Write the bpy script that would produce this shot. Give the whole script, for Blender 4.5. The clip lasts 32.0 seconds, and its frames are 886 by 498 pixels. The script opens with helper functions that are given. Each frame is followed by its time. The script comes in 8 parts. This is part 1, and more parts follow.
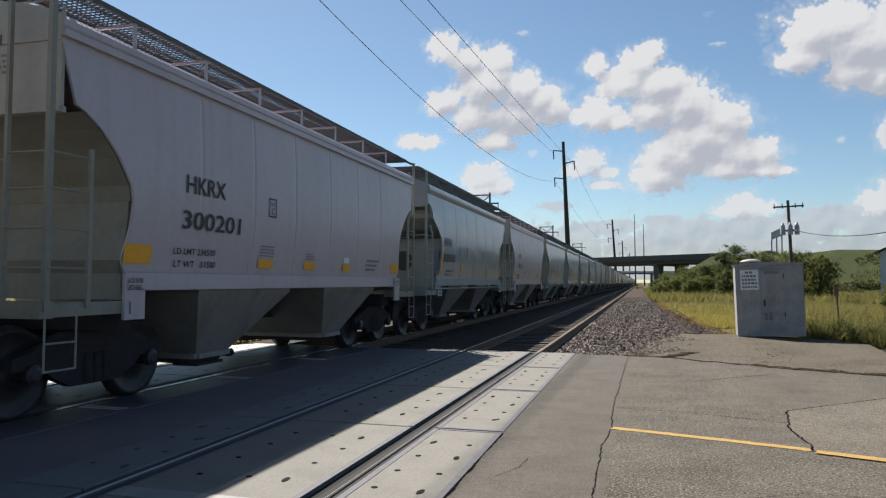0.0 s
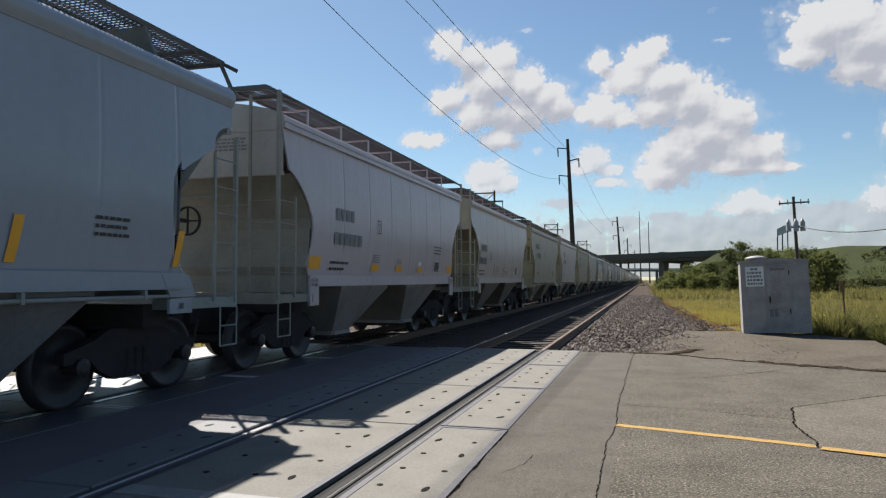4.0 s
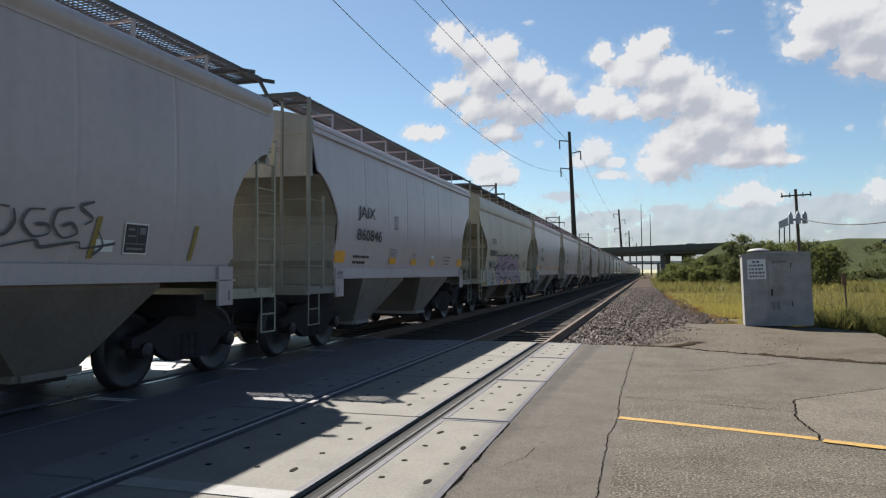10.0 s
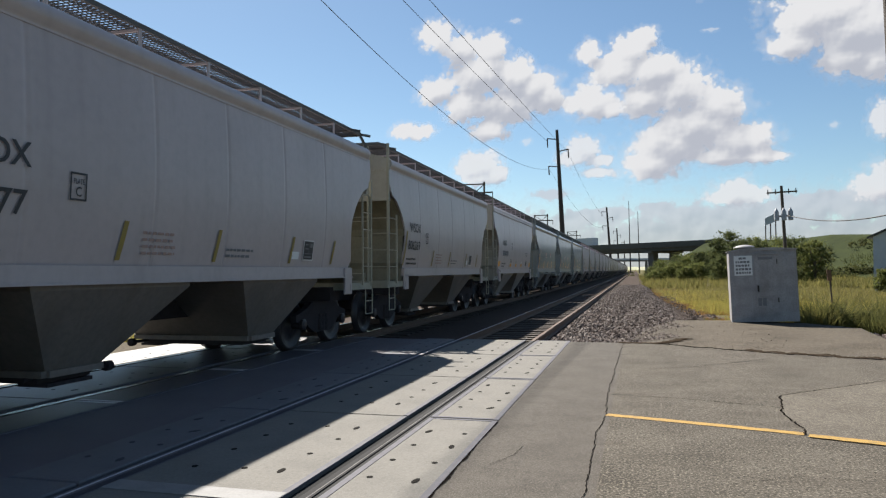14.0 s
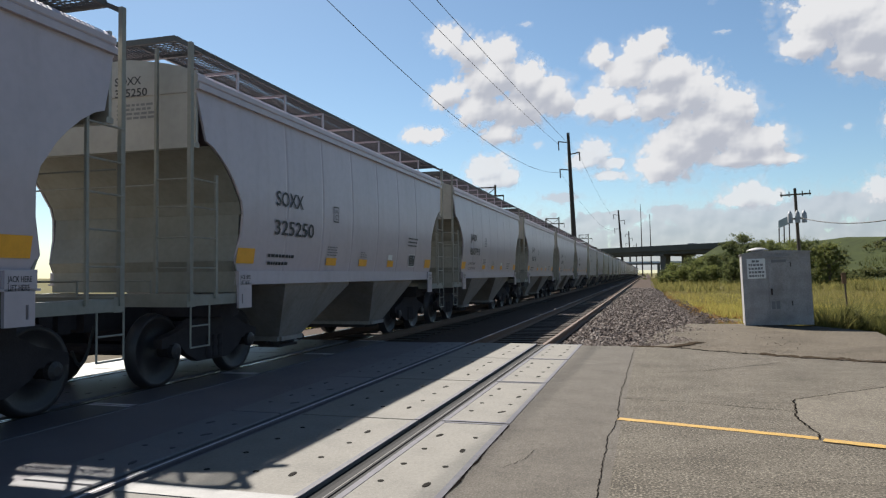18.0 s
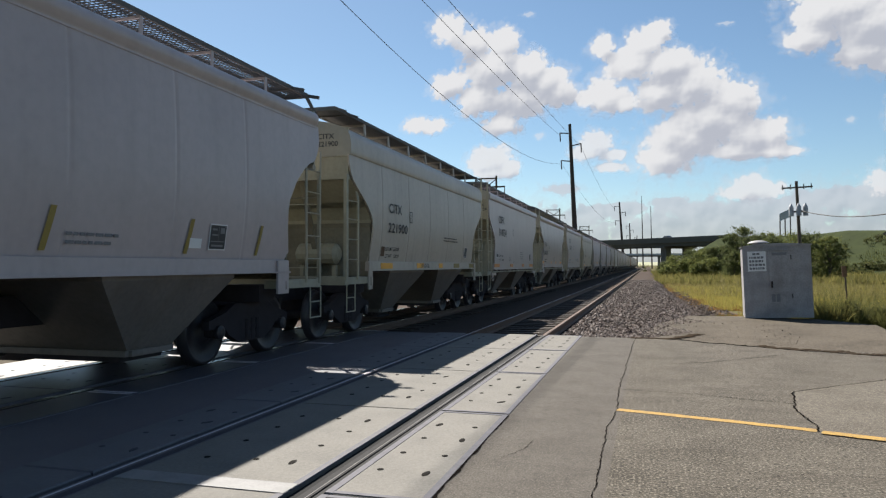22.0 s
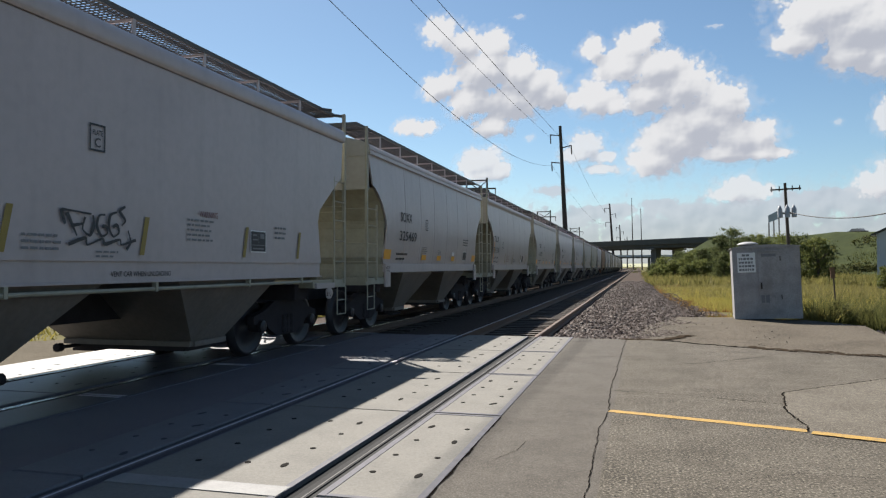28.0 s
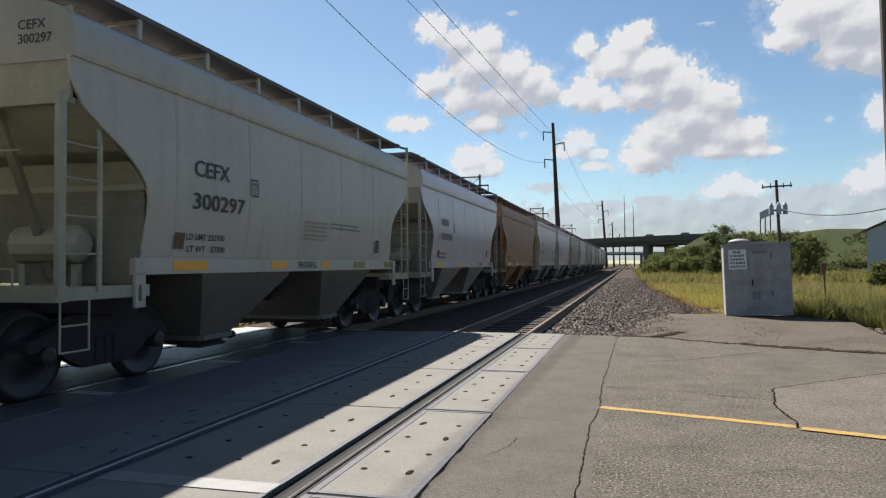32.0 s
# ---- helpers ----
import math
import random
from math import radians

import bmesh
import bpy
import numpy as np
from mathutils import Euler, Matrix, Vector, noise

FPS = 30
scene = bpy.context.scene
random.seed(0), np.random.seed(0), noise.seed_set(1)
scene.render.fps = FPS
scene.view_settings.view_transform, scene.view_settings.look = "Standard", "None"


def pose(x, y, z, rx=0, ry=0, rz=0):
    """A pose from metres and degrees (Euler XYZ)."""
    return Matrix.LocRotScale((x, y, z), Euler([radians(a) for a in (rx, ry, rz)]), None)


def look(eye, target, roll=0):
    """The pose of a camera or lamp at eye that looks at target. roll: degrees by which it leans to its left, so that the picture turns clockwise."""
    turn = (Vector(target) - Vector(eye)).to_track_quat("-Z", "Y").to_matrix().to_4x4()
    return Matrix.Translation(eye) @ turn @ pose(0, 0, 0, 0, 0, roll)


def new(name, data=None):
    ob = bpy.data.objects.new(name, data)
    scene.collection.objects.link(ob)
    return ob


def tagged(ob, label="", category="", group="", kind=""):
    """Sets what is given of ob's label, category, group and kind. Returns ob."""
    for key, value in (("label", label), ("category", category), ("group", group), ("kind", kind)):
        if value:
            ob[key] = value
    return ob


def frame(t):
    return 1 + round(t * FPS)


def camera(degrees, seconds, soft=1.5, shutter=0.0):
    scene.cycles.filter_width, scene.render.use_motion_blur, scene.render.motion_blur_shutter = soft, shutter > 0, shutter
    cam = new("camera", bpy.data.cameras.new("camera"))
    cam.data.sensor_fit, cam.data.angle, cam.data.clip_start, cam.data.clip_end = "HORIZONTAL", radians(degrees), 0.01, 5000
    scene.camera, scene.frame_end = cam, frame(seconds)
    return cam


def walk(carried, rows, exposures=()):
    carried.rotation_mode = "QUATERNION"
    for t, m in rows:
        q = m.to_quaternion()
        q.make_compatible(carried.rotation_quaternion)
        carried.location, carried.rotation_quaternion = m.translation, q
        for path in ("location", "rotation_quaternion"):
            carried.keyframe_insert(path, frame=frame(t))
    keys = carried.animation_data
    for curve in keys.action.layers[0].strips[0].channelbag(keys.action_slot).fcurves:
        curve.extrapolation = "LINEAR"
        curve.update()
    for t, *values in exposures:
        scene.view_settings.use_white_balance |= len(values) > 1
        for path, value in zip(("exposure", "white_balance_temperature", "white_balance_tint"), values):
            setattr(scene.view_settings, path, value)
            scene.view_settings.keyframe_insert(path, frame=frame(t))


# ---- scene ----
# ---- camera ----
cam = camera(63.5, 32.0, soft=1.25)
PATH = [
    (0, (-0.188, -0.103, 1.391), (-0.719, 1.823, 1.482), 0.3),
    (0.5, (-0.188, -0.111, 1.396), (-0.721, 1.815, 1.484), 0.3),
    (1, (-0.177, -0.117, 1.394), (-0.707, 1.81, 1.485), 0.1),
    (1.5, (-0.172, -0.115, 1.394), (-0.705, 1.811, 1.486), 0.1),
    (2, (-0.176, -0.113, 1.391), (-0.711, 1.812, 1.482), 0.1),
    (2.5, (-0.173, -0.111, 1.391), (-0.714, 1.813, 1.476), 0.2),
    (3, (-0.181, -0.105, 1.391), (-0.724, 1.817, 1.475), 0.0),
    (3.5, (-0.18, -0.11, 1.39), (-0.724, 1.813, 1.475), 0.0),
    (5.5, (-0.176, -0.128, 1.396), (-0.718, 1.795, 1.483), 0.1),
    (6, (-0.179, -0.126, 1.398), (-0.716, 1.799, 1.482), 0.0),
    (6.5, (-0.174, -0.121, 1.394), (-0.707, 1.805, 1.481), 0.2),
    (7, (-0.171, -0.12, 1.394), (-0.711, 1.804, 1.476), 0.1),
    (7.5, (-0.177, -0.108, 1.394), (-0.722, 1.815, 1.471), 0.1),
    (8, (-0.183, -0.106, 1.392), (-0.729, 1.817, 1.463), 0.0),
    (8.5, (-0.184, -0.115, 1.391), (-0.729, 1.808, 1.463), 0.2),
    (9, (-0.192, -0.108, 1.389), (-0.737, 1.815, 1.458), 0.1),
    (9.5, (-0.193, -0.105, 1.388), (-0.739, 1.818, 1.457), 0.1),
    (10, (-0.183, -0.106, 1.389), (-0.731, 1.816, 1.455), 0.0),
    (10.5, (-0.183, -0.102, 1.39), (-0.727, 1.821, 1.456), 0.0),
    (11, (-0.184, -0.104, 1.386), (-0.72, 1.821, 1.451), 0.1),
    (11.5, (-0.189, -0.1, 1.39), (-0.726, 1.825, 1.451), 0.2),
    (12, (-0.177, -0.089, 1.39), (-0.717, 1.836, 1.454), -0.1),
    (12.5, (-0.173, -0.089, 1.388), (-0.709, 1.837, 1.447), 0.0),
    (13, (-0.177, -0.09, 1.39), (-0.702, 1.839, 1.45), -0.1),
    (13.5, (-0.171, -0.093, 1.39), (-0.688, 1.838, 1.455), -0.2),
    (14, (-0.173, -0.091, 1.39), (-0.691, 1.84, 1.452), -0.4),
    (14.5, (-0.168, -0.088, 1.395), (-0.674, 1.846, 1.468), -0.4),
    (16.5, (-0.178, -0.074, 1.392), (-0.721, 1.85, 1.464), -0.2),
    (17, (-0.178, -0.075, 1.39), (-0.723, 1.848, 1.46), -0.3),
    (17.5, (-0.173, -0.082, 1.391), (-0.72, 1.84, 1.465), -0.4),
    (18, (-0.167, -0.091, 1.391), (-0.715, 1.831, 1.463), -0.5),
    (18.5, (-0.173, -0.099, 1.391), (-0.72, 1.824, 1.461), -0.4),
    (19, (-0.177, -0.094, 1.392), (-0.725, 1.828, 1.458), -0.2),
    (19.5, (-0.179, -0.094, 1.392), (-0.723, 1.829, 1.459), -0.2),
    (20, (-0.176, -0.092, 1.391), (-0.718, 1.832, 1.454), -0.2),
    (20.5, (-0.174, -0.085, 1.386), (-0.715, 1.839, 1.438), -0.1),
    (21, (-0.18, -0.078, 1.382), (-0.727, 1.846, 1.422), -0.1),
    (21.5, (-0.176, -0.081, 1.385), (-0.725, 1.842, 1.426), -0.2),
    (22, (-0.17, -0.091, 1.386), (-0.72, 1.832, 1.432), -0.1),
    (22.5, (-0.182, -0.098, 1.39), (-0.723, 1.827, 1.437), -0.1),
    (23, (-0.183, -0.091, 1.39), (-0.724, 1.834, 1.444), -0.1),
    (23.5, (-0.167, -0.103, 1.391), (-0.704, 1.823, 1.446), -0.2),
    (24, (-0.169, -0.092, 1.391), (-0.695, 1.837, 1.449), -0.3),
    (24.5, (-0.165, -0.092, 1.39), (-0.691, 1.837, 1.446), -0.2),
    (25, (-0.166, -0.094, 1.389), (-0.702, 1.832, 1.443), -0.1),
    (25.5, (-0.176, -0.102, 1.386), (-0.705, 1.827, 1.439), -0.1),
    (27.5, (-0.176, -0.09, 1.38), (-0.704, 1.838, 1.436), -0.3),
    (28, (-0.18, -0.092, 1.386), (-0.705, 1.837, 1.437), -0.2),
    (28.5, (-0.165, -0.086, 1.387), (-0.689, 1.844, 1.439), -0.3),
    (29, (-0.163, -0.082, 1.389), (-0.682, 1.849, 1.44), -0.2),
    (29.5, (-0.16, -0.089, 1.39), (-0.672, 1.844, 1.441), -0.1),
    (30, (-0.168, -0.086, 1.389), (-0.672, 1.849, 1.436), -0.0),
    (30.5, (-0.171, -0.085, 1.385), (-0.676, 1.85, 1.422), -0.1),
    (31, (-0.17, -0.08, 1.383), (-0.681, 1.854, 1.422), -0.0),
    (31.5, (-0.171, -0.088, 1.387), (-0.681, 1.846, 1.427), -0.1),
    (32, (-0.169, -0.091, 1.387), (-0.675, 1.844, 1.429), -0.2),
]
walk(cam, [(t, look(eye, target, roll)) for t, eye, target, roll in PATH], [(0, 1.07), (8, 1.07), (9, 1.15), (32, 1.15)])

# ---- sky, sun, exposure ----
SUN_AZ, SUN_EL = radians(-40.3), radians(45.1)
world = bpy.data.worlds.new("sky")
scene.world = world
world.use_nodes = True
wn = world.node_tree.nodes
sky = wn.new("ShaderNodeTexSky")
sky.sky_type = "NISHITA"
sky.sun_disc = False
sky.sun_elevation, sky.sun_rotation = SUN_EL, SUN_AZ
sky.air_density, sky.dust_density, sky.ozone_density = 1.0, 0.35, 1.7
sky.altitude = 400
wn["Background"].inputs[1].default_value = 0.049
tint = wn.new("ShaderNodeMix")
tint.data_type, tint.blend_type = "RGBA", "MULTIPLY"
tint.inputs["Factor"].default_value, tint.inputs["B"].default_value = 1.0, (0.89, 0.985, 0.995, 1)
world.node_tree.links.new(sky.outputs[0], tint.inputs["A"])
world.node_tree.links.new(tint.outputs["Result"], wn["Background"].inputs[0])

sun = new("sun", bpy.data.lights.new("sun", "SUN"))
sun.data.energy, sun.data.angle, sun.data.color = 4.8, radians(0.53), (1.0, 0.95, 0.875)
sun_dir = Vector((math.sin(SUN_AZ) * math.cos(SUN_EL), math.cos(SUN_AZ) * math.cos(SUN_EL), math.sin(SUN_EL)))
sun.matrix_world = look(sun_dir * 100, (0, 0, 0))

# ---- materials ----
def material(name, base, rough=0.7, metal=0.0, spots=None, scale=6.0, fine=60.0, amount=0.35, bump=0.2, bump_scale=80.0,
             streak=0.0, streak_colour=(0.12, 0.09, 0.06), spec=0.5, vary=0.0, speck=0.0, speck_scale=140.0, wave=0.0):
    """A weathered surface: base colour broken by two scales of noise, optional run-down streaks, and fine relief."""
    m = bpy.data.materials.new(name)
    m.use_nodes = True
    nt = m.node_tree
    n, l = nt.nodes, nt.links
    b = n["Principled BSDF"]
    b.inputs["Roughness"].default_value, b.inputs["Metallic"].default_value = rough, metal
    b.inputs["Specular IOR Level"].default_value = spec
    tc = n.new("ShaderNodeTexCoord")
    spots = spots or tuple(c * 0.55 for c in base)

    def noise_at(sc, detail, vec=None):
        t = n.new("ShaderNodeTexNoise")
        t.inputs["Scale"].default_value, t.inputs["Detail"].default_value = sc, detail
        l.new(vec or tc.outputs["Object"], t.inputs["Vector"])
        return t.outputs["Fac"]

    def ramp(value, lo, hi):
        r = n.new("ShaderNodeMapRange")
        r.inputs["From Min"].default_value, r.inputs["From Max"].default_value = lo, hi
        l.new(value, r.inputs["Value"])
        return r.outputs["Result"]

    def mixed(fac, a, c, gain=1.0):
        x = n.new("ShaderNodeMix")
        x.data_type = "RGBA"
        g = n.new("ShaderNodeMath")
        g.operation = "MULTIPLY"
        g.inputs[1].default_value = gain
        l.new(fac, g.inputs[0])
        l.new(g.outputs[0], x.inputs["Factor"])
        for sock, v in ((x.inputs["A"], a), (x.inputs["B"], c)):
            if isinstance(v, tuple):
                sock.default_value = (*v, 1)
            else:
                l.new(v, sock)
        return x.outputs["Result"]

    col = mixed(ramp(noise_at(scale, 6), 0.42, 0.72), tuple(base), tuple(spots), amount)
    col = mixed(ramp(noise_at(fine, 3), 0.4, 0.75), col, tuple(c * 0.7 for c in spots), amount * 0.6)
    if speck:
        col = mixed(ramp(noise_at(speck_scale, 2), 0.5, 0.68), col, tuple(min(1.0, c * 2.3) for c in base), speck)
        col = mixed(ramp(noise_at(speck_scale * 0.77, 2), 0.56, 0.7), col, tuple(c * 0.18 for c in base), speck)
    if streak:
        mp = n.new("ShaderNodeMapping")
        mp.inputs["Scale"].default_value = (1.2, 2.4, 0.22)
        l.new(tc.outputs["Object"], mp.inputs["Vector"])
        col = mixed(ramp(noise_at(1.6, 5, mp.outputs[0]), 0.5, 0.78), col, streak_colour, streak)
    if vary:
        oi = n.new("ShaderNodeObjectInfo")
        col = mixed(oi.outputs["Random"], col, tuple(c * 0.6 for c in base), vary)
    l.new(col, b.inputs["Base Color"])
    if bump:
        bp = n.new("ShaderNodeBump")
        bp.inputs["Strength"].default_value, bp.inputs["Distance"].default_value = bump, 0.01
        l.new(noise_at(bump_scale, 4), bp.inputs["Height"])
        l.new(bp.outputs[0], b.inputs["Normal"])
        if wave:
            # slow dents of thin plate
            dent = n.new("ShaderNodeBump")
            dent.inputs["Strength"].default_value, dent.inputs["Distance"].default_value = wave, 0.05
            l.new(noise_at(1.3, 1.5), dent.inputs["Height"])
            l.new(dent.outputs[0], bp.inputs["Normal"])
    return m


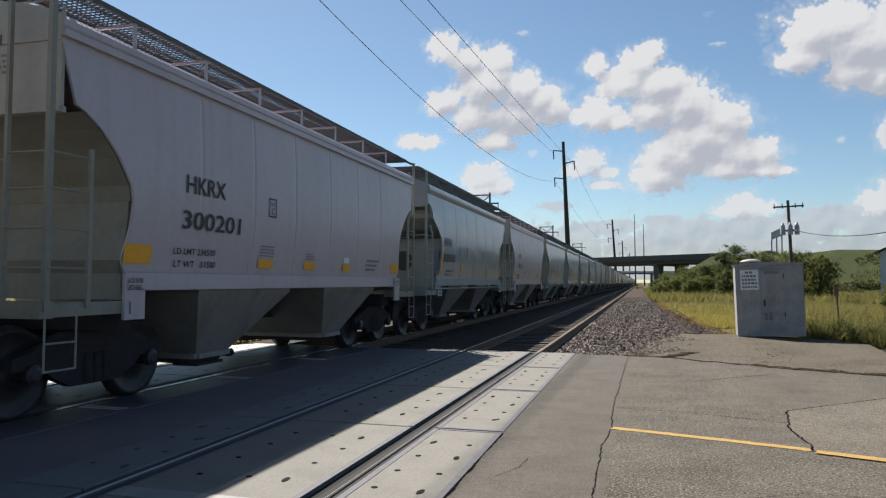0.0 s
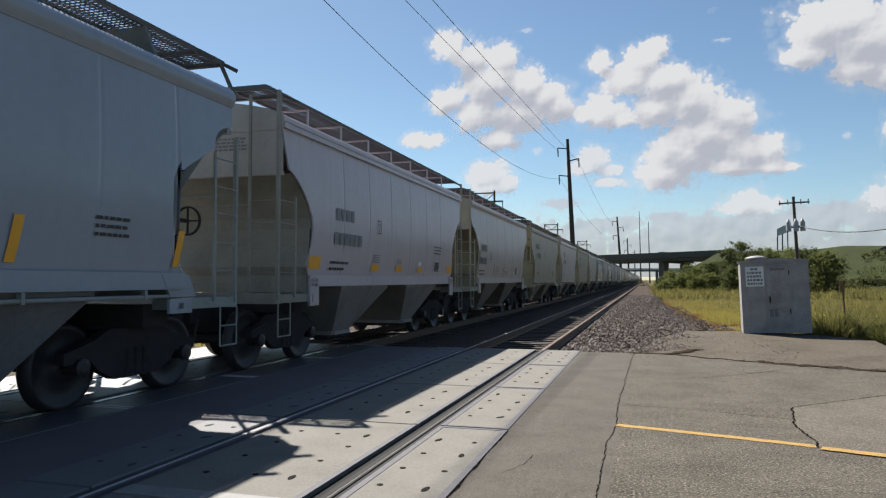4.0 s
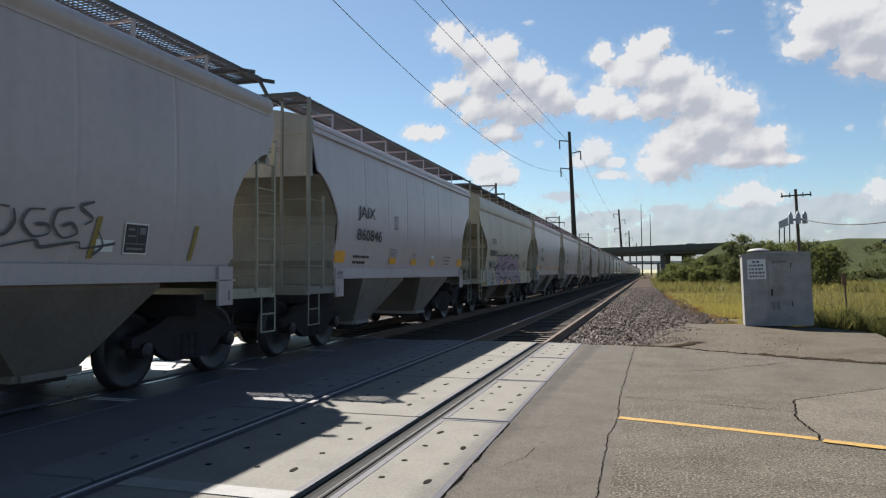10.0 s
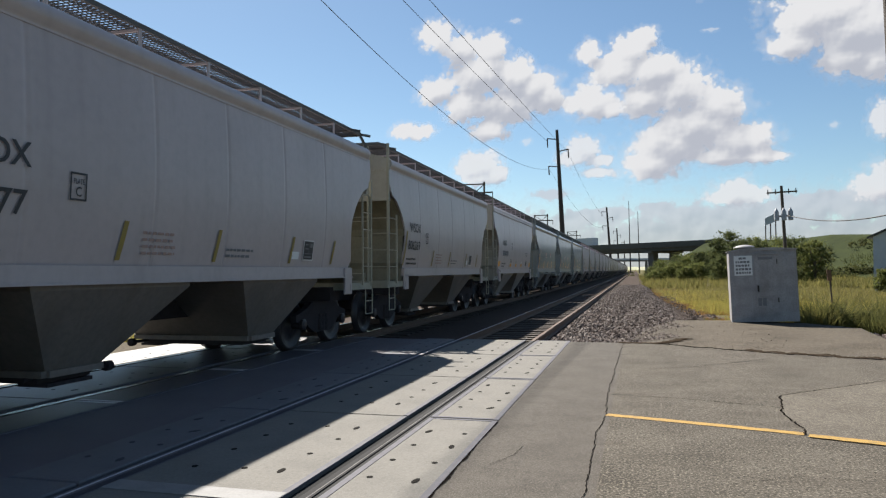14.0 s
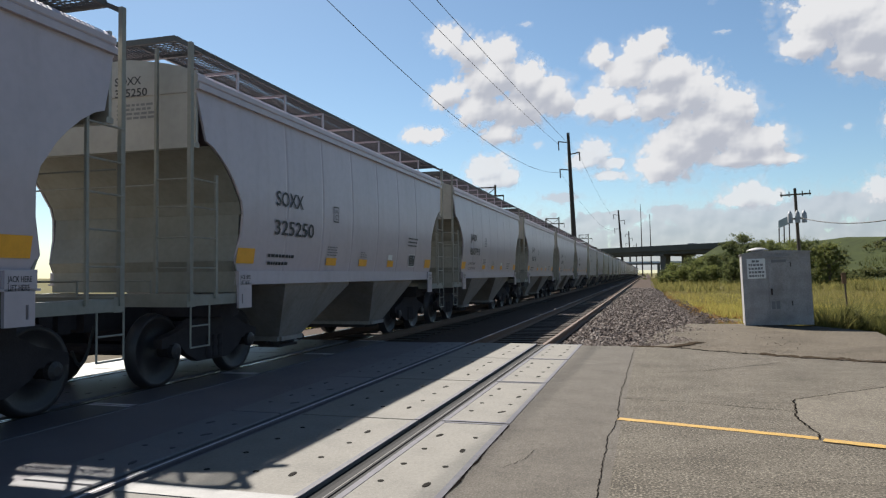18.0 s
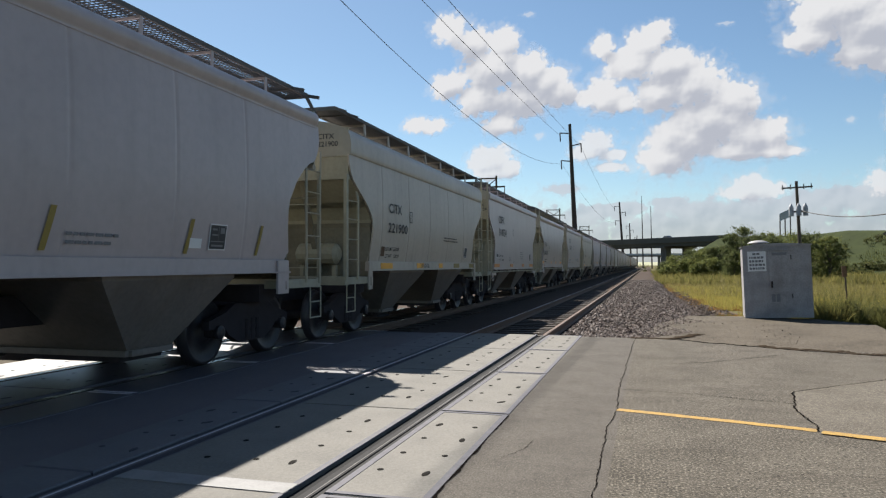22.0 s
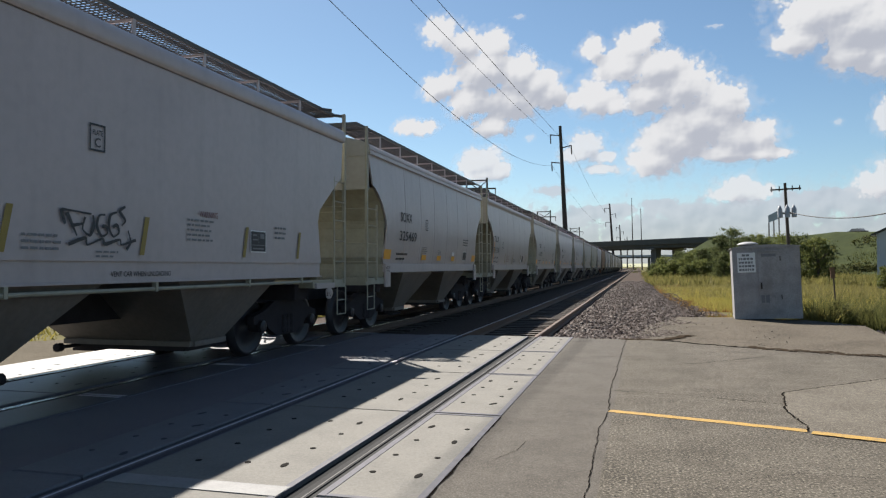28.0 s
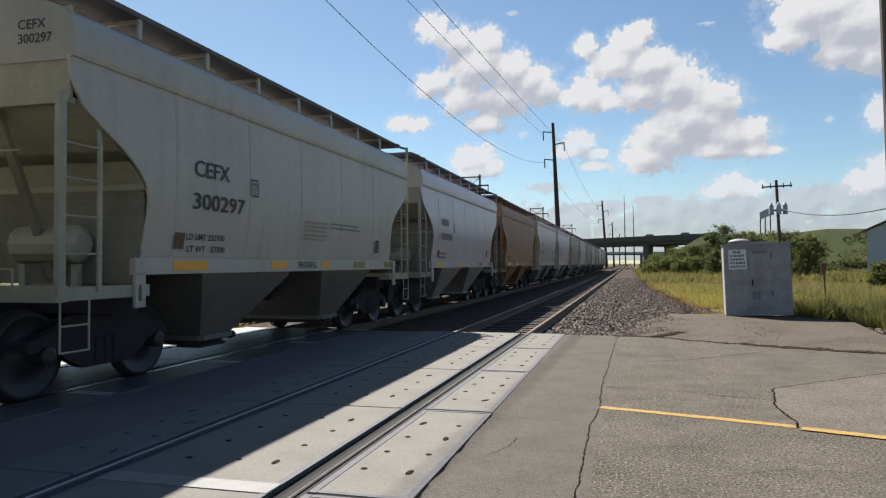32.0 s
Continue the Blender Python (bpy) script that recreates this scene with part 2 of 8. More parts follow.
M = {
    "grey": material("light_grey_car_paint", (0.462, 0.4, 0.44), 0.32, streak=0.14, wave=0.3, amount=0.2, bump=0.03, scale=0.8, fine=9),
    "blue": material("blue_grey_car_paint", (0.285, 0.318, 0.378), 0.22, streak=0.08, wave=0.3, amount=0.12, bump=0.03, scale=0.8, fine=9),
    "white": material("off_white_car_paint", (0.44, 0.38, 0.38), 0.36, streak=0.14, wave=0.3, amount=0.2, bump=0.03, scale=0.8, fine=9),
    "beige": material("faded_beige_car_paint", (0.305, 0.262, 0.208), 0.42, streak=0.2, wave=0.3, amount=0.2, bump=0.03, scale=0.8, fine=9),
    "cream": material("dusty_cream_car_paint", (0.45, 0.395, 0.335), 0.42, streak=0.2, wave=0.3, amount=0.25, bump=0.03, scale=0.8, fine=9),
    "stain": material("dust_grey_car_paint", (0.43, 0.355, 0.365), 0.4, streak=0.16, wave=0.3, amount=0.22, bump=0.03, scale=0.8, fine=9),
    "tan": material("rusty_tan_car_paint", (0.33, 0.16, 0.085), 0.55, streak=0.26, amount=0.2, bump=0.03, scale=0.8, fine=9),
    "olive": material("dirty_olive_yellow_reflector", (0.28, 0.20, 0.04), 0.5, amount=0.35, bump=0.0, scale=8),
    "rust": material("rusty_badge", (0.16, 0.09, 0.05), 0.8, amount=0.5, bump=0.0, scale=9),
    "red_faint": material("faded_red_stencil", (0.37, 0.25, 0.22), 0.6, amount=0.2, bump=0.0),
    "sky_blue": material("pale_blue_spray_paint", (0.2, 0.29, 0.42), 0.5, amount=0.4, bump=0.0),
    "lilac": material("lilac_spray_paint", (0.32, 0.23, 0.33), 0.5, amount=0.3, bump=0.0),
    "under": material("grimy_running_gear", (0.047, 0.041, 0.045), 0.9, spec=0.12, amount=0.5, bump=0.15, scale=6),
    "wheel": material("worn_wheel_steel", (0.034, 0.03, 0.034), 0.45, spec=0.4, amount=0.4, bump=0.08, scale=8),
    "can": material("dull_grey_transformer_paint", (0.3, 0.31, 0.33), 0.6, amount=0.3, bump=0.0),
    "board": material("weathered_billboard_back", (0.5, 0.5, 0.51), 0.8, amount=0.4, scale=0.6, bump=0.0),
    "grate": material("weathered_steel_grating", (0.11, 0.108, 0.105), 0.7, metal=0.2, amount=0.3, bump=0.0),
    # near-black tone standing in for the shade inside the access opening
    "opening_shade": material("opening_shade_black", (0.065, 0.058, 0.056), 0.75, streak=0.3, amount=0.5, bump=0.06, scale=1.5, fine=16),
    "orange": material("yellow_orange_reflector", (0.85, 0.385, 0.028), 0.4, amount=0.2, bump=0.0, scale=8),
    "orange_deep": material("faded_orange_reflector", (0.7, 0.27, 0.06), 0.5, amount=0.35, bump=0.0, scale=8),
    "black": material("black_stencil_paint", (0.03, 0.03, 0.035), 0.55, amount=0.1, bump=0.0),
    "faint": material("faded_grey_stencil_paint", (0.19, 0.19, 0.20), 0.6, amount=0.3, bump=0.0),
    "maroon": material("dark_maroon_stencil_paint", (0.16, 0.045, 0.05), 0.5, amount=0.2, bump=0.0),
    "stencil": material("worn_dark_stencil_paint", (0.08, 0.08, 0.088), 0.55, amount=0.3, bump=0.0),
    "red": material("red_stencil_paint", (0.5, 0.06, 0.04), 0.5, amount=0.2, bump=0.0),
    "crimson": material("crimson_placard_ring", (0.36, 0.03, 0.05), 0.5, amount=0.2, bump=0.0),
    "purple": material("purple_spray_paint", (0.37, 0.25, 0.37), 0.5, amount=0.3, bump=0.0),
    "orange_red": material("orange_spray_paint", (0.75, 0.20, 0.07), 0.5, amount=0.2, bump=0.0),
    "decal": material("white_decal", (0.75, 0.75, 0.74), 0.5, amount=0.1, bump=0.0),
    "rail": material("rusty_rail_steel", (0.125, 0.072, 0.046), 0.8, amount=0.5, bump=0.1, scale=10),
    # pale non-metal tone: the steel's sky sheen is put into the colour
    "railhead": material("sheen_toned_rail_head", (0.5, 0.47, 0.5), 0.5, metal=0.0, amount=0.25, bump=0.02),
    "railhead_bright": material("bright_polished_rail_head", (0.8, 0.8, 0.8), 0.2, metal=1.0, amount=0.15, bump=0.02),
    "panel": material("pale_concrete_panel", (0.16, 0.148, 0.127), 0.85, amount=0.6, scale=2.0, fine=30, bump=0.3, bump_scale=90, vary=0.15, speck=0.18, speck_scale=60),
    # next two: darker panel copies, the train's shade put into the colour
    "panel_shade": material("shade_toned_concrete_panel", (0.108, 0.106, 0.114), 0.7, amount=0.55, scale=2.0, fine=30, bump=0.3, bump_scale=90, vary=0.2, speck=0.12, speck_scale=60),
    "panel_smooth_shade": material("shade_toned_smooth_panel", (0.072, 0.068, 0.08), 0.5, amount=0.5, scale=2.0, fine=30, bump=0.15, bump_scale=90, vary=0.2),
    "railhead_worn": material("dull_rail_head", (0.13, 0.12, 0.115), 0.75, metal=0.0, amount=0.5, scale=12, bump=0.05),
    "seal": material("grey_rail_seal", (0.03, 0.028, 0.028), 0.85, spec=0.2, amount=0.4, scale=10),
    "far_panel": material("dusty_far_panel", (0.16, 0.15, 0.13), 0.6, amount=0.4, scale=2.0, fine=40, bump=0.25, bump_scale=140, vary=0.3),
    "panel_edge": material("steel_panel_edge", (0.115, 0.11, 0.125), 0.75, metal=0.0, spec=0.3, amount=0.5, scale=8, bump=0.08),
    "joint_plate": material("pale_worn_joint_plate", (0.2, 0.194, 0.187), 0.7, amount=0.5, scale=6, bump=0.1),
    "rubber": material("black_flangeway_rubber", (0.02, 0.02, 0.02), 0.9, spec=0.15, amount=0.3),
    "hole": material("dark_bolt_pocket", (0.012, 0.01, 0.008), 0.95, spec=0.1, amount=0.3),
    # paler pocket tone: the low contrast of shade put into the colour
    "shade_pocket": material("shade_faded_bolt_pocket", (0.068, 0.068, 0.072), 0.9, spec=0.15, amount=0.3),
    "asphalt": material("old_asphalt", (0.096, 0.085, 0.095), 0.72, amount=0.35, scale=1.5, fine=120, bump=0.5, bump_scale=220),
    "concrete": material("worn_road_concrete", (0.095, 0.083, 0.066), 0.92, streak=0.6, streak_colour=(0.055, 0.046, 0.036), spots=(0.046, 0.039, 0.03), amount=0.9, scale=1.4, fine=12, spec=0.2, bump=0.85, bump_scale=75, speck=1.0, speck_scale=54),
    "far_concrete": material("dusty_far_concrete", (0.125, 0.11, 0.088), 1.0, amount=0.5, scale=0.8, fine=14, spec=0.0, bump=0.5, bump_scale=60, speck=0.3, speck_scale=42),
    "apron": material("dirt_stained_apron_concrete", (0.092, 0.076, 0.056), 0.92, spots=(0.04, 0.031, 0.021), amount=0.8, scale=0.9, fine=9, spec=0.2, bump=1.0, bump_scale=40, speck=0.5, speck_scale=42),
    "strip": material("smooth_tyre_worn_concrete", (0.088, 0.077, 0.064), 0.85, streak=0.4, streak_colour=(0.05, 0.042, 0.034), spots=(0.055, 0.047, 0.038), amount=0.7, scale=1.8, fine=14, spec=0.2, bump=0.6, bump_scale=95, speck=0.5, speck_scale=80),
    "patch": material("newer_concrete_patch", (0.12, 0.105, 0.084), 0.92, spots=(0.065, 0.055, 0.043), amount=0.7, scale=1.3, fine=13, spec=0.2, bump=0.6, bump_scale=95, speck=0.6, speck_scale=80),
    "crack": material("dark_crack_filler", (0.012, 0.01, 0.009), 1.0, spec=0.0, amount=0.3),
    "yellow": material("worn_yellow_road_paint", (0.38, 0.225, 0.04), 0.8, amount=0.75, scale=9, fine=60, spots=(0.2, 0.13, 0.05), bump=0.5, bump_scale=120, speck=0.2),
    "ballast": material("grey_brown_ballast", (0.075, 0.055, 0.044), 0.95, amount=0.7, scale=14, fine=60, spec=0.08, bump=1.0, bump_scale=30),
    "dirt": material("dry_brown_dirt", (0.105, 0.08, 0.056), 0.95, amount=0.6, scale=1.5, fine=12, spec=0.08, bump=0.6, bump_scale=20),
    "soil": material("dark_damp_soil", (0.05, 0.038, 0.028), 1.0, spec=0.0, amount=0.6, scale=4, fine=30, bump=0.6, bump_scale=40),
    "tie": material("weathered_wood_tie", (0.055, 0.04, 0.031), 0.9, amount=0.5, scale=5, bump=0.4, vary=0.4),
    "grass_ground": material("dry_grass_ground", (0.115, 0.098, 0.038), 0.95, spots=(0.075, 0.075, 0.028), amount=0.7, scale=0.3, fine=3, spec=0.08, bump=0.6, bump_scale=8),
    "slope": material("green_embankment_grass", (0.04, 0.05, 0.016), 0.95, spots=(0.025, 0.033, 0.013), amount=0.85, scale=0.16, fine=0.9, spec=0.08, bump=1.0, bump_scale=2.5),
    "cabinet": material("scuffed_grey_cabinet", (0.375, 0.36, 0.36), 0.6, amount=0.7, scale=3, fine=30, bump=0.08, streak=0.3),
    "wood_pole": material("dark_wood_pole", (0.075, 0.058, 0.045), 0.9, amount=0.4, scale=4, bump=0.3),
    "dark_steel": material("weathered_dark_steel", (0.05, 0.04, 0.036), 0.7, metal=0.3, amount=0.4, scale=3, bump=0.1),
    "bridge": material("dark_bridge_girder", (0.06, 0.062, 0.055), 0.7, amount=0.4, scale=0.5, bump=0.1),
    "bridge_conc": material("stained_bridge_concrete", (0.13, 0.125, 0.115), 0.9, amount=0.4, scale=0.5, bump=0.2),
    "siding": material("pale_metal_siding", (0.42, 0.46, 0.50), 0.5, amount=0.2, scale=1, bump=0.05),
    "bark": material("tree_bark", (0.09, 0.07, 0.05), 0.9, amount=0.4),
    "wire": material("black_cable", (0.02, 0.02, 0.02), 0.6, amount=0.1, bump=0.0),
}


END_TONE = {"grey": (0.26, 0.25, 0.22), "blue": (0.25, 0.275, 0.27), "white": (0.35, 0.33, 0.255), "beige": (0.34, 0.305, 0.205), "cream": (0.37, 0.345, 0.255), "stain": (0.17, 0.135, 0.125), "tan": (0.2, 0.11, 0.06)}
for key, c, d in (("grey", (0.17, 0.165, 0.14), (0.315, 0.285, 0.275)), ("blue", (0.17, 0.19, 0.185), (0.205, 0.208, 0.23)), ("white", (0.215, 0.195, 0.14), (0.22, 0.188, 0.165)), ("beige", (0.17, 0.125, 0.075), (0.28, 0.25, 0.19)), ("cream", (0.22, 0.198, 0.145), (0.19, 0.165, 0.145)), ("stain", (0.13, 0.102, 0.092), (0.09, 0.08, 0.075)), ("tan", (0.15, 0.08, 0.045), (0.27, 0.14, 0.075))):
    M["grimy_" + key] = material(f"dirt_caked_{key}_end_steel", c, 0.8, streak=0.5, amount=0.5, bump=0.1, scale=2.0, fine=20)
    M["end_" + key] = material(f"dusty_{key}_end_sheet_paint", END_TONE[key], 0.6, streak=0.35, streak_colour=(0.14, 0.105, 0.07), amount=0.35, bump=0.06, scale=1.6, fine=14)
    # bay tone: grime on the paint, plus under-body shade put into the colour
    M["bay_" + key] = material(f"dusty_{key}_shade_toned_hopper_steel", tuple(0.86 * v for v in d), 0.65, streak=0.5, amount=0.5, bump=0.06, scale=1.5, fine=16)


CAP_TONE = {"grey": (0.385, 0.37, 0.345), "blue": (0.27, 0.3, 0.345), "white": (0.385, 0.365, 0.315), "beige": (0.33, 0.3, 0.225), "cream": (0.37, 0.345, 0.28), "stain": (0.34, 0.31, 0.29), "tan": (0.3, 0.155, 0.085)}
for key, c in CAP_TONE.items():
    M["cap_" + key] = material(f"weathered_{key}_end_paint", c, 0.5, streak=0.25, streak_colour=(0.16, 0.13, 0.09), amount=0.25, bump=0.04, scale=1.2, fine=10)


def leaf_material(name, a, c):
    m = bpy.data.materials.new(name)
    m.use_nodes = True
    n, l = m.node_tree.nodes, m.node_tree.links
    b = n["Principled BSDF"]
    b.inputs["Roughness"].default_value = 0.6
    b.inputs["Specular IOR Level"].default_value = 0.1
    g = n.new("ShaderNodeNewGeometry")
    x = n.new("ShaderNodeMix")
    x.data_type = "RGBA"
    x.inputs["A"].default_value, x.inputs["B"].default_value = (*a, 1), (*c, 1)
    l.new(g.outputs["Random Per Island"], x.inputs["Factor"])
    l.new(x.outputs["Result"], b.inputs["Base Color"])
    tr = n.new("ShaderNodeBsdfTranslucent")
    l.new(x.outputs["Result"], tr.inputs["Color"])
    ms = n.new("ShaderNodeMixShader")
    ms.inputs[0].default_value = 0.5
    l.new(b.outputs[0], ms.inputs[1])
    l.new(tr.outputs[0], ms.inputs[2])
    l.new(ms.outputs[0], n["Material Output"].inputs[0])
    return m


M["leaf"] = leaf_material("green_leaves", (0.085, 0.108, 0.035), (0.185, 0.19, 0.06))
M["leaf_dark"] = leaf_material("dark_green_leaves", (0.06, 0.08, 0.032), (0.135, 0.145, 0.055))
M["straw"] = leaf_material("yellow_dry_grass", (0.42, 0.35, 0.095), (0.25, 0.23, 0.06))
M["weed"] = leaf_material("green_roadside_weeds", (0.125, 0.125, 0.04), (0.24, 0.205, 0.07))
M["dull_grass"] = leaf_material("dull_field_grass", (0.15, 0.14, 0.055), (0.26, 0.22, 0.095))
M["verge_grass"] = leaf_material("sunlit_verge_grass", (0.17, 0.155, 0.04), (0.25, 0.21, 0.06))
M["clump"] = leaf_material("olive_weed_stems", (0.075, 0.085, 0.03), (0.14, 0.135, 0.045))
M["rusty_grass"] = leaf_material("orange_brown_dead_grass", (0.26, 0.135, 0.05), (0.2, 0.14, 0.05))

# ---- mesh helpers ----
def box(bm, x0, x1, y0, y1, z0, z1):
    v = [bm.verts.new((x, y, z)) for x in (x0, x1) for y in (y0, y1) for z in (z0, z1)]
    for f in ((0, 1, 3, 2), (4, 6, 7, 5), (0, 4, 5, 1), (2, 3, 7, 6), (0, 2, 6, 4), (1, 5, 7, 3)):
        bm.faces.new([v[i] for i in f])


def bar(bm, a, b, w, h=None, sides=4):
    """A straight bar from a to b, w wide and h deep."""
    a, b = Vector(a), Vector(b)
    d = (b - a).normalized()
    up = Vector((0, 0, 1)) if abs(d.z) < 0.95 else Vector((1, 0, 0))
    s = d.cross(up).normalized()
    u = s.cross(d)
    h = h or w
    rings = []
    for p in (a, b):
        if sides == 4:
            ring = [bm.verts.new(p + s * (i * w / 2) + u * (j * h / 2)) for i, j in ((-1, -1), (1, -1), (1, 1), (-1, 1))]
        else:
            ring = [bm.verts.new(p + s * (math.cos(2 * math.pi * i / sides) * w / 2) + u * (math.sin(2 * math.pi * i / sides) * h / 2)) for i in range(sides)]
        rings.append(ring)
    n = len(rings[0])
    for i in range(n):
        bm.faces.new([rings[0][i], rings[0][(i + 1) % n], rings[1][(i + 1) % n], rings[1][i]])
    bm.faces.new(rings[0][::-1])
    bm.faces.new(rings[1])


def prism(bm, outline, depth, put):
    """A flat outline of (a, b) pairs with thickness; put(a, b, d) gives the place."""
    f = [bm.verts.new(put(a, b, 0)) for a, b in outline]
    k = [bm.verts.new(put(a, b, depth)) for a, b in outline]
    n = len(outline)
    bm.faces.new(f)
    bm.faces.new(k[::-1])
    for i in range(n):
        bm.faces.new([f[i], k[i], k[(i + 1) % n], f[(i + 1) % n]])


def lathe(bm, profile, segs, put):
    """Profile of (radius, along) pairs turned round an axis; put(a, b, along) gives the place."""
    rings = []
    for r, w in profile:
        rings.append([bm.verts.new(put(r * math.cos(2 * math.pi * i / segs), r * math.sin(2 * math.pi * i / segs), w)) for i in range(segs)])
    for p, q in zip(rings, rings[1:]):
        for i in range(segs):
            bm.faces.new([p[i], p[(i + 1) % segs], q[(i + 1) % segs], q[i]])
    bm.faces.new(rings[0][::-1])
    bm.faces.new(rings[-1])


def finish(bm, name, mat, smooth=False):
    bmesh.ops.recalc_face_normals(bm, faces=bm.faces)
    me = bpy.data.meshes.new(name)
    bm.to_mesh(me)
    bm.free()
    me.materials.append(mat)
    if smooth:
        me.polygons.foreach_set("use_smooth", [True] * len(me.polygons))
    return me


CACHE = {}


def shared(key, name, mat, fill, smooth=False):
    """The mesh of that key, built at its first use."""
    if key not in CACHE:
        bm = bmesh.new()
        fill(bm)
        CACHE[key] = finish(bm, name, mat, smooth)
    return CACHE[key]


def part(name, me, parent, at=(0, 0, 0), label="", rz=0.0):
    ob = new(name, me)
    ob.parent = parent
    ob.location = at
    if rz:
        ob.rotation_euler = (0, 0, rz)
    if label:
        ob["label"] = label
    return ob


def made(name, mat, fill, parent=None, label="", smooth=False):
    bm = bmesh.new()
    fill(bm)
    ob = new(name, finish(bm, name, mat, smooth))
    if parent:
        ob.parent = parent
    if label:
        ob["label"] = label
    return ob


def quads(name, verts, faces, mat):
    me = bpy.data.meshes.new(name)
    me.from_pydata(verts, [], faces)
    me.materials.append(mat)
    return me


def slab(name, outline, top, thick, mat, parent=None, label=""):
    return made(name, mat, lambda bm: prism(bm, outline, -thick, lambda a, b, d: (a, b, top + d)), parent, label)


# ---- ground, road and tracks ----
NEAR, TRAIN = -2.92, -7.0          # centre lines of the two tracks
HALF = 0.7175
Y_END = 14.1                       # the crossing's far edge


def ground_fill(bm):
    xs = [-4000, -900, -300, -120, -60, -30, -12, 0, 12, 30, 60, 120, 300, 900, 4000]
    ys = [-400, -60, -20, 0, 20, 45, 80, 120, 200, 350, 700, 1500, 4500]
    g = [[bm.verts.new((x, y, -0.5)) for x in xs] for y in ys]
    for r, q in zip(g, g[1:]):
        for i in range(len(xs) - 1):
            bm.faces.new([r[i], r[i + 1], q[i + 1], q[i]])


tagged(made("ground", M["grass_ground"], ground_fill), "flat dry grass and dirt land reaching the horizon", "ground", kind="structure")

# the paved crossing: a concrete road on both sides of the tracks
road = tagged(new("road"), "worn grey concrete road over the railway crossing", "road", kind="structure")
slab("road_slab", [(-0.485, -12), (9, -12), (9, 12.3), (5.2, 12.3), (3.3, 12.6), (2.06, 12.95), (0.92, 13.5), (0.17, 14.0), (-0.4, 14.05)], 0.0, 0.5, M["concrete"], road, "cracked coarse concrete slab")
slab("road_strip", [(-1.43, -12), (-0.4852, -12), (-0.4002, 14.05), (-1.43, 14.05)], -0.002, 0.5, M["strip"], road, "smooth grey strip beside the panels")
slab("apron", [(-0.4, 14.06), (0.17, 14.02), (0.92, 13.52), (2.06, 12.97), (3.3, 12.62), (5.2, 12.32), (9, 12.32), (6.2, 12.9), (4.9, 14.2), (4.55, 15.6), (4.72, 17.1), (4.9, 18.6), (4.3, 19.7), (3.95, 20.3), (2.36, 20.95), (0.9, 20.7), (0.15, 18.2)], -0.012, 0.5, M["apron"], road, "dusty concrete apron under the cabinet")
slab("between_tracks", [(-5.62, -12), (-4.36, -12), (-4.36, Y_END), (-5.62, Y_END)], -0.004, 0.5, M["asphalt"], road, "dark asphalt between the tracks")
slab("far_strip", [(-9.0, -12), (-8.445, -12), (-8.445, Y_END), (-9.0, Y_END - 1.0)], -0.002, 0.5, M["far_panel"], road, "worn pale concrete beside the far track")
VERGE = [(-9.005, 13.05), (-9.9, 12.6), (-10.4, 12.1), (-11.3, 11.2), (-13.4, 9.6), (-20, 7), (-60, 4)]
slab("far_road", [(-60, -12), (-9.005, -12)] + VERGE, -0.006, 0.5, M["far_concrete"], road, "sunlit pale concrete beyond the train")
tagged(slab("grass_verge", [(x - 0.02, y + 0.02) for x, y in VERGE] + [(-60, 60), (-11.5, 60), (-11.5, Y_END), (-9.05, Y_END)], -0.07, 0.5, M["grass_ground"]), "dry grassy verge beyond the far track", "verge", kind="structure")


# rails
def rail_profile(bm, y0, y1):
    pro = [(-0.075, -0.17), (0.075, -0.17), (0.075, -0.155), (0.012, -0.135), (0.012, -0.045), (0.036, -0.03), (0.036, -0.004), (-0.036, -0.004), (-0.036, -0.03), (-0.012, -0.045), (-0.012, -0.135), (-0.075, -0.155)]
    prism(bm, pro, y1 - y0, lambda a, b, d: (a, y0 + d, b))


for tname, cx in (("near", NEAR), ("train", TRAIN)):
    track = tagged(new("railway_track"), "straight standard-gauge railway track with rusty rails" if tname == "near" else "railway track under the passing freight train", "railway track", kind="structure")
    for sx in (-1, 1):
        x = cx + sx * (HALF + 0.036)
        r = part("rail", shared("rail", "rail", M["rail"], lambda bm: rail_profile(bm, -12, 900)), track, (x, 0, 0))
        head = "railhead_bright" if tname == "train" else "railhead_worn" if sx > 0 else "railhead"
        w0, w1 = (0.02, 0.032) if tname == "train" else (-0.009, 0.009) if sx < 0 else (0.012, 0.02)
        part("rail_top", shared(("railtop", tname, sx), "rail_top", M["asphalt" if tname == "near" and sx < 0 else "seal"], lambda bm: box(bm, -0.037, 0.037, -12, Y_END, -0.03, -0.002)), r, (0, 0, 0), "dark grimy rail top")
        if tname == "train":
            part("rail_head", shared("innerhead", "rail_head", M[head], lambda bm: box(bm, -0.03, -0.018, -12, 900, -0.006, 0.0)), r, (0, 0, 0), "polished steel running surface")
        part("rail_head", shared(("railhead", head), "rail_head", M[head], lambda bm: box(bm, w0, w1, -12, 900, -0.006, 0.0)), r, (0, 0, 0), "polished steel running surface")
    # wood ties beyond the crossing
    tie = shared("tie", "tie", M["tie"], lambda bm: box(bm, -1.3, 1.3, -0.11, 0.11, -0.35, -0.185))
    for i in range(60):
        part("tie", tie, track, (cx + random.uniform(-0.03, 0.03), Y_END + 0.4 + i * 0.52, random.uniform(-0.012, 0.006)))

# crossing panels with bolt pockets
panels = tagged(new("crossing_panels"), "pale concrete level-crossing panels with bolt pockets", "crossing panel", kind="structure")
PL = 2.575
SEAM0 = 6.5


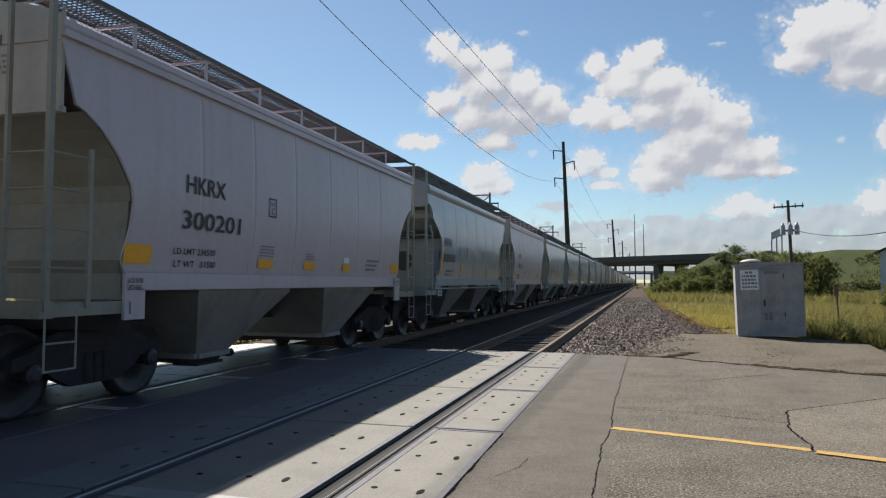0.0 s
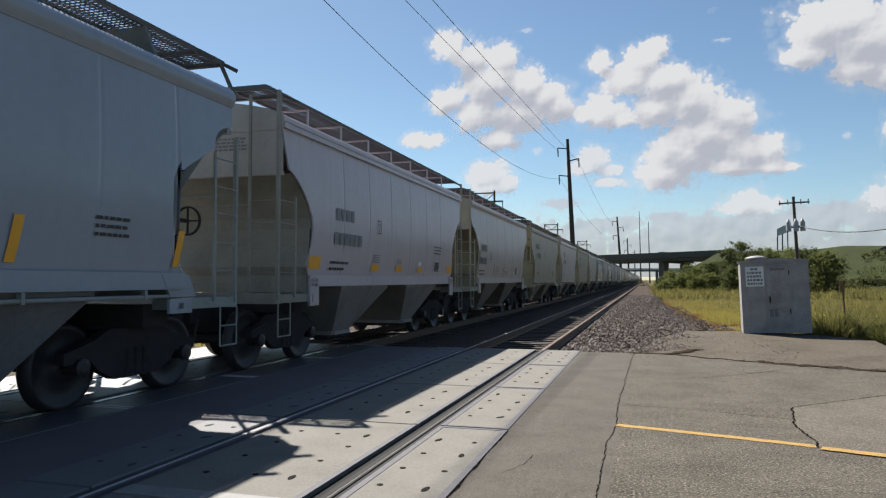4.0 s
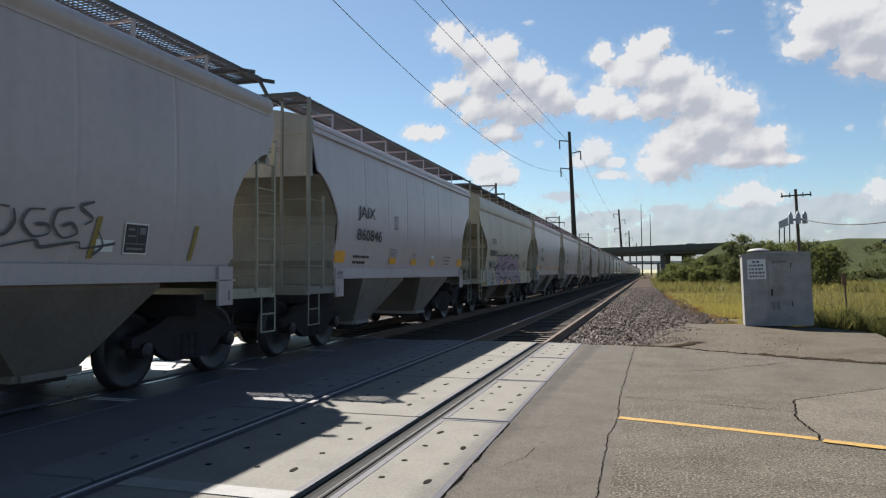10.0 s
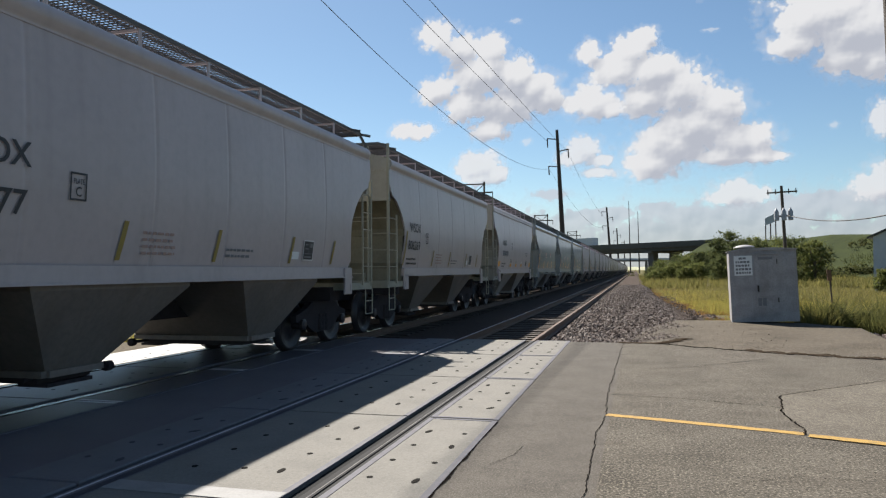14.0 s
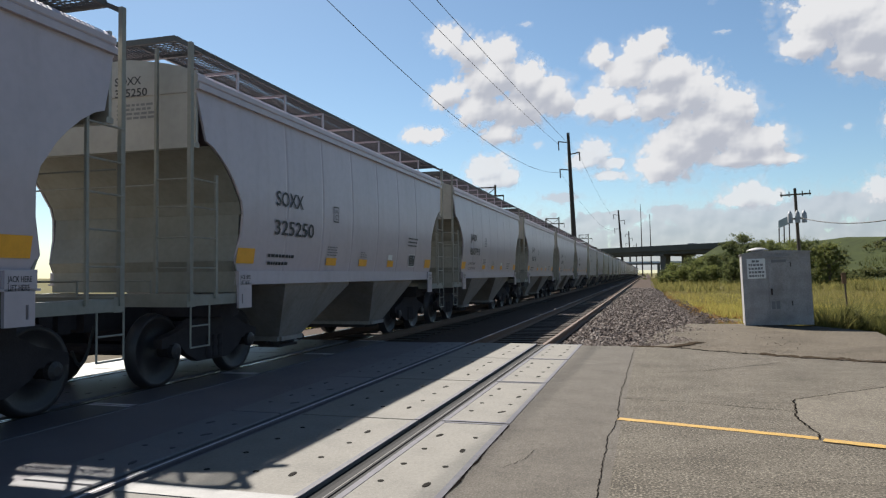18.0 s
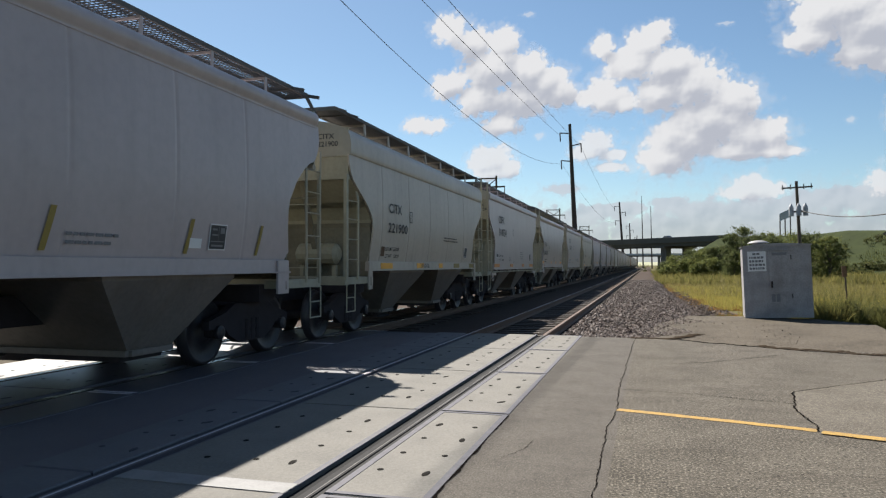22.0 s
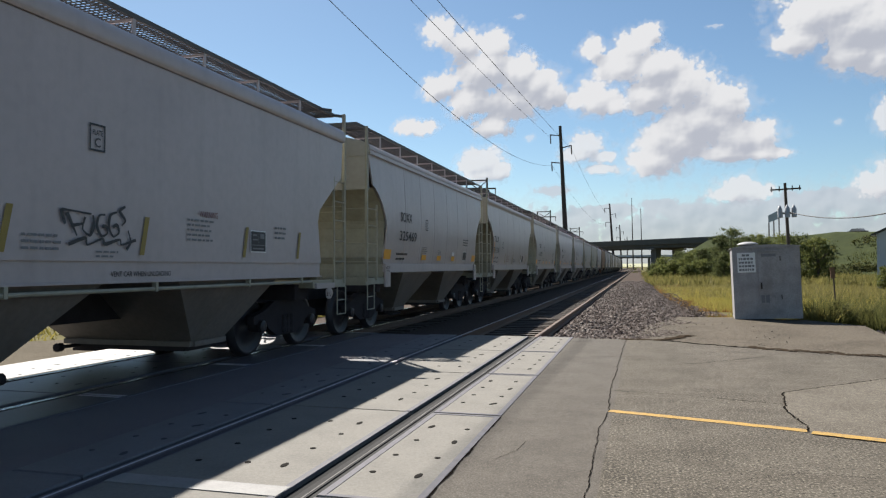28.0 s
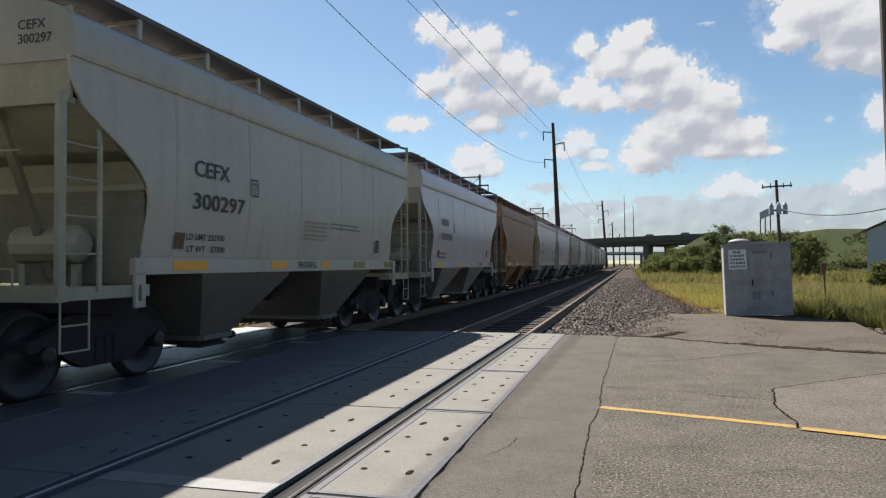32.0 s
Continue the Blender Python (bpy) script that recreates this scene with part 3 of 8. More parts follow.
def pocket_fill(bm, slot):
    n = 10
    prism(bm, [(0.023 * math.cos(2 * math.pi * i / n), (0.024 + slot) * math.sin(2 * math.pi * i / n)) for i in range(n)], -0.01, lambda a, b, d: (a, b, 0.0035 + d))


def panel_fill(bm, w):
    b = 0.012
    o0 = [(0, 0), (w, 0), (w, PL - 0.016), (0, PL - 0.016)]
    o1 = [(b, b), (w - b, b), (w - b, PL - 0.016 - b), (b, PL - 0.016 - b)]
    lo = [bm.verts.new((x, y, -0.3)) for x, y in o0]
    mi = [bm.verts.new((x, y, -b)) for x, y in o0]
    hi = [bm.verts.new((x, y, 0)) for x, y in o1]
    for p, q in ((lo, mi), (mi, hi)):
        for i in range(4):
            bm.faces.new([p[i], p[(i + 1) % 4], q[(i + 1) % 4], q[i]])
    bm.faces.new(hi)


def crossing(cx):
    strips = [(cx - HALF - 0.085 - 0.64, 0.585), (cx - HALF + 0.09, 2 * HALF - 0.19), (cx + HALF + 0.125, 0.655)]
    for s, (x, w) in enumerate(strips):
        # strips lying in the train's shade take the darker painted tones
        mat = ("panel_shade" if s == 0 else "panel") if cx == NEAR else "far_panel" if s == 0 else "panel_smooth_shade"
        for i in range(-7, 3):
            y = SEAM0 + i * PL + 0.008
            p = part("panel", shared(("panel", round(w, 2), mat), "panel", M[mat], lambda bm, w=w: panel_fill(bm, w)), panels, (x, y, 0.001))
            e = shared("paneledge", "steel_edge", M["panel_edge"], lambda bm: box(bm, 0, 0.05, 0.01, PL - 0.03, -0.1, 0.0035))
            if s > 0:
                part("steel_edge", e, p, (w - 0.05, 0, 0), "worn steel edge angle")
            if s == 2 and i > -4:
                if cx == NEAR:
                    part("steel_edge", e, p, (0.0, 0, 0), "worn steel edge angle")
                # train-side end edges use the pale rail tone as painted sky sheen
                for yy in (0.014, PL - 0.072):
                    part("steel_edge", shared(("endedge", cx), "steel_edge", M["panel_edge" if cx == NEAR else "railhead"], lambda bm: box(bm, 0.052, w - 0.052, 0, 0.042, -0.1, 0.0035)), p, (0, yy, 0), "worn steel edge angle")
            if i > -4 and (cx == NEAR or s < 2):
                cols = {0: (0.16, 0.44), 1: (0.30, 0.67, 0.96), 2: (0.16, 0.475)}[s]
                for c, col in enumerate(cols):
                    for j, yy in enumerate((0.55, 1.02, 1.51, 1.98)):
                        if s == 1 and c == 1 and j in (1, 2):
                            continue
                        slot = 0.034 if (s == 1 and j in (0, 3) and c == 2) or (s != 1 and (c, j) in ((0, 3), (1, 0), (1, 2))) else 0.0
                        rz = random.uniform(-0.6, 0.3)
                        # pockets on the shaded strips take that shade-faded tone
                        part("bolt_pocket", shared(("pocket", slot > 0, s and cx == NEAR), "bolt_pocket", M["hole" if s and cx == NEAR else "shade_pocket"], lambda bm, slot=slot: pocket_fill(bm, slot)), p, (col + random.uniform(-0.012, 0.012), yy + random.uniform(-0.03, 0.03), 0), rz=rz)
    for sx in (-1, 1):
        x = cx + sx * HALF
        a = x - 0.10 if sx > 0 else x + 0.001
        made("flangeway", M["asphalt" if cx == NEAR and sx < 0 else "rubber"], lambda bm: box(bm, a, a + 0.099, -12, Y_END, -0.3, -0.03), panels, "dark rubber flangeway filler")
        a = x + 0.074 if sx > 0 else x - 0.09
        made("rail_seal", M["rubber"], lambda bm: box(bm, a, a + 0.016, -12, Y_END, -0.3, -0.012), panels, "thin dark rubber seal beside the rail")
        if sx > 0:
            made("rail_seal", M["seal"], lambda bm: box(bm, x + 0.0905, x + 0.124, -12, Y_END, -0.3, -0.002), panels, "worn grey seal beside the rail")


crossing(NEAR)
made("joint_plate", M["joint_plate"], lambda bm: box(bm, NEAR - HALF + 0.095, NEAR + HALF - 0.105, 3.85, 4.04, -0.01, 0.0075), panels, "pale worn plate over the panel joint")
crossing(TRAIN)


# ballast bed beyond the crossing
def ballast_fill(bm):
    ys = [Y_END + 0.01] + [Y_END + 1.5 * 1.16 ** i for i in range(44)]
    prof = [(-16, -0.5), (-10.5, -0.42), (-9.0, -0.22), (-5.0, -0.22), (-4.4, -0.22), (-2.08, -0.22), (-1.95, -0.17), (-0.95, -0.14), (0.2, -0.12), (1.2, -0.2), (2.3, -0.46)]
    rows = []
    for y in ys:
        k = min(1.0, max(0.0, (y - 14) / 40))
        rows.append([bm.verts.new((x if x < 0.1 else 0.1 + (x - 0.1) * (1 - 0.5 * k), y, z + 0.03 * noise.noise(Vector((x * 2, y * 0.7, 0))))) for x, z in prof])
    for r, q in zip(rows, rows[1:]):
        for i in range(len(prof) - 1):
            bm.faces.new([r[i], r[i + 1], q[i + 1], q[i]])


tagged(made("ballast_bed", M["ballast"], ballast_fill), "grey crushed-stone ballast bed under the tracks", "ballast", kind="structure")


def stones(count, x0, x1, y0, y1, zf, size, seed):
    """Loose angular stones as one joined mesh."""
    rng = np.random.default_rng(seed)
    base = np.array([(1, 0, 0), (-1, 0, 0), (0, 1, 0), (0, -1, 0), (0, 0, 1), (0, 0, -1)], float)
    tri = np.array([(0, 2, 4), (2, 1, 4), (1, 3, 4), (3, 0, 4), (2, 0, 5), (1, 2, 5), (3, 1, 5), (0, 3, 5)])
    vs, fs = [], []
    for i in range(count):
        u = rng.random()
        y = y0 + (y1 - y0) * u ** 1.8
        x = rng.uniform(x0, x1)
        s = size * rng.uniform(0.5, 1.3)
        v = base * rng.uniform(0.6, 1.2, (6, 1)) * s
        q = Euler(rng.uniform(0, 6, 3)).to_matrix()
        v = v @ np.array(q) * (1, 1, 0.75) + (x, y, zf(x, y) + s * 0.25)
        vs.append(v)
        fs.append(tri + 6 * i)
    me = bpy.data.meshes.new("stones")
    me.from_pydata(np.concatenate(vs).tolist(), [], np.concatenate(fs).tolist())
    me.materials.append(M["stone"])
    return new("ballast_stones", me)


M["stone"] = leaf_material("crushed_stone", (0.17, 0.13, 0.11), (0.05, 0.037, 0.03))
for nd in list(M["stone"].node_tree.nodes):
    if nd.bl_idname == "ShaderNodeMixShader":
        nd.inputs[0].default_value = 0.0


def bed_z(x, y):
    k = min(1.0, max(0.0, (y - 14) / 40))
    xx = x if x < 0.1 else 0.1 + (x - 0.1) / (1 - 0.5 * k)
    return float(np.interp(xx, [-9, -5, -2.08, -1.95, -0.95, 0.2, 1.2, 2.3], [-0.22, -0.24, -0.25, -0.17, -0.14, -0.12, -0.2, -0.46]))


tagged(stones(24000, -2.06, 1.25, Y_END + 0.1, 75, bed_z, 0.05, 3), "loose grey and brown crushed stones beside the rail", "stones", kind="stuff")
tagged(stones(1500, 0.9, 2.1, 18.5, 48, lambda x, y: -0.33, 0.04, 17), "scattered brown stones at the foot of the ballast", "stones", kind="stuff")
tagged(slab("dirt_verge", [(0.9, 20.4), (4.1, 20.4), (3.7, 24), (3.1, 29), (2.7, 34), (2.3, 40), (1.5, 52), (0.9, 52)], -0.47, 0.1, M["dirt"]), "bare brown dirt verge at the foot of the ballast", "dirt", kind="structure")
tagged(stones(1500, 1.6, 2.9, 20.5, 40, lambda x, y: -0.465, 0.04, 27), "stones strewn over the dirt verge", "stones", kind="stuff")
tagged(stones(3500, -3.5, -2.35, Y_END + 0.1, 40, lambda x, y: -0.235, 0.035, 4), "crushed stones between the rails", "stones", kind="stuff")

# ---- the train: covered hopper cars ----
L = 11.0                 # between the corner posts of a car
SPEED, PITCH, FIRST = 20.05, 12.114, 5.07
EAVE, SILL_T, SILL_B = 3.70, 1.46, 1.28

# where the side sheet ends above the end platform: distance from the corner post at each height
EDGE = {
    "A": [(1.46, 1.06), (1.60, 1.0), (1.80, 1.06), (1.95, 1.10), (2.24, 1.12), (2.40, 1.08), (2.52, 0.99), (2.66, 0.89), (2.78, 0.77), (2.92, 0.6), (3.03, 0.42), (3.08, 0.28), (3.4, 0.19), (3.70, 0.12)],
    "B": [(1.46, 1.06), (1.8, 1.12), (2.15, 1.18), (2.37, 1.11), (2.55, 0.87), (2.75, 0.59), (2.95, 0.31), (3.03, 0.2), (3.3, 0.17), (3.70, 0.13)],
    "C": [(1.46, 1.02), (1.69, 1.29), (2.1, 1.34), (2.56, 1.36), (2.8, 1.0), (2.98, 0.66), (3.06, 0.53), (3.17, 0.52), (3.27, 0.46), (3.35, 0.34), (3.40, 0.14), (3.70, 0.09)],
    "D": [(1.46, 1.18), (1.7, 1.24), (1.95, 1.27), (2.15, 1.27), (2.30, 1.22), (2.42, 1.11), (2.52, 0.99), (2.64, 0.81), (2.74, 0.63), (2.86, 0.43), (2.96, 0.27), (3.10, 0.17), (3.25, 0.10), (3.44, 0.09)],
}
EDGE["E"] = EDGE["A"][:-3] + [(3.10, 0.22), (3.28, 0.09), (3.45, 0.02), (3.70, 0.02)]
EAVES = {"A": EAVE, "B": EAVE, "C": EAVE, "D": 3.44, "E": EAVE}


def side_x(z, kind):
    if kind in "ACDE":
        return 1.60 - (0.10 if z < 2.5 else 0.04) * ((z - 2.5) / 1.05) ** 2
    return 1.585


SEAMS = {"A": [2.35, 3.6, 4.85, 6.15, 7.4, 8.65], "B": [], "C": [1.6, 2.93, 4.30, 5.67, 7.12, 8.5, 9.72], "D": [1.75, 3.45, 5.1, 6.8, 8.5], "E": [2.3, 4.1, 5.6, 7.2, 8.7]}


def side_fill(kind):
    def fill(bm):
        inner = [1.5, 2.0, 2.75, 4.0, 5.4, 6.6, 8.05, 9.0, 9.5]
        cols = [(y, 0.0) for y in inner]
        for s in SEAMS[kind]:
            q = -0.008 if kind in "ADE" else -0.006
            cols += [(s - 0.06, 0.0), (s - 0.03, 0.0), (s - 0.012, q), (s + 0.012, q), (s + 0.03, 0.0), (s + 0.06, 0.0)]
        cols.sort()
        fr, bk = [], []
        for z, e in EDGE[kind]:
            ys = [(e, 0.0)] + cols + [(L - e, 0.0)]
            x = side_x(z, kind)
            fr.append([bm.verts.new((x + o, y - L / 2, z)) for y, o in ys])
            bk.append([bm.verts.new((x - 0.03, y - L / 2, z)) for y, o in ys])
        n = len(fr[0])
        for g, flip in ((fr, 1), (bk, -1)):
            for r, q in zip(g, g[1:]):
                for i in range(n - 1):
                    bm.faces.new([r[i], r[i + 1], q[i + 1], q[i]][::flip])
        # edges of the sheet on vertices of their own, so that they stay crisp
        again = lambda vs: [bm.verts.new(v.co) for v in vs]
        for i in range(n - 1):
            for k in (0, -1):
                bm.faces.new(again([fr[k][i], fr[k][i + 1], bk[k][i + 1], bk[k][i]]))
        for (r, q), (s, t) in zip(zip(fr, fr[1:]), zip(bk, bk[1:])):
            for k in (0, -1):
                bm.faces.new(again([r[k], q[k], t[k], s[k]]))
    return fill


def roof_fill(kind):
    def fill(bm):
        x = side_x(EAVES[kind], kind)
        if kind == "A":
            pr = [(x, EAVE), (x + 0.05, EAVE), (x + 0.05, EAVE + 0.07), (x + 0.015, EAVE + 0.09), (x + 0.03, EAVE + 0.11), (x + 0.03, EAVE + 0.17), (x - 0.06, EAVE + 0.25), (1.1, 4.06), (0.6, 4.14)]
        elif kind == "D":
            pr = [(x, 3.44), (x + 0.02, 3.44), (x + 0.04, 3.50), (x + 0.03, 3.74), (x - 0.02, 3.86), (x - 0.14, 3.96), (1.1, 4.06), (0.6, 4.14)]
        elif kind == "E":
            pr = [(x, EAVE - 0.04), (x + 0.012, EAVE - 0.04), (x + 0.012, EAVE - 0.01), (x + 0.035, EAVE + 0.03), (x + 0.055, EAVE + 0.08), (x + 0.055, EAVE + 0.13), (x + 0.04, EAVE + 0.17), (x + 0.01, EAVE + 0.205), (x - 0.05, EAVE + 0.235), (1.1, 4.05), (0.6, 4.13)]
        elif kind == "B":
            pr = [(x, EAVE - 0.02), (x + 0.02, EAVE - 0.02), (x + 0.05, EAVE + 0.02), (x + 0.04, EAVE + 0.17), (x - 0.05, EAVE + 0.25), (1.1, 4.05), (0.6, 4.13)]
        else:
            pr = [(x, EAVE - 0.03), (x + 0.012, EAVE - 0.03), (x + 0.05, EAVE + 0.03), (x + 0.065, EAVE + 0.09), (x + 0.05, EAVE + 0.16), (x - 0.02, EAVE + 0.24), (1.1, 4.07), (0.6, 4.14)]
        keep = 6 if kind == "A" else 2
        for turn in range(2):
            cut = pr[:keep]
            for (a, b), (c, d) in zip(pr[keep - 1:], pr[keep:]):
                cut += [(a * 0.75 + c * 0.25, b * 0.75 + d * 0.25), (a * 0.25 + c * 0.75, b * 0.25 + d * 0.75)]
            pr = cut + [pr[-1]]
        ring = pr + [(-a, b) for a, b in reversed(pr)] + [(-x, EAVES[kind] - 0.03), (x, EAVES[kind] - 0.03)]
        ends = (-L / 2 + 0.11, L / 2 - 0.11)
        skin = [[bm.verts.new((a, y, b)) for a, b in ring] for y in ends]
        for i in range(len(ring)):
            k = (i + 1) % len(ring)
            crisp = i < keep or i >= len(ring) - keep - 3
            q = [skin[0][i], skin[1][i], skin[1][k], skin[0][k]]
            bm.faces.new([bm.verts.new(v.co) for v in q] if crisp else q)
        for y in ends:
            bm.faces.new([bm.verts.new((a, y, b)) for a, b in ring])
    return fill


def hopper_fill(bm):
    # one bay: side faces slope in to the outlet
    top = [(-1.5, 2.45), (1.5, 2.45), (1.5, 4.87), (-1.5, 4.87)]
    low = [(-1.0, 3.15), (1.0, 3.15), (1.0, 3.88), (-1.0, 3.88)]
    a = [bm.verts.new((x, y - L / 2, SILL_T - 0.05)) for x, y in top]
    b = [bm.verts.new((x, y - L / 2, SILL_B - 0.05)) for x, y in top]
    c = [bm.verts.new((x, y - L / 2, 0.37)) for x, y in low]
    for p, q in ((a, b), (b, c)):
        for i in range(4):
            bm.faces.new([p[i], p[(i + 1) % 4], q[(i + 1) % 4], q[i]])
    bm.faces.new(a)
    bm.faces.new(c)
    # stiffening lip round the mouth
    for y in (3.11, 3.92):
        box(bm, -1.02, 1.02, y - 0.035 - L / 2, y + 0.035 - L / 2, 0.33, 0.4)
    for x in (-1.03, 1.03):
        box(bm, x - 0.03, x + 0.03, 3.146 - L / 2, 3.884 - L / 2, 0.33, 0.4)


def gate_fill(bm):
    box(bm, -0.9, 0.9, 3.15 - L / 2, 3.88 - L / 2, 0.26, 0.329)
    box(bm, 0.6, 0.98, 3.2 - L / 2, 3.83 - L / 2, 0.22, 0.2595)
    # operating rod reaching past the gate
    bar(bm, (0.82, 3.05 - L / 2, 0.31), (0.82, 4.25 - L / 2, 0.31), 0.05, sides=8)
    lathe(bm, [(0.03, 0.0), (0.06, 0.01), (0.06, 0.1), (0.03, 0.11)], 10, lambda a, b, w: (0.82 + a, 4.2 + w - L / 2, 0.31 + b))


def end_profile(kind, z0, z1):
    """The end sheet's run from the platform up to the end wall: the same line as the side sheet's edge."""
    zs = [z for z, e in EDGE[kind]]
    es = [e for z, e in EDGE[kind]]
    pts = [(float(np.interp(z, zs, es)), z) for z in [z0] + [z for z in zs if z0 < z < z1] + [z1]]
    return pts


def slope_fill(kind):
    def fill(bm):
        pts = end_profile(kind, 2.24, 3.38 if kind == "C" else 3.04)
        prism(bm, pts + [(y + 0.03, z - 0.02) for y, z in reversed(pts)], 3.1, lambda a, b, d: (-1.55 + d, a - L / 2, b))
    return fill


def lower_end_fill(kind):
    def fill(bm):
        pts = end_profile(kind, 1.18, 2.235)
        prism(bm, pts + [(y + 0.03, z) for y, z in reversed(pts)], 3.04, lambda a, b, d: (-1.52 + d, a - L / 2, b))
    return fill


def brace_fill(bm):
    bar(bm, (0, 0.22 - L / 2, 3.0), (0, 1.0 - L / 2, 1.25), 0.10, 0.06)


def end_fill(kind):
    z = 3.34 if kind == "C" else 3.0

    def fill(bm):
        box(bm, -1.54, 1.54, 0.13 - L / 2, 0.17 - L / 2, z, EAVE + 0.24)
        box(bm, -1.54, 1.54, 0.10 - L / 2, 0.2 - L / 2, z - 0.02, z + 0.04)
    return fill


def end_bulkhead_fill(bm):
    # lower shear plate of the type C end, with its round opening
    n, r, cz, cx = 28, 0.27, 1.95, 0.62
    y = 0.95 - L / 2
    outer = []
    hole = []
    x0, x1, z0, z1 = 0.0, 1.5, 1.2, 2.45
    for i in range(n):
        a = 2 * math.pi * i / n
        c, s = math.cos(a), math.sin(a)
        k = min((x1 - cx) / c if c > 1e-6 else 9, (x0 - cx) / c if c < -1e-6 else 9, (z1 - cz) / s if s > 1e-6 else 9, (z0 - cz) / s if s < -1e-6 else 9)
        outer.append((cx + c * k, cz + s * k))
        hole.append((cx + r * c, cz + r * s))
    for d in (0.0, 0.03):
        o = [bm.verts.new((a, y + d, b)) for a, b in outer]
        h = [bm.verts.new((a, y + d, b)) for a, b in hole]
        for i in range(n):
            bm.faces.new([o[i], o[(i + 1) % n], h[(i + 1) % n], h[i]])
    box(bm, -1.5, -0.001, y, y + 0.03, 1.2, 2.45)


def platform_fill(bm):
    box(bm, -1.56, 1.56, -0.06 - L / 2, 0.10 - L / 2, 1.03, 1.19)
    for sx in (-1, 1):
        box(bm, min(sx * 1.30, sx * 1.56), max(sx * 1.30, sx * 1.56), 0.101 - L / 2, 1.32 - L / 2, 1.04, 1.17)


def slotted(bm, y0, y1, z0, z1, hy0, hy1, hz0, hz1, x=1.565, t=0.035):
    """An upright plate with a slot through it."""
    for a, b, c, d in ((y0, hy0, z0, z1), (hy1, y1, z0, z1), (hy0, hy1, z0, hz0), (hy0, hy1, hz1, z1)):
        box(bm, x, x + t, a - L / 2, b - L / 2, c, d)


def jack_fill(kind):
    def fill(bm):
        if kind in "AE":
            slotted(bm, 1.0, 1.32, 0.97, 1.46, 1.07, 1.1, 1.03, 1.16)
        elif kind == "D":
            slotted(bm, 1.03, 1.2, 0.92, 1.45, 1.08, 1.14, 0.99, 1.17)
        elif kind == "C":
            slotted(bm, 0.98, 1.4, 1.0, 1.17, 1.14, 1.24, 1.05, 1.12)
            prism(bm, [(0.86, 1.19), (1.34, 1.19), (1.5, 1.45), (1.0, 1.45)], 0.03, lambda a, b, d: (1.535 + d, a - L / 2, b))
        else:
            # a lug with a round eye under the platform
            ring = [(0.72 + 0.05 * math.cos(a), 0.93 + 0.05 * math.sin(a)) for a in [2 * math.pi * k / 12 for k in range(12)]]
            rim = [(0.72 + 0.1 * math.cos(a) * (1.25 if math.sin(a) > 0 else 1.0), 0.93 + (0.11 if math.sin(a) > 0 else 0.09) * math.sin(a)) for a in [2 * math.pi * k / 12 for k in range(12)]]
            for d in (0.0, 0.035):
                p = [bm.verts.new((1.565 + d, a - L / 2, b)) for a, b in ring]
                q = [bm.verts.new((1.565 + d, a - L / 2, b)) for a, b in rim]
                for k in range(12):
                    bm.faces.new([p[k], p[(k + 1) % 12], q[(k + 1) % 12], q[k]])
            box(bm, 1.56, 1.6, 0.52 - L / 2, 1.25 - L / 2, 1.03, 1.12)
    return fill


def sill_fill(kind):
    low = SILL_B - (0.05 if kind == "B" else 0.0)
    return lambda bm: prism(bm, [(1.50, SILL_T), (1.56, SILL_T + 0.01), (1.56, low + 0.02), (1.60, low + 0.02), (1.60, low), (1.49, low)], L - 2.12, lambda a, b, d: (a, 1.06 - L / 2 + d, b))


def pipe_fill(kind):
    z = 1.155 if kind == "B" else 1.2

    def fill(bm):
        bar(bm, (1.57, 0.75 - L / 2, z), (1.57, L - 1.4 - L / 2, z), 0.045, sides=8)
        for y in (1.5, 3.6, 5.6, 7.6, 9.2):
            box(bm, 1.54, 1.60, y - L / 2 - 0.02, y - L / 2 + 0.02, z - 0.03, z + 0.074)
    return fill


def rung(bm, a, b):
    bar(bm, a, b, 0.022, sides=6)


def post_fill(bm):
    bar(bm, (1.555, 0.0 - L / 2, 1.1), (1.555, 0.0 - L / 2, 4.24), 0.06, 0.05)


def side_ladder_fill(kind):
    def fill(bm):
        y, x = 0.5 - L / 2, 1.58
        if kind in "AE":
            bar(bm, (x, y, 1.12), (x, y, 2.68), 0.045, 0.03)
        else:
            bar(bm, (x, y, 1.12), (x, y, 2.62), 0.045, 0.03)
            bar(bm, (x, y, 2.62), (x - 0.08, y + 0.07, 2.86), 0.045, 0.03)
    return fill


RUNGS = (1.5, 1.87, 2.24, 2.58)


def side_rung_fill(bm):
    rung(bm, (1.58, -L / 2, 0), (1.58, 0.5 - L / 2, 0))


def end_rung_fill(bm):
    rung(bm, (1.08, -0.01 - L / 2, 0), (1.555, -0.01 - L / 2, 0))


def end_ladder_fill(bm):
    x0, x1, y = 1.08, 1.555, -0.01 - L / 2
    bar(bm, (x0, y, 1.1), (x0, y, 4.2), 0.045, 0.035)


def grab_fill(bm):
    y = 0.02 - L / 2
    rung(bm, (-1.5, y, 2.52), (1.05, y, 2.52))
    rung(bm, (-1.0, y - 0.02, 1.35), (1.0, y - 0.02, 1.35))
    for x in (-1.0, 1.0):
        rung(bm, (x, y - 0.02, 1.35), (x, y - 0.02, 1.15))


def stirrup_fill(bm):
    x = 1.58
    y0, y1 = -0.02 - L / 2, 0.36 - L / 2
    rung(bm, (x, y0, 1.04), (x, y0, 0.54))
    rung(bm, (x, y1, 1.04), (x, y1, 0.54))
    rung(bm, (x, y0, 0.545), (x, y1, 0.545))
    rung(bm, (x, y0, 0.80), (x, y1, 0.80))


DECK_X = 1.34
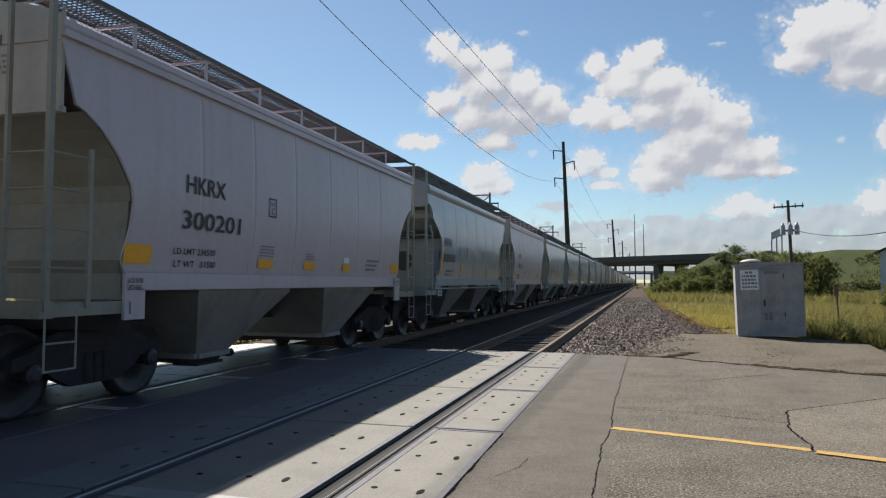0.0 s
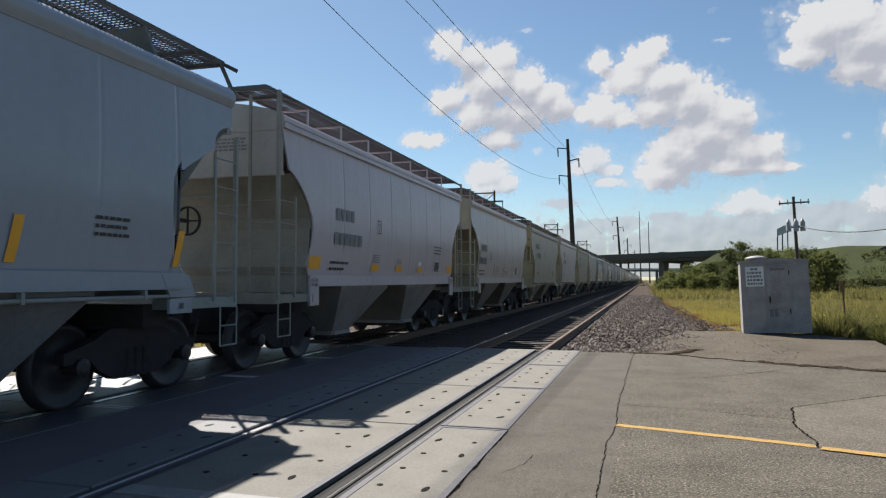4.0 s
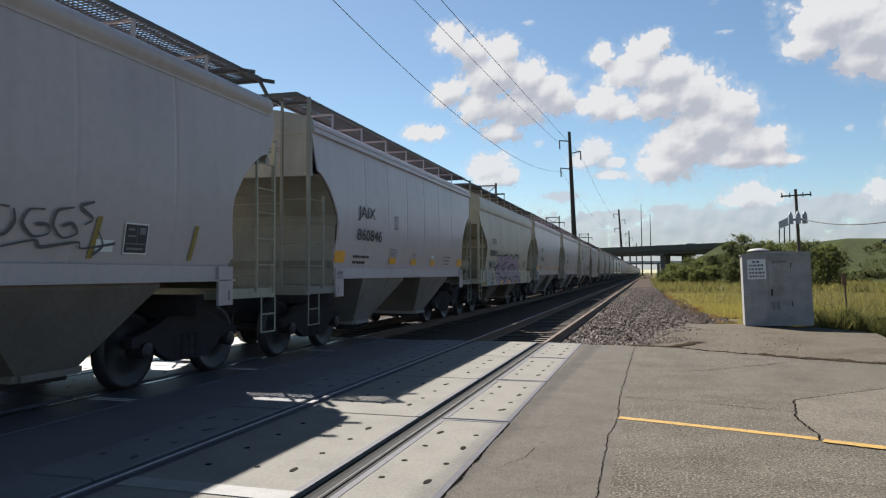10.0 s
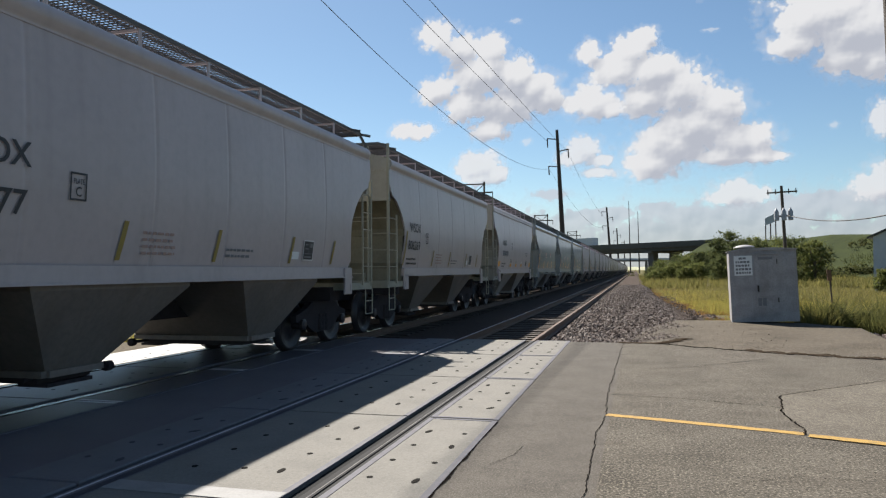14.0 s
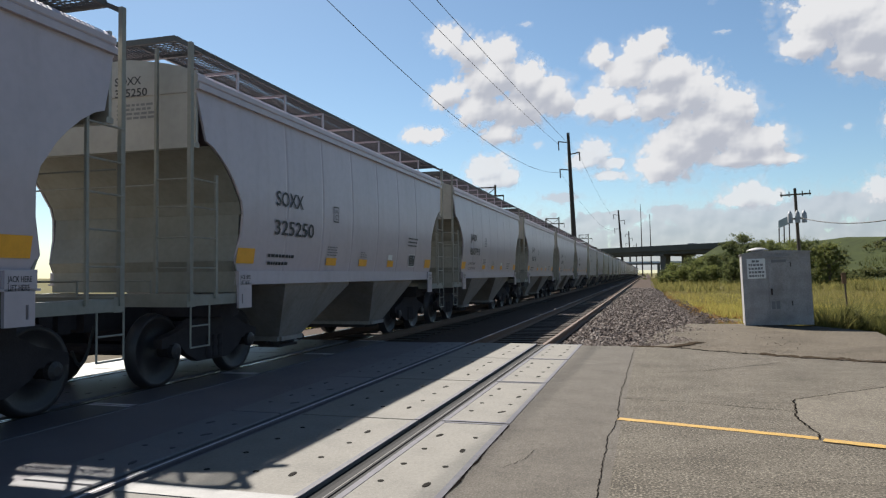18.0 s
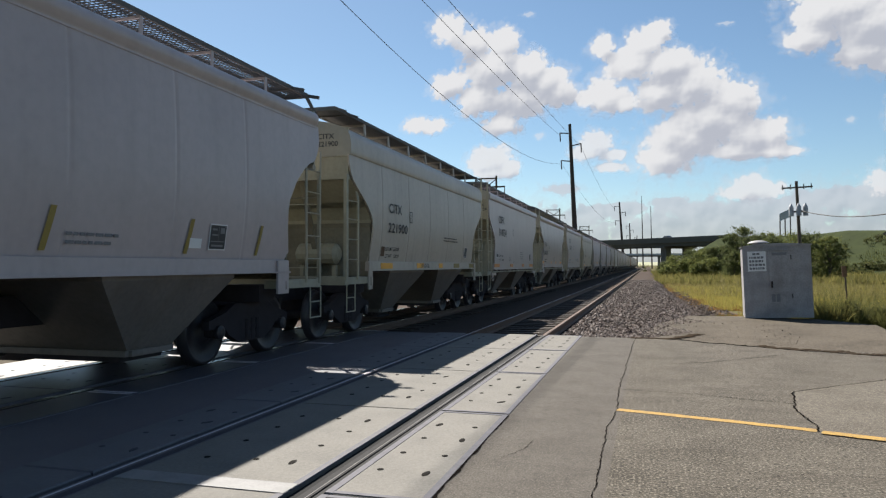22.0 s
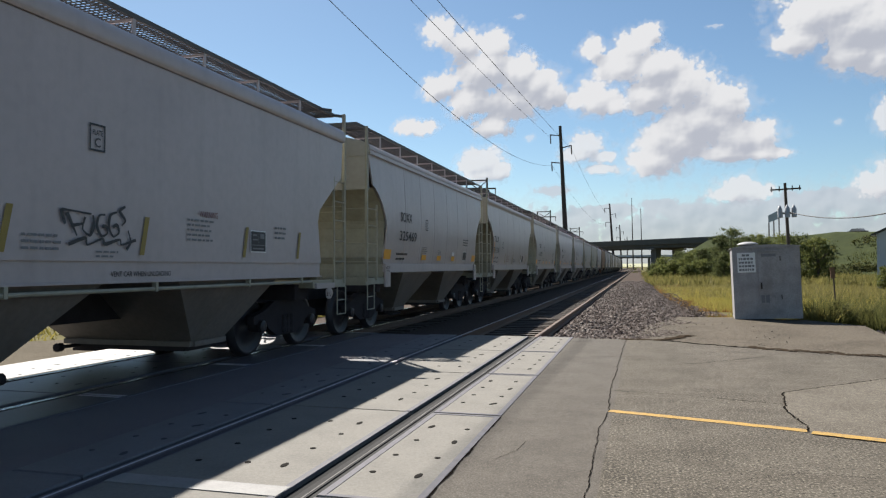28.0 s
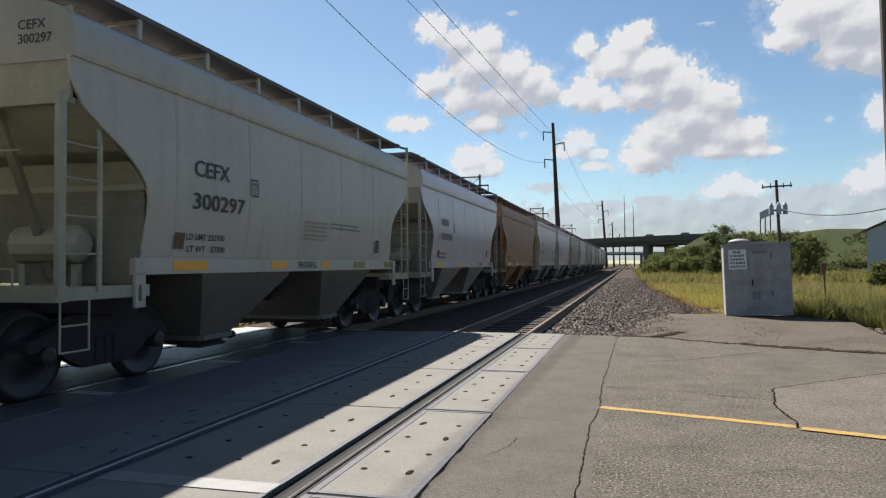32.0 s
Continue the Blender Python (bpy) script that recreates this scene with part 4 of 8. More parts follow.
DECK_H = {"A": 4.305, "B": 4.24, "C": 4.316, "D": 4.275, "E": 4.245}


def loop_fill(bm):
    x = 1.58
    y0, y1 = -0.02 - L / 2, 0.32 - L / 2
    bar(bm, (x, y0, 1.06), (x, y0, 0.56), 0.04, 0.014)
    bar(bm, (x, y0, 0.56), (x, y1 - 0.06, 0.585), 0.014, 0.04)
    bar(bm, (x, y1 - 0.06, 0.585), (x, y1, 0.7), 0.04, 0.014)
    bar(bm, (x, y1, 0.7), (x, y1 + 0.02, 1.06), 0.04, 0.014)


def deck_fill(kind):
    # running board: frame bars and an open lattice of thin strips, or closely set cross strips
    def fill(bm):
        z, xo, xi = DECK_H[kind], DECK_X, 0.74
        y0, y1 = -L / 2, L / 2
        for x in (xo, xi):
            box(bm, x - 0.02, x + 0.02, y0, y1, z - 0.03, z + 0.03)
        n = 250 if kind == "D" else 165
        st = (y1 - y0) / n
        for i in range(n):
            if kind == "D":
                y = y0 + st * (i + 0.5)
                box(bm, xi + 0.021, xo - 0.021, y - 0.017, y + 0.017, z - 0.012, z + 0.012)
                continue
            for a, b in (((xi, y0 + i * st), (xo, y0 + (i + 1) * st)), ((xo, y0 + i * st), (xi, y0 + (i + 1) * st))):
                bar(bm, (a[0], a[1], z), (b[0], b[1], z), 0.008, 0.011)
        for j in range(1, 9) if kind != "D" else ():
            x = xi + (xo - xi) * j / 9
            bar(bm, (x, y0, z), (x, y1, z), 0.007, 0.01)
    return fill


def end_deck_fill(kind):
    def fill(bm):
        z = DECK_H[kind]
        y0, y1 = -L / 2, -L / 2 + 0.55
        for y in (y0, y1):
            bar(bm, (-DECK_X, y, z), (DECK_X, y, z), 0.05, 0.07)
            for sx in (-1, 1):
                bar(bm, (sx * (DECK_X - 0.01), y, z), (sx * 1.55, y, min(4.2, z)), 0.045, 0.05)
        n = 24
        st = 1.42 / n
        for i in range(n):
            for s in (0, 1):
                bar(bm, (-0.71 + i * st, (y0, y1)[s], z), (-0.71 + (i + 1) * st, (y1, y0)[s], z), 0.009, 0.02)
    return fill


def support_fill(kind):
    def fill(bm):
        z = DECK_H[kind]
        if kind == "C":
            o = [(1.50, 3.92), (DECK_X, z - 0.02), (0.8, z - 0.02), (0.55, 4.13)]
            prism(bm, o, 0.02, lambda a, b, d: (a, d, b))
            bar(bm, (1.51, -0.02, 3.9), (DECK_X, -0.02, z - 0.02), 0.05, 0.03)
        elif kind == "D":
            bar(bm, (1.36, 0, 3.99), (DECK_X - 0.02, 0.06, z - 0.01), 0.07, 0.03)
            bar(bm, (0.74, 0.06, z - 0.05), (DECK_X, 0.06, z - 0.05), 0.035, 0.04)
        else:
            bar(bm, (DECK_X, 0, 3.95), (DECK_X, 0, z - 0.01), 0.05, 0.02)
            bar(bm, (0.74, 0, z - 0.045), (DECK_X, 0, z - 0.045), 0.03, 0.03)
    return fill


def under_fill(bm):
    # centre sill, bolsters, brake rigging
    box(bm, -0.2, 0.2, -L / 2 - 0.2, L / 2 + 0.2, 0.72, 1.06)
    for s in (-1, 1):
        y = s * (L / 2 - 1.25)
        box(bm, -1.3, 1.3, y - 0.22, y + 0.22, 0.85, 1.1)


def coupler_fill(bm):
    box(bm, -0.09, 0.09, -L / 2 - 0.52, -L / 2 - 0.2, 0.76, 0.98)
    box(bm, -0.14, 0.16, -L / 2 - 0.56, -L / 2 - 0.36, 0.72, 1.02)


def hose_fill(bm):
    for i in range(5):
        a, b = i / 5, (i + 1) / 5
        f = lambda t: (0.35, -L / 2 - 0.2 - 0.35 * t, 0.8 - 0.45 * math.sin(math.pi * t * 0.8))
        bar(bm, f(a), f(b), 0.04, sides=6)


def tank_fill(bm):
    lathe(bm, [(0.12, -0.45), (0.21, -0.38), (0.21, 0.38), (0.12, 0.45)], 12, lambda a, b, w: (w + 0.55, 0.95 - L / 2 + a, 1.62 + b))
    bar(bm, (0.2, 0.95 - L / 2, 1.4), (0.2, 0.95 - L / 2, 1.15), 0.08)
    bar(bm, (0.9, 0.95 - L / 2, 1.4), (0.9, 0.95 - L / 2, 1.15), 0.08)


def brake_wheel_fill(bm):
    n = 20
    c = Vector((-0.75, -0.1 - L / 2, 2.2))
    ring = lambda a, b, w: c + Vector((a, w, b))
    loops = [[bm.verts.new(ring(r * math.cos(2 * math.pi * i / n), r * math.sin(2 * math.pi * i / n), w)) for i in range(n)] for r, w in ((0.18, -0.015), (0.205, -0.015), (0.205, 0.015), (0.18, 0.015))]
    for p, q in zip(loops, loops[1:] + loops[:1]):
        for i in range(n):
            bm.faces.new([p[i], p[(i + 1) % n], q[(i + 1) % n], q[i]])
    for i in range(0, n, 5):
        a = 2 * math.pi * i / n
        bar(bm, c, ring(0.2 * math.cos(a), 0.2 * math.sin(a), 0), 0.022)
    bar(bm, c, c + Vector((0, 0.25, 0)), 0.05)


# trucks
WR = 0.457
AX = 0.88


def wheel_fill(side):
    def fill(bm):
        lathe(bm, [(0.10, 0.09), (0.14, 0.075), (0.16, 0.03), (0.36, 0.012), (0.40, 0.05), (WR - 0.004, 0.06), (WR, -0.035), (WR + 0.026, -0.055), (WR + 0.02, -0.08), (0.39, -0.075), (0.36, -0.03), (0.14, -0.02)], 24,
              lambda a, b, w: (side * (0.78 + w), a, b))
    return fill


def axle_fill(bm):
    lathe(bm, [(0.085, -1.02), (0.085, -0.8), (0.075, -0.7), (0.075, 0.7), (0.085, 0.8), (0.085, 1.02)], 12, lambda a, b, w: (w, a, b))


def frame_fill(bm):
    x0, x1 = 0.93, 1.05
    o = [(-1.1, 0.62), (-1.1, 0.5), (-0.72, 0.5), (-0.62, 0.40), (-0.35, 0.27), (0.35, 0.27), (0.62, 0.40), (0.72, 0.5), (1.1, 0.5), (1.1, 0.62), (0.7, 0.72), (0.45, 0.84), (-0.45, 0.84), (-0.7, 0.72)]
    prism(bm, o, x1 - x0, lambda a, b, d: (x0 + d, a, b))


def spring_fill(bm):
    for i in (-0.13, 0.0, 0.13):
        lathe(bm, [(0.055, 0.3), (0.065, 0.36), (0.05, 0.42), (0.065, 0.48), (0.05, 0.54), (0.06, 0.6)], 8, lambda a, b, w, i=i: (1.06 + a * 0.6, i + b, w))


def cap_fill(bm):
    lathe(bm, [(0.10, 1.04), (0.10, 1.10), (0.05, 1.12)], 12, lambda a, b, w: (w, a, b + WR))


def bolster_fill(bm):
    box(bm, -1.05, 1.05, -0.2, 0.2, 0.5, 0.78)


WHEELSETS = []


def wheelset(truck, y):
    ax = part("wheelset", shared("axle", "axle", M["under"], axle_fill), truck, (0, y, WR))
    for s in (-1, 1):
        part("wheel", shared(("wheel", s), "wheel", M["wheel"], wheel_fill(s), True), ax)
    WHEELSETS.append((ax, y))


def add_truck(car, y):
    t = part("truck", shared("bolster", "truck_bolster", M["under"], bolster_fill), car, (0, y, 0), "grimy black two-axle truck")
    for s in (-1, 1):
        r = 0.0 if s > 0 else math.pi
        part("side_frame", shared("sideframe", "side_frame", M["under"], frame_fill), t, rz=r)
        part("spring_nest", shared("springs", "spring_nest", M["under"], spring_fill), t, rz=r)
    for a in (-AX, AX):
        wheelset(t, a)
        part("bearing_cap", shared("cap", "bearing_cap", M["wheel"], cap_fill), t, (0, a, 0))
    return t


def far_truck_fill(bm):
    bolster_fill(bm)
    frame_fill(bm)
    for a in (-AX, AX):
        for s in (-1, 1):
            lathe(bm, [(WR, s * 0.72), (WR, s * 0.84)], 14, lambda p, q, w: (w, a + p, q + WR))


# lettering and marks on the near side, laid on the curved sheet
def on_side(me, kind, lift=0.015):
    for v in me.vertices:
        v.co.x = side_x(v.co.z, kind) + lift
    me.update()
    return me


def letters(text, size, mat, stretch=1.0):
    cu = bpy.data.curves.new("letters", "FONT")
    cu.body, cu.size = text, size
    cu.resolution_u = 3
    cu.offset = size * 0.012
    ob = bpy.data.objects.new("letters", cu)
    me = bpy.data.meshes.new_from_object(ob)
    bpy.data.objects.remove(ob)
    me.materials.clear()
    me.materials.append(M[mat])
    xs = [v.co.x for v in me.vertices] or [0]
    me["w"] = max(xs)
    return me


def side_text(car, kind, text, dy, z, height, width, mat="black", name="lettering"):
    """Letters on the near side: dy from the corner post, z of the foot, cap height and total width."""
    me = letters(text, height / 0.70, mat)
    k = width / max(me["w"], 0.01)
    for v in me.vertices:
        x, y = v.co.x, v.co.y
        v.co = (0, dy + x * k - L / 2, z + y)
    part(name, on_side(me, kind), car)


def end_text(car, kind, text, x, z, height, width, mat="black"):
    me = letters(text, height / 0.70, mat)
    k = width / max(me["w"], 0.01)
    for v in me.vertices:
        a, b = v.co.x, v.co.y
        v.co = (x + a * k, (0.124 if z + height < EAVES[kind] - 0.03 else 0.105) - L / 2, z + b)
    part("end_lettering", me, car)


def side_mark(car, kind, dy, z, w, h, mat, name="mark", slant=0.0, label=""):
    key = ("mark", kind, dy, z, w, h, mat, slant)
    if key not in CACHE:
        n = 3
        vs, fs = [], []
        for j in range(n + 1):
            zz = z + h * j / n
            for y in (dy + slant * j / n, dy + w + slant * j / n):
                vs.append((0, y - L / 2, zz))
        for j in range(n):
            fs.append((2 * j, 2 * j + 1, 2 * j + 3, 2 * j + 2))
        CACHE[key] = on_side(quads(name, vs, fs, M[mat]), kind, 0.0135)
    part(name, CACHE[key], car, label=label)


def data_plate(car, kind, dy, z, w, h):
    """A black plate with a white rim and white cells."""
    def flat(y0, y1, z0, z1, lift, mat):
        key = ("plate", kind, y0, y1, z0, z1, mat)
        if key not in CACHE:
            CACHE[key] = on_side(quads("plate", [(0, a - L / 2, b) for a, b in ((y0, z0), (y1, z0), (y1, z1), (y0, z1))], [(0, 1, 2, 3)], M[mat]), kind, lift)
        return CACHE[key]
    p = part("data_plate", flat(dy - 0.015, dy + w + 0.015, z - 0.015, z + h + 0.015, 0.0155, "decal"), car, label="black data plate with white rim")
    part("plate_field", flat(dy, dy + w, z, z + h, 0.0175, "black"), p)
    for a, b, c, d in ((0.1, 0.4, 0.78, 0.86), (0.1, 0.46, 0.56, 0.62), (0.505, 0.525, 0.36, 0.96), (0.62, 0.9, 0.66, 0.9), (0.0, 1.0, 0.3, 0.335), (0.1, 0.85, 0.1, 0.18)):
        part("plate_cell", flat(dy + a * w, dy + b * w, z + c * h, z + d * h, 0.0195, "faint"), p)


def text_bars(car, kind, dy, z, w, h, rows, mat="faint"):
    """Unreadable small print as plain bars."""
    key = ("bars", kind, dy, z, w, h, rows, mat)
    if key not in CACHE:
        rng = random.Random(int(dy * 1000 + z * 77))
        vs, fs = [], []
        for r in range(rows):
            z0 = z + h * (rows - 1 - r) / rows
            y = dy
            while y < dy + w * rng.uniform(0.7, 1.0):
                q = min(rng.uniform(0.04, 0.11), dy + w - y)
                if q <= 0.01:
                    break
                i = len(vs)
                vs += [(0, y - L / 2, z0), (0, y + q - L / 2, z0), (0, y + q - L / 2, z0 + h / rows * 0.42), (0, y - L / 2, z0 + h / rows * 0.42)]
                fs.append((i, i + 1, i + 2, i + 3))
                y += q + 0.022
        CACHE[key] = on_side(quads("small_print", vs, fs, M[mat]), kind, 0.0135)
    tagged(part("small_print", CACHE[key], car), kind="stuff")


def box_sign(car, kind, dy, z, s):
    """A thin black frame round the word and the letter of the clearance plate."""
    key = ("boxsign", kind, dy, z, s)
    if key not in CACHE:
        vs, fs = [], []
        h = s * 1.25
        for y0, y1, z0, z1 in ((0, s, 0, 0.02), (0, s, h - 0.02, h), (0, 0.02, 0.02, h - 0.02), (s - 0.02, s, 0.02, h - 0.02)):
            i = len(vs)
            vs += [(0, dy + a - L / 2, z + b) for a, b in ((y0, z0), (y1, z0), (y1, z1), (y0, z1))]
            fs.append((i, i + 1, i + 2, i + 3))
        word = bmesh.new()
        for text, y0, z0, wide, cap in (("PLATE", 0.18, 0.74, 0.64, 0.24), ("C", 0.31, 0.2, 0.38, 0.42)):
            me = letters(text, cap * s / 0.7, "black")
            for v in me.vertices:
                v.co = (0, dy + y0 * s + v.co.x * wide * s / me["w"] - L / 2, z + z0 * s + v.co.y)
            word.from_mesh(me)
        CACHE[key] = on_side(quads("plate_mark", vs, fs, M["black"]), kind, 0.0135), on_side(finish(word, "plate_lettering", M["black"]), kind, 0.015)
    part("plate_mark", CACHE[key][0], car)
    part("plate_lettering", CACHE[key][1], car)


def ring(cx, cy, rx, ry):
    return [(cx + rx * math.cos(0.9 * i), cy + ry * math.sin(0.9 * i)) for i in range(8)]


def smooth_line(pts, steps=6):
    p = [Vector(q) for q in pts]
    line = []
    for i in range(len(p) - 1):
        a, b, c, d = p[max(i - 1, 0)], p[i], p[i + 1], p[min(i + 2, len(p) - 1)]
        for j in range(steps):
            t = j / steps
            line.append(b + (c - a) * 0.4 * (t - 2 * t * t + t ** 3) + (c - b) * (3 * t * t - 2 * t ** 3) + (d - b) * 0.4 * (t ** 3 - t * t))
    return line + [p[-1]]


def tag_piece(car, kind, dy, z, w, h, strokes, mat, thick):
    """A sprayed tag: each stroke a smooth band, given in shares of the tag's width and height."""
    for s, pts in enumerate(strokes):
        line = smooth_line([(dy + w * a, z + h * b) for a, b in pts])
        vs, fs = [], []
        for i, q in enumerate(line):
            d = line[min(i + 1, len(line) - 1)] - line[max(i - 1, 0)]
            d = Vector((-d.y, d.x)).normalized() * thick / 2 * (0.85 + 0.3 * math.sin(0.3 * i + s))
            vs += [(0, (q - d).x - L / 2, (q - d).y), (0, (q + d).x - L / 2, (q + d).y)]
            if i:
                k = 2 * i
                fs.append((k - 2, k - 1, k + 1, k))
        part("graffiti", on_side(quads("graffiti", vs, fs, M[mat]), kind, 0.0205 + 0.0003 * s), car)


TAG_ROUND = [[(0.33, 0.67), (0.27, 0.8), (0.07, 0.63), (0.01, 0.37), (0.11, 0.07), (0.35, 0.07)], ring(0.29, 0.23, 0.14, 0.24), [(0.2, 0.12), (0.37, 0.34)], [(0.38, 0.13), (0.21, 0.34)],
             [(0.41, 0.3), (0.47, 0.72), (0.49, 0.28), (0.58, 0.97), (0.57, 0.2), (0.7, 0.98), (0.67, 0.15)], ring(0.78, 0.42, 0.09, 0.36), ring(0.77, 0.4, 0.045, 0.2), ring(0.92, 0.4, 0.07, 0.13), [(0.89, 0.35), (0.95, 0.45)]]
TAG_TALL = [[(0.15, 0.47), (0.25, 0.5), (0.17, 0.35), (0.27, 0.27), (0.15, 0.14), (0.01, 0.02), (0.1, 0.12)], [(0.26, 0.74), (0.22, 0.05)], [(0.36, 0.7), (0.3, 0.3), (0.33, 0.02)], [(0.4, 0.72), (0.41, 0.15), (0.48, 0.65)],
            [(0.45, 0.03), (0.54, 0.97), (0.57, 0.45), (0.66, 0.9), (0.62, 0.2)], [(0.5, 0.4), (0.64, 0.45)], [(0.7, 0.68), (0.8, 0.7), (0.78, 0.52), (0.7, 0.52)], [(0.86, 0.57), (0.84, 0.1)],
            [(0.31, 0.8), (0.27, 0.35), (0.29, 0.1)], [(0.46, 0.82), (0.37, 0.4), (0.38, 0.05)], [(0.52, 0.75), (0.5, 0.1)], [(0.6, 0.97), (0.54, 0.5), (0.56, 0.06)], [(0.7, 0.85), (0.65, 0.4), (0.7, 0.1)], [(0.76, 0.4), (0.78, 0.06)],
            [(0.66, 0.3), (0.75, 0.33), (0.72, 0.14), (0.65, 0.04)], [(0.78, 0.42), (0.97, 0.47)], [(0.9, 0.3), (0.95, 0.22), (0.88, 0.12), (0.98, 0.1)]]
TAG_BIG = [[(0.0, 0.35), (0.02, 0.7), (0.1, 0.98), (0.17, 0.75), (0.12, 0.6), (0.2, 0.35), (0.14, 0.1), (0.03, 0.12), (0.0, 0.35)], [(0.07, 0.75), (0.1, 0.45), (0.06, 0.25)], [(0.22, 0.1), (0.2, 0.7), (0.27, 0.8), (0.3, 0.15), (0.22, 0.08)],
           [(0.33, 0.1), (0.31, 0.85), (0.42, 1.0), (0.46, 0.7), (0.4, 0.5), (0.48, 0.1), (0.33, 0.08)], ring(0.39, 0.72, 0.03, 0.1), [(0.38, 0.4), (0.41, 0.15)], [(0.52, 0.1), (0.5, 0.75), (0.62, 0.95), (0.68, 0.8), (0.58, 0.65), (0.58, 0.55), (0.66, 0.5), (0.57, 0.38), (0.6, 0.2), (0.7, 0.12), (0.52, 0.05)],
           [(0.72, 0.1), (0.71, 0.8), (0.77, 0.85), (0.78, 0.55), (0.92, 0.8), (1.0, 0.78), (0.86, 0.48), (0.98, 0.15), (0.9, 0.08), (0.79, 0.32), (0.78, 0.08), (0.72, 0.08)], [(0.04, 0.02), (0.1, -0.08), (0.2, 0.0), (0.3, -0.1), (0.42, 0.0), (0.55, -0.09), (0.7, 0.0), (0.85, -0.08), (0.95, 0.02)]]
TAG_LINED = [[(0.04, 0.5), (0.0, 0.75), (0.05, 0.78), (0.36, 0.74)], [(0.06, 0.73), (0.13, 0.47), (0.18, 0.28)], [(0.11, 0.47), (0.25, 0.53)], [(0.28, 0.67), (0.25, 0.42), (0.34, 0.3), (0.39, 0.5), (0.38, 0.72)],
             [(0.54, 0.75), (0.46, 0.72), (0.43, 0.5), (0.49, 0.3), (0.57, 0.36), (0.56, 0.5), (0.5, 0.5)], [(0.7, 0.83), (0.61, 0.75), (0.59, 0.5), (0.65, 0.3), (0.73, 0.39), (0.7, 0.55), (0.64, 0.5)],
             [(0.82, 0.97), (0.74, 0.86), (0.82, 0.67), (0.77, 0.55)], [(0.08, 0.1), (0.28, 0.24), (0.31, 0.1), (0.5, 0.24), (0.54, 0.13), (0.74, 0.24), (0.77, 0.13), (0.98, 0.25)], [(0.84, 0.03), (0.9, 0.2), (0.86, 0.45)]]


def blob(car, kind, dy, z, w, h, mat, seed, lift=0.0145):
    rng = random.Random(seed)
    n = 40
    vs = [(0, dy + w / 2 - L / 2, z + h / 2)]
    for i in range(n):
        a = 2 * math.pi * i / n
        r = 0.8 + 0.25 * math.sin(5 * a + seed) + 0.12 * math.sin(9 * a + 2 * seed) + rng.uniform(-0.06, 0.06)
        c, s = math.cos(a), math.sin(a)
        k = r / max(abs(c), abs(s)) ** 0.6
        vs.append((0, dy + w / 2 + c * w / 2 * k - L / 2, z + h / 2 + s * h / 2 * min(k, 1.1)))
    fs = [(0, 1 + i, 1 + (i + 1) % n) for i in range(n)]
    part("graffiti", on_side(quads("graffiti", vs, fs, M[mat]), kind, lift), car)


PAINT_WORD = {"grey": "light grey", "blue": "blue-grey", "white": "off-white", "beige": "faded beige", "cream": "dusty cream", "tan": "rusty tan", "stain": "grey and brown-stained"}


def P(name, kind, paint, fill, mat=None, smooth=False):
    return shared((name, kind, paint), name, M[mat or paint], fill, smooth)


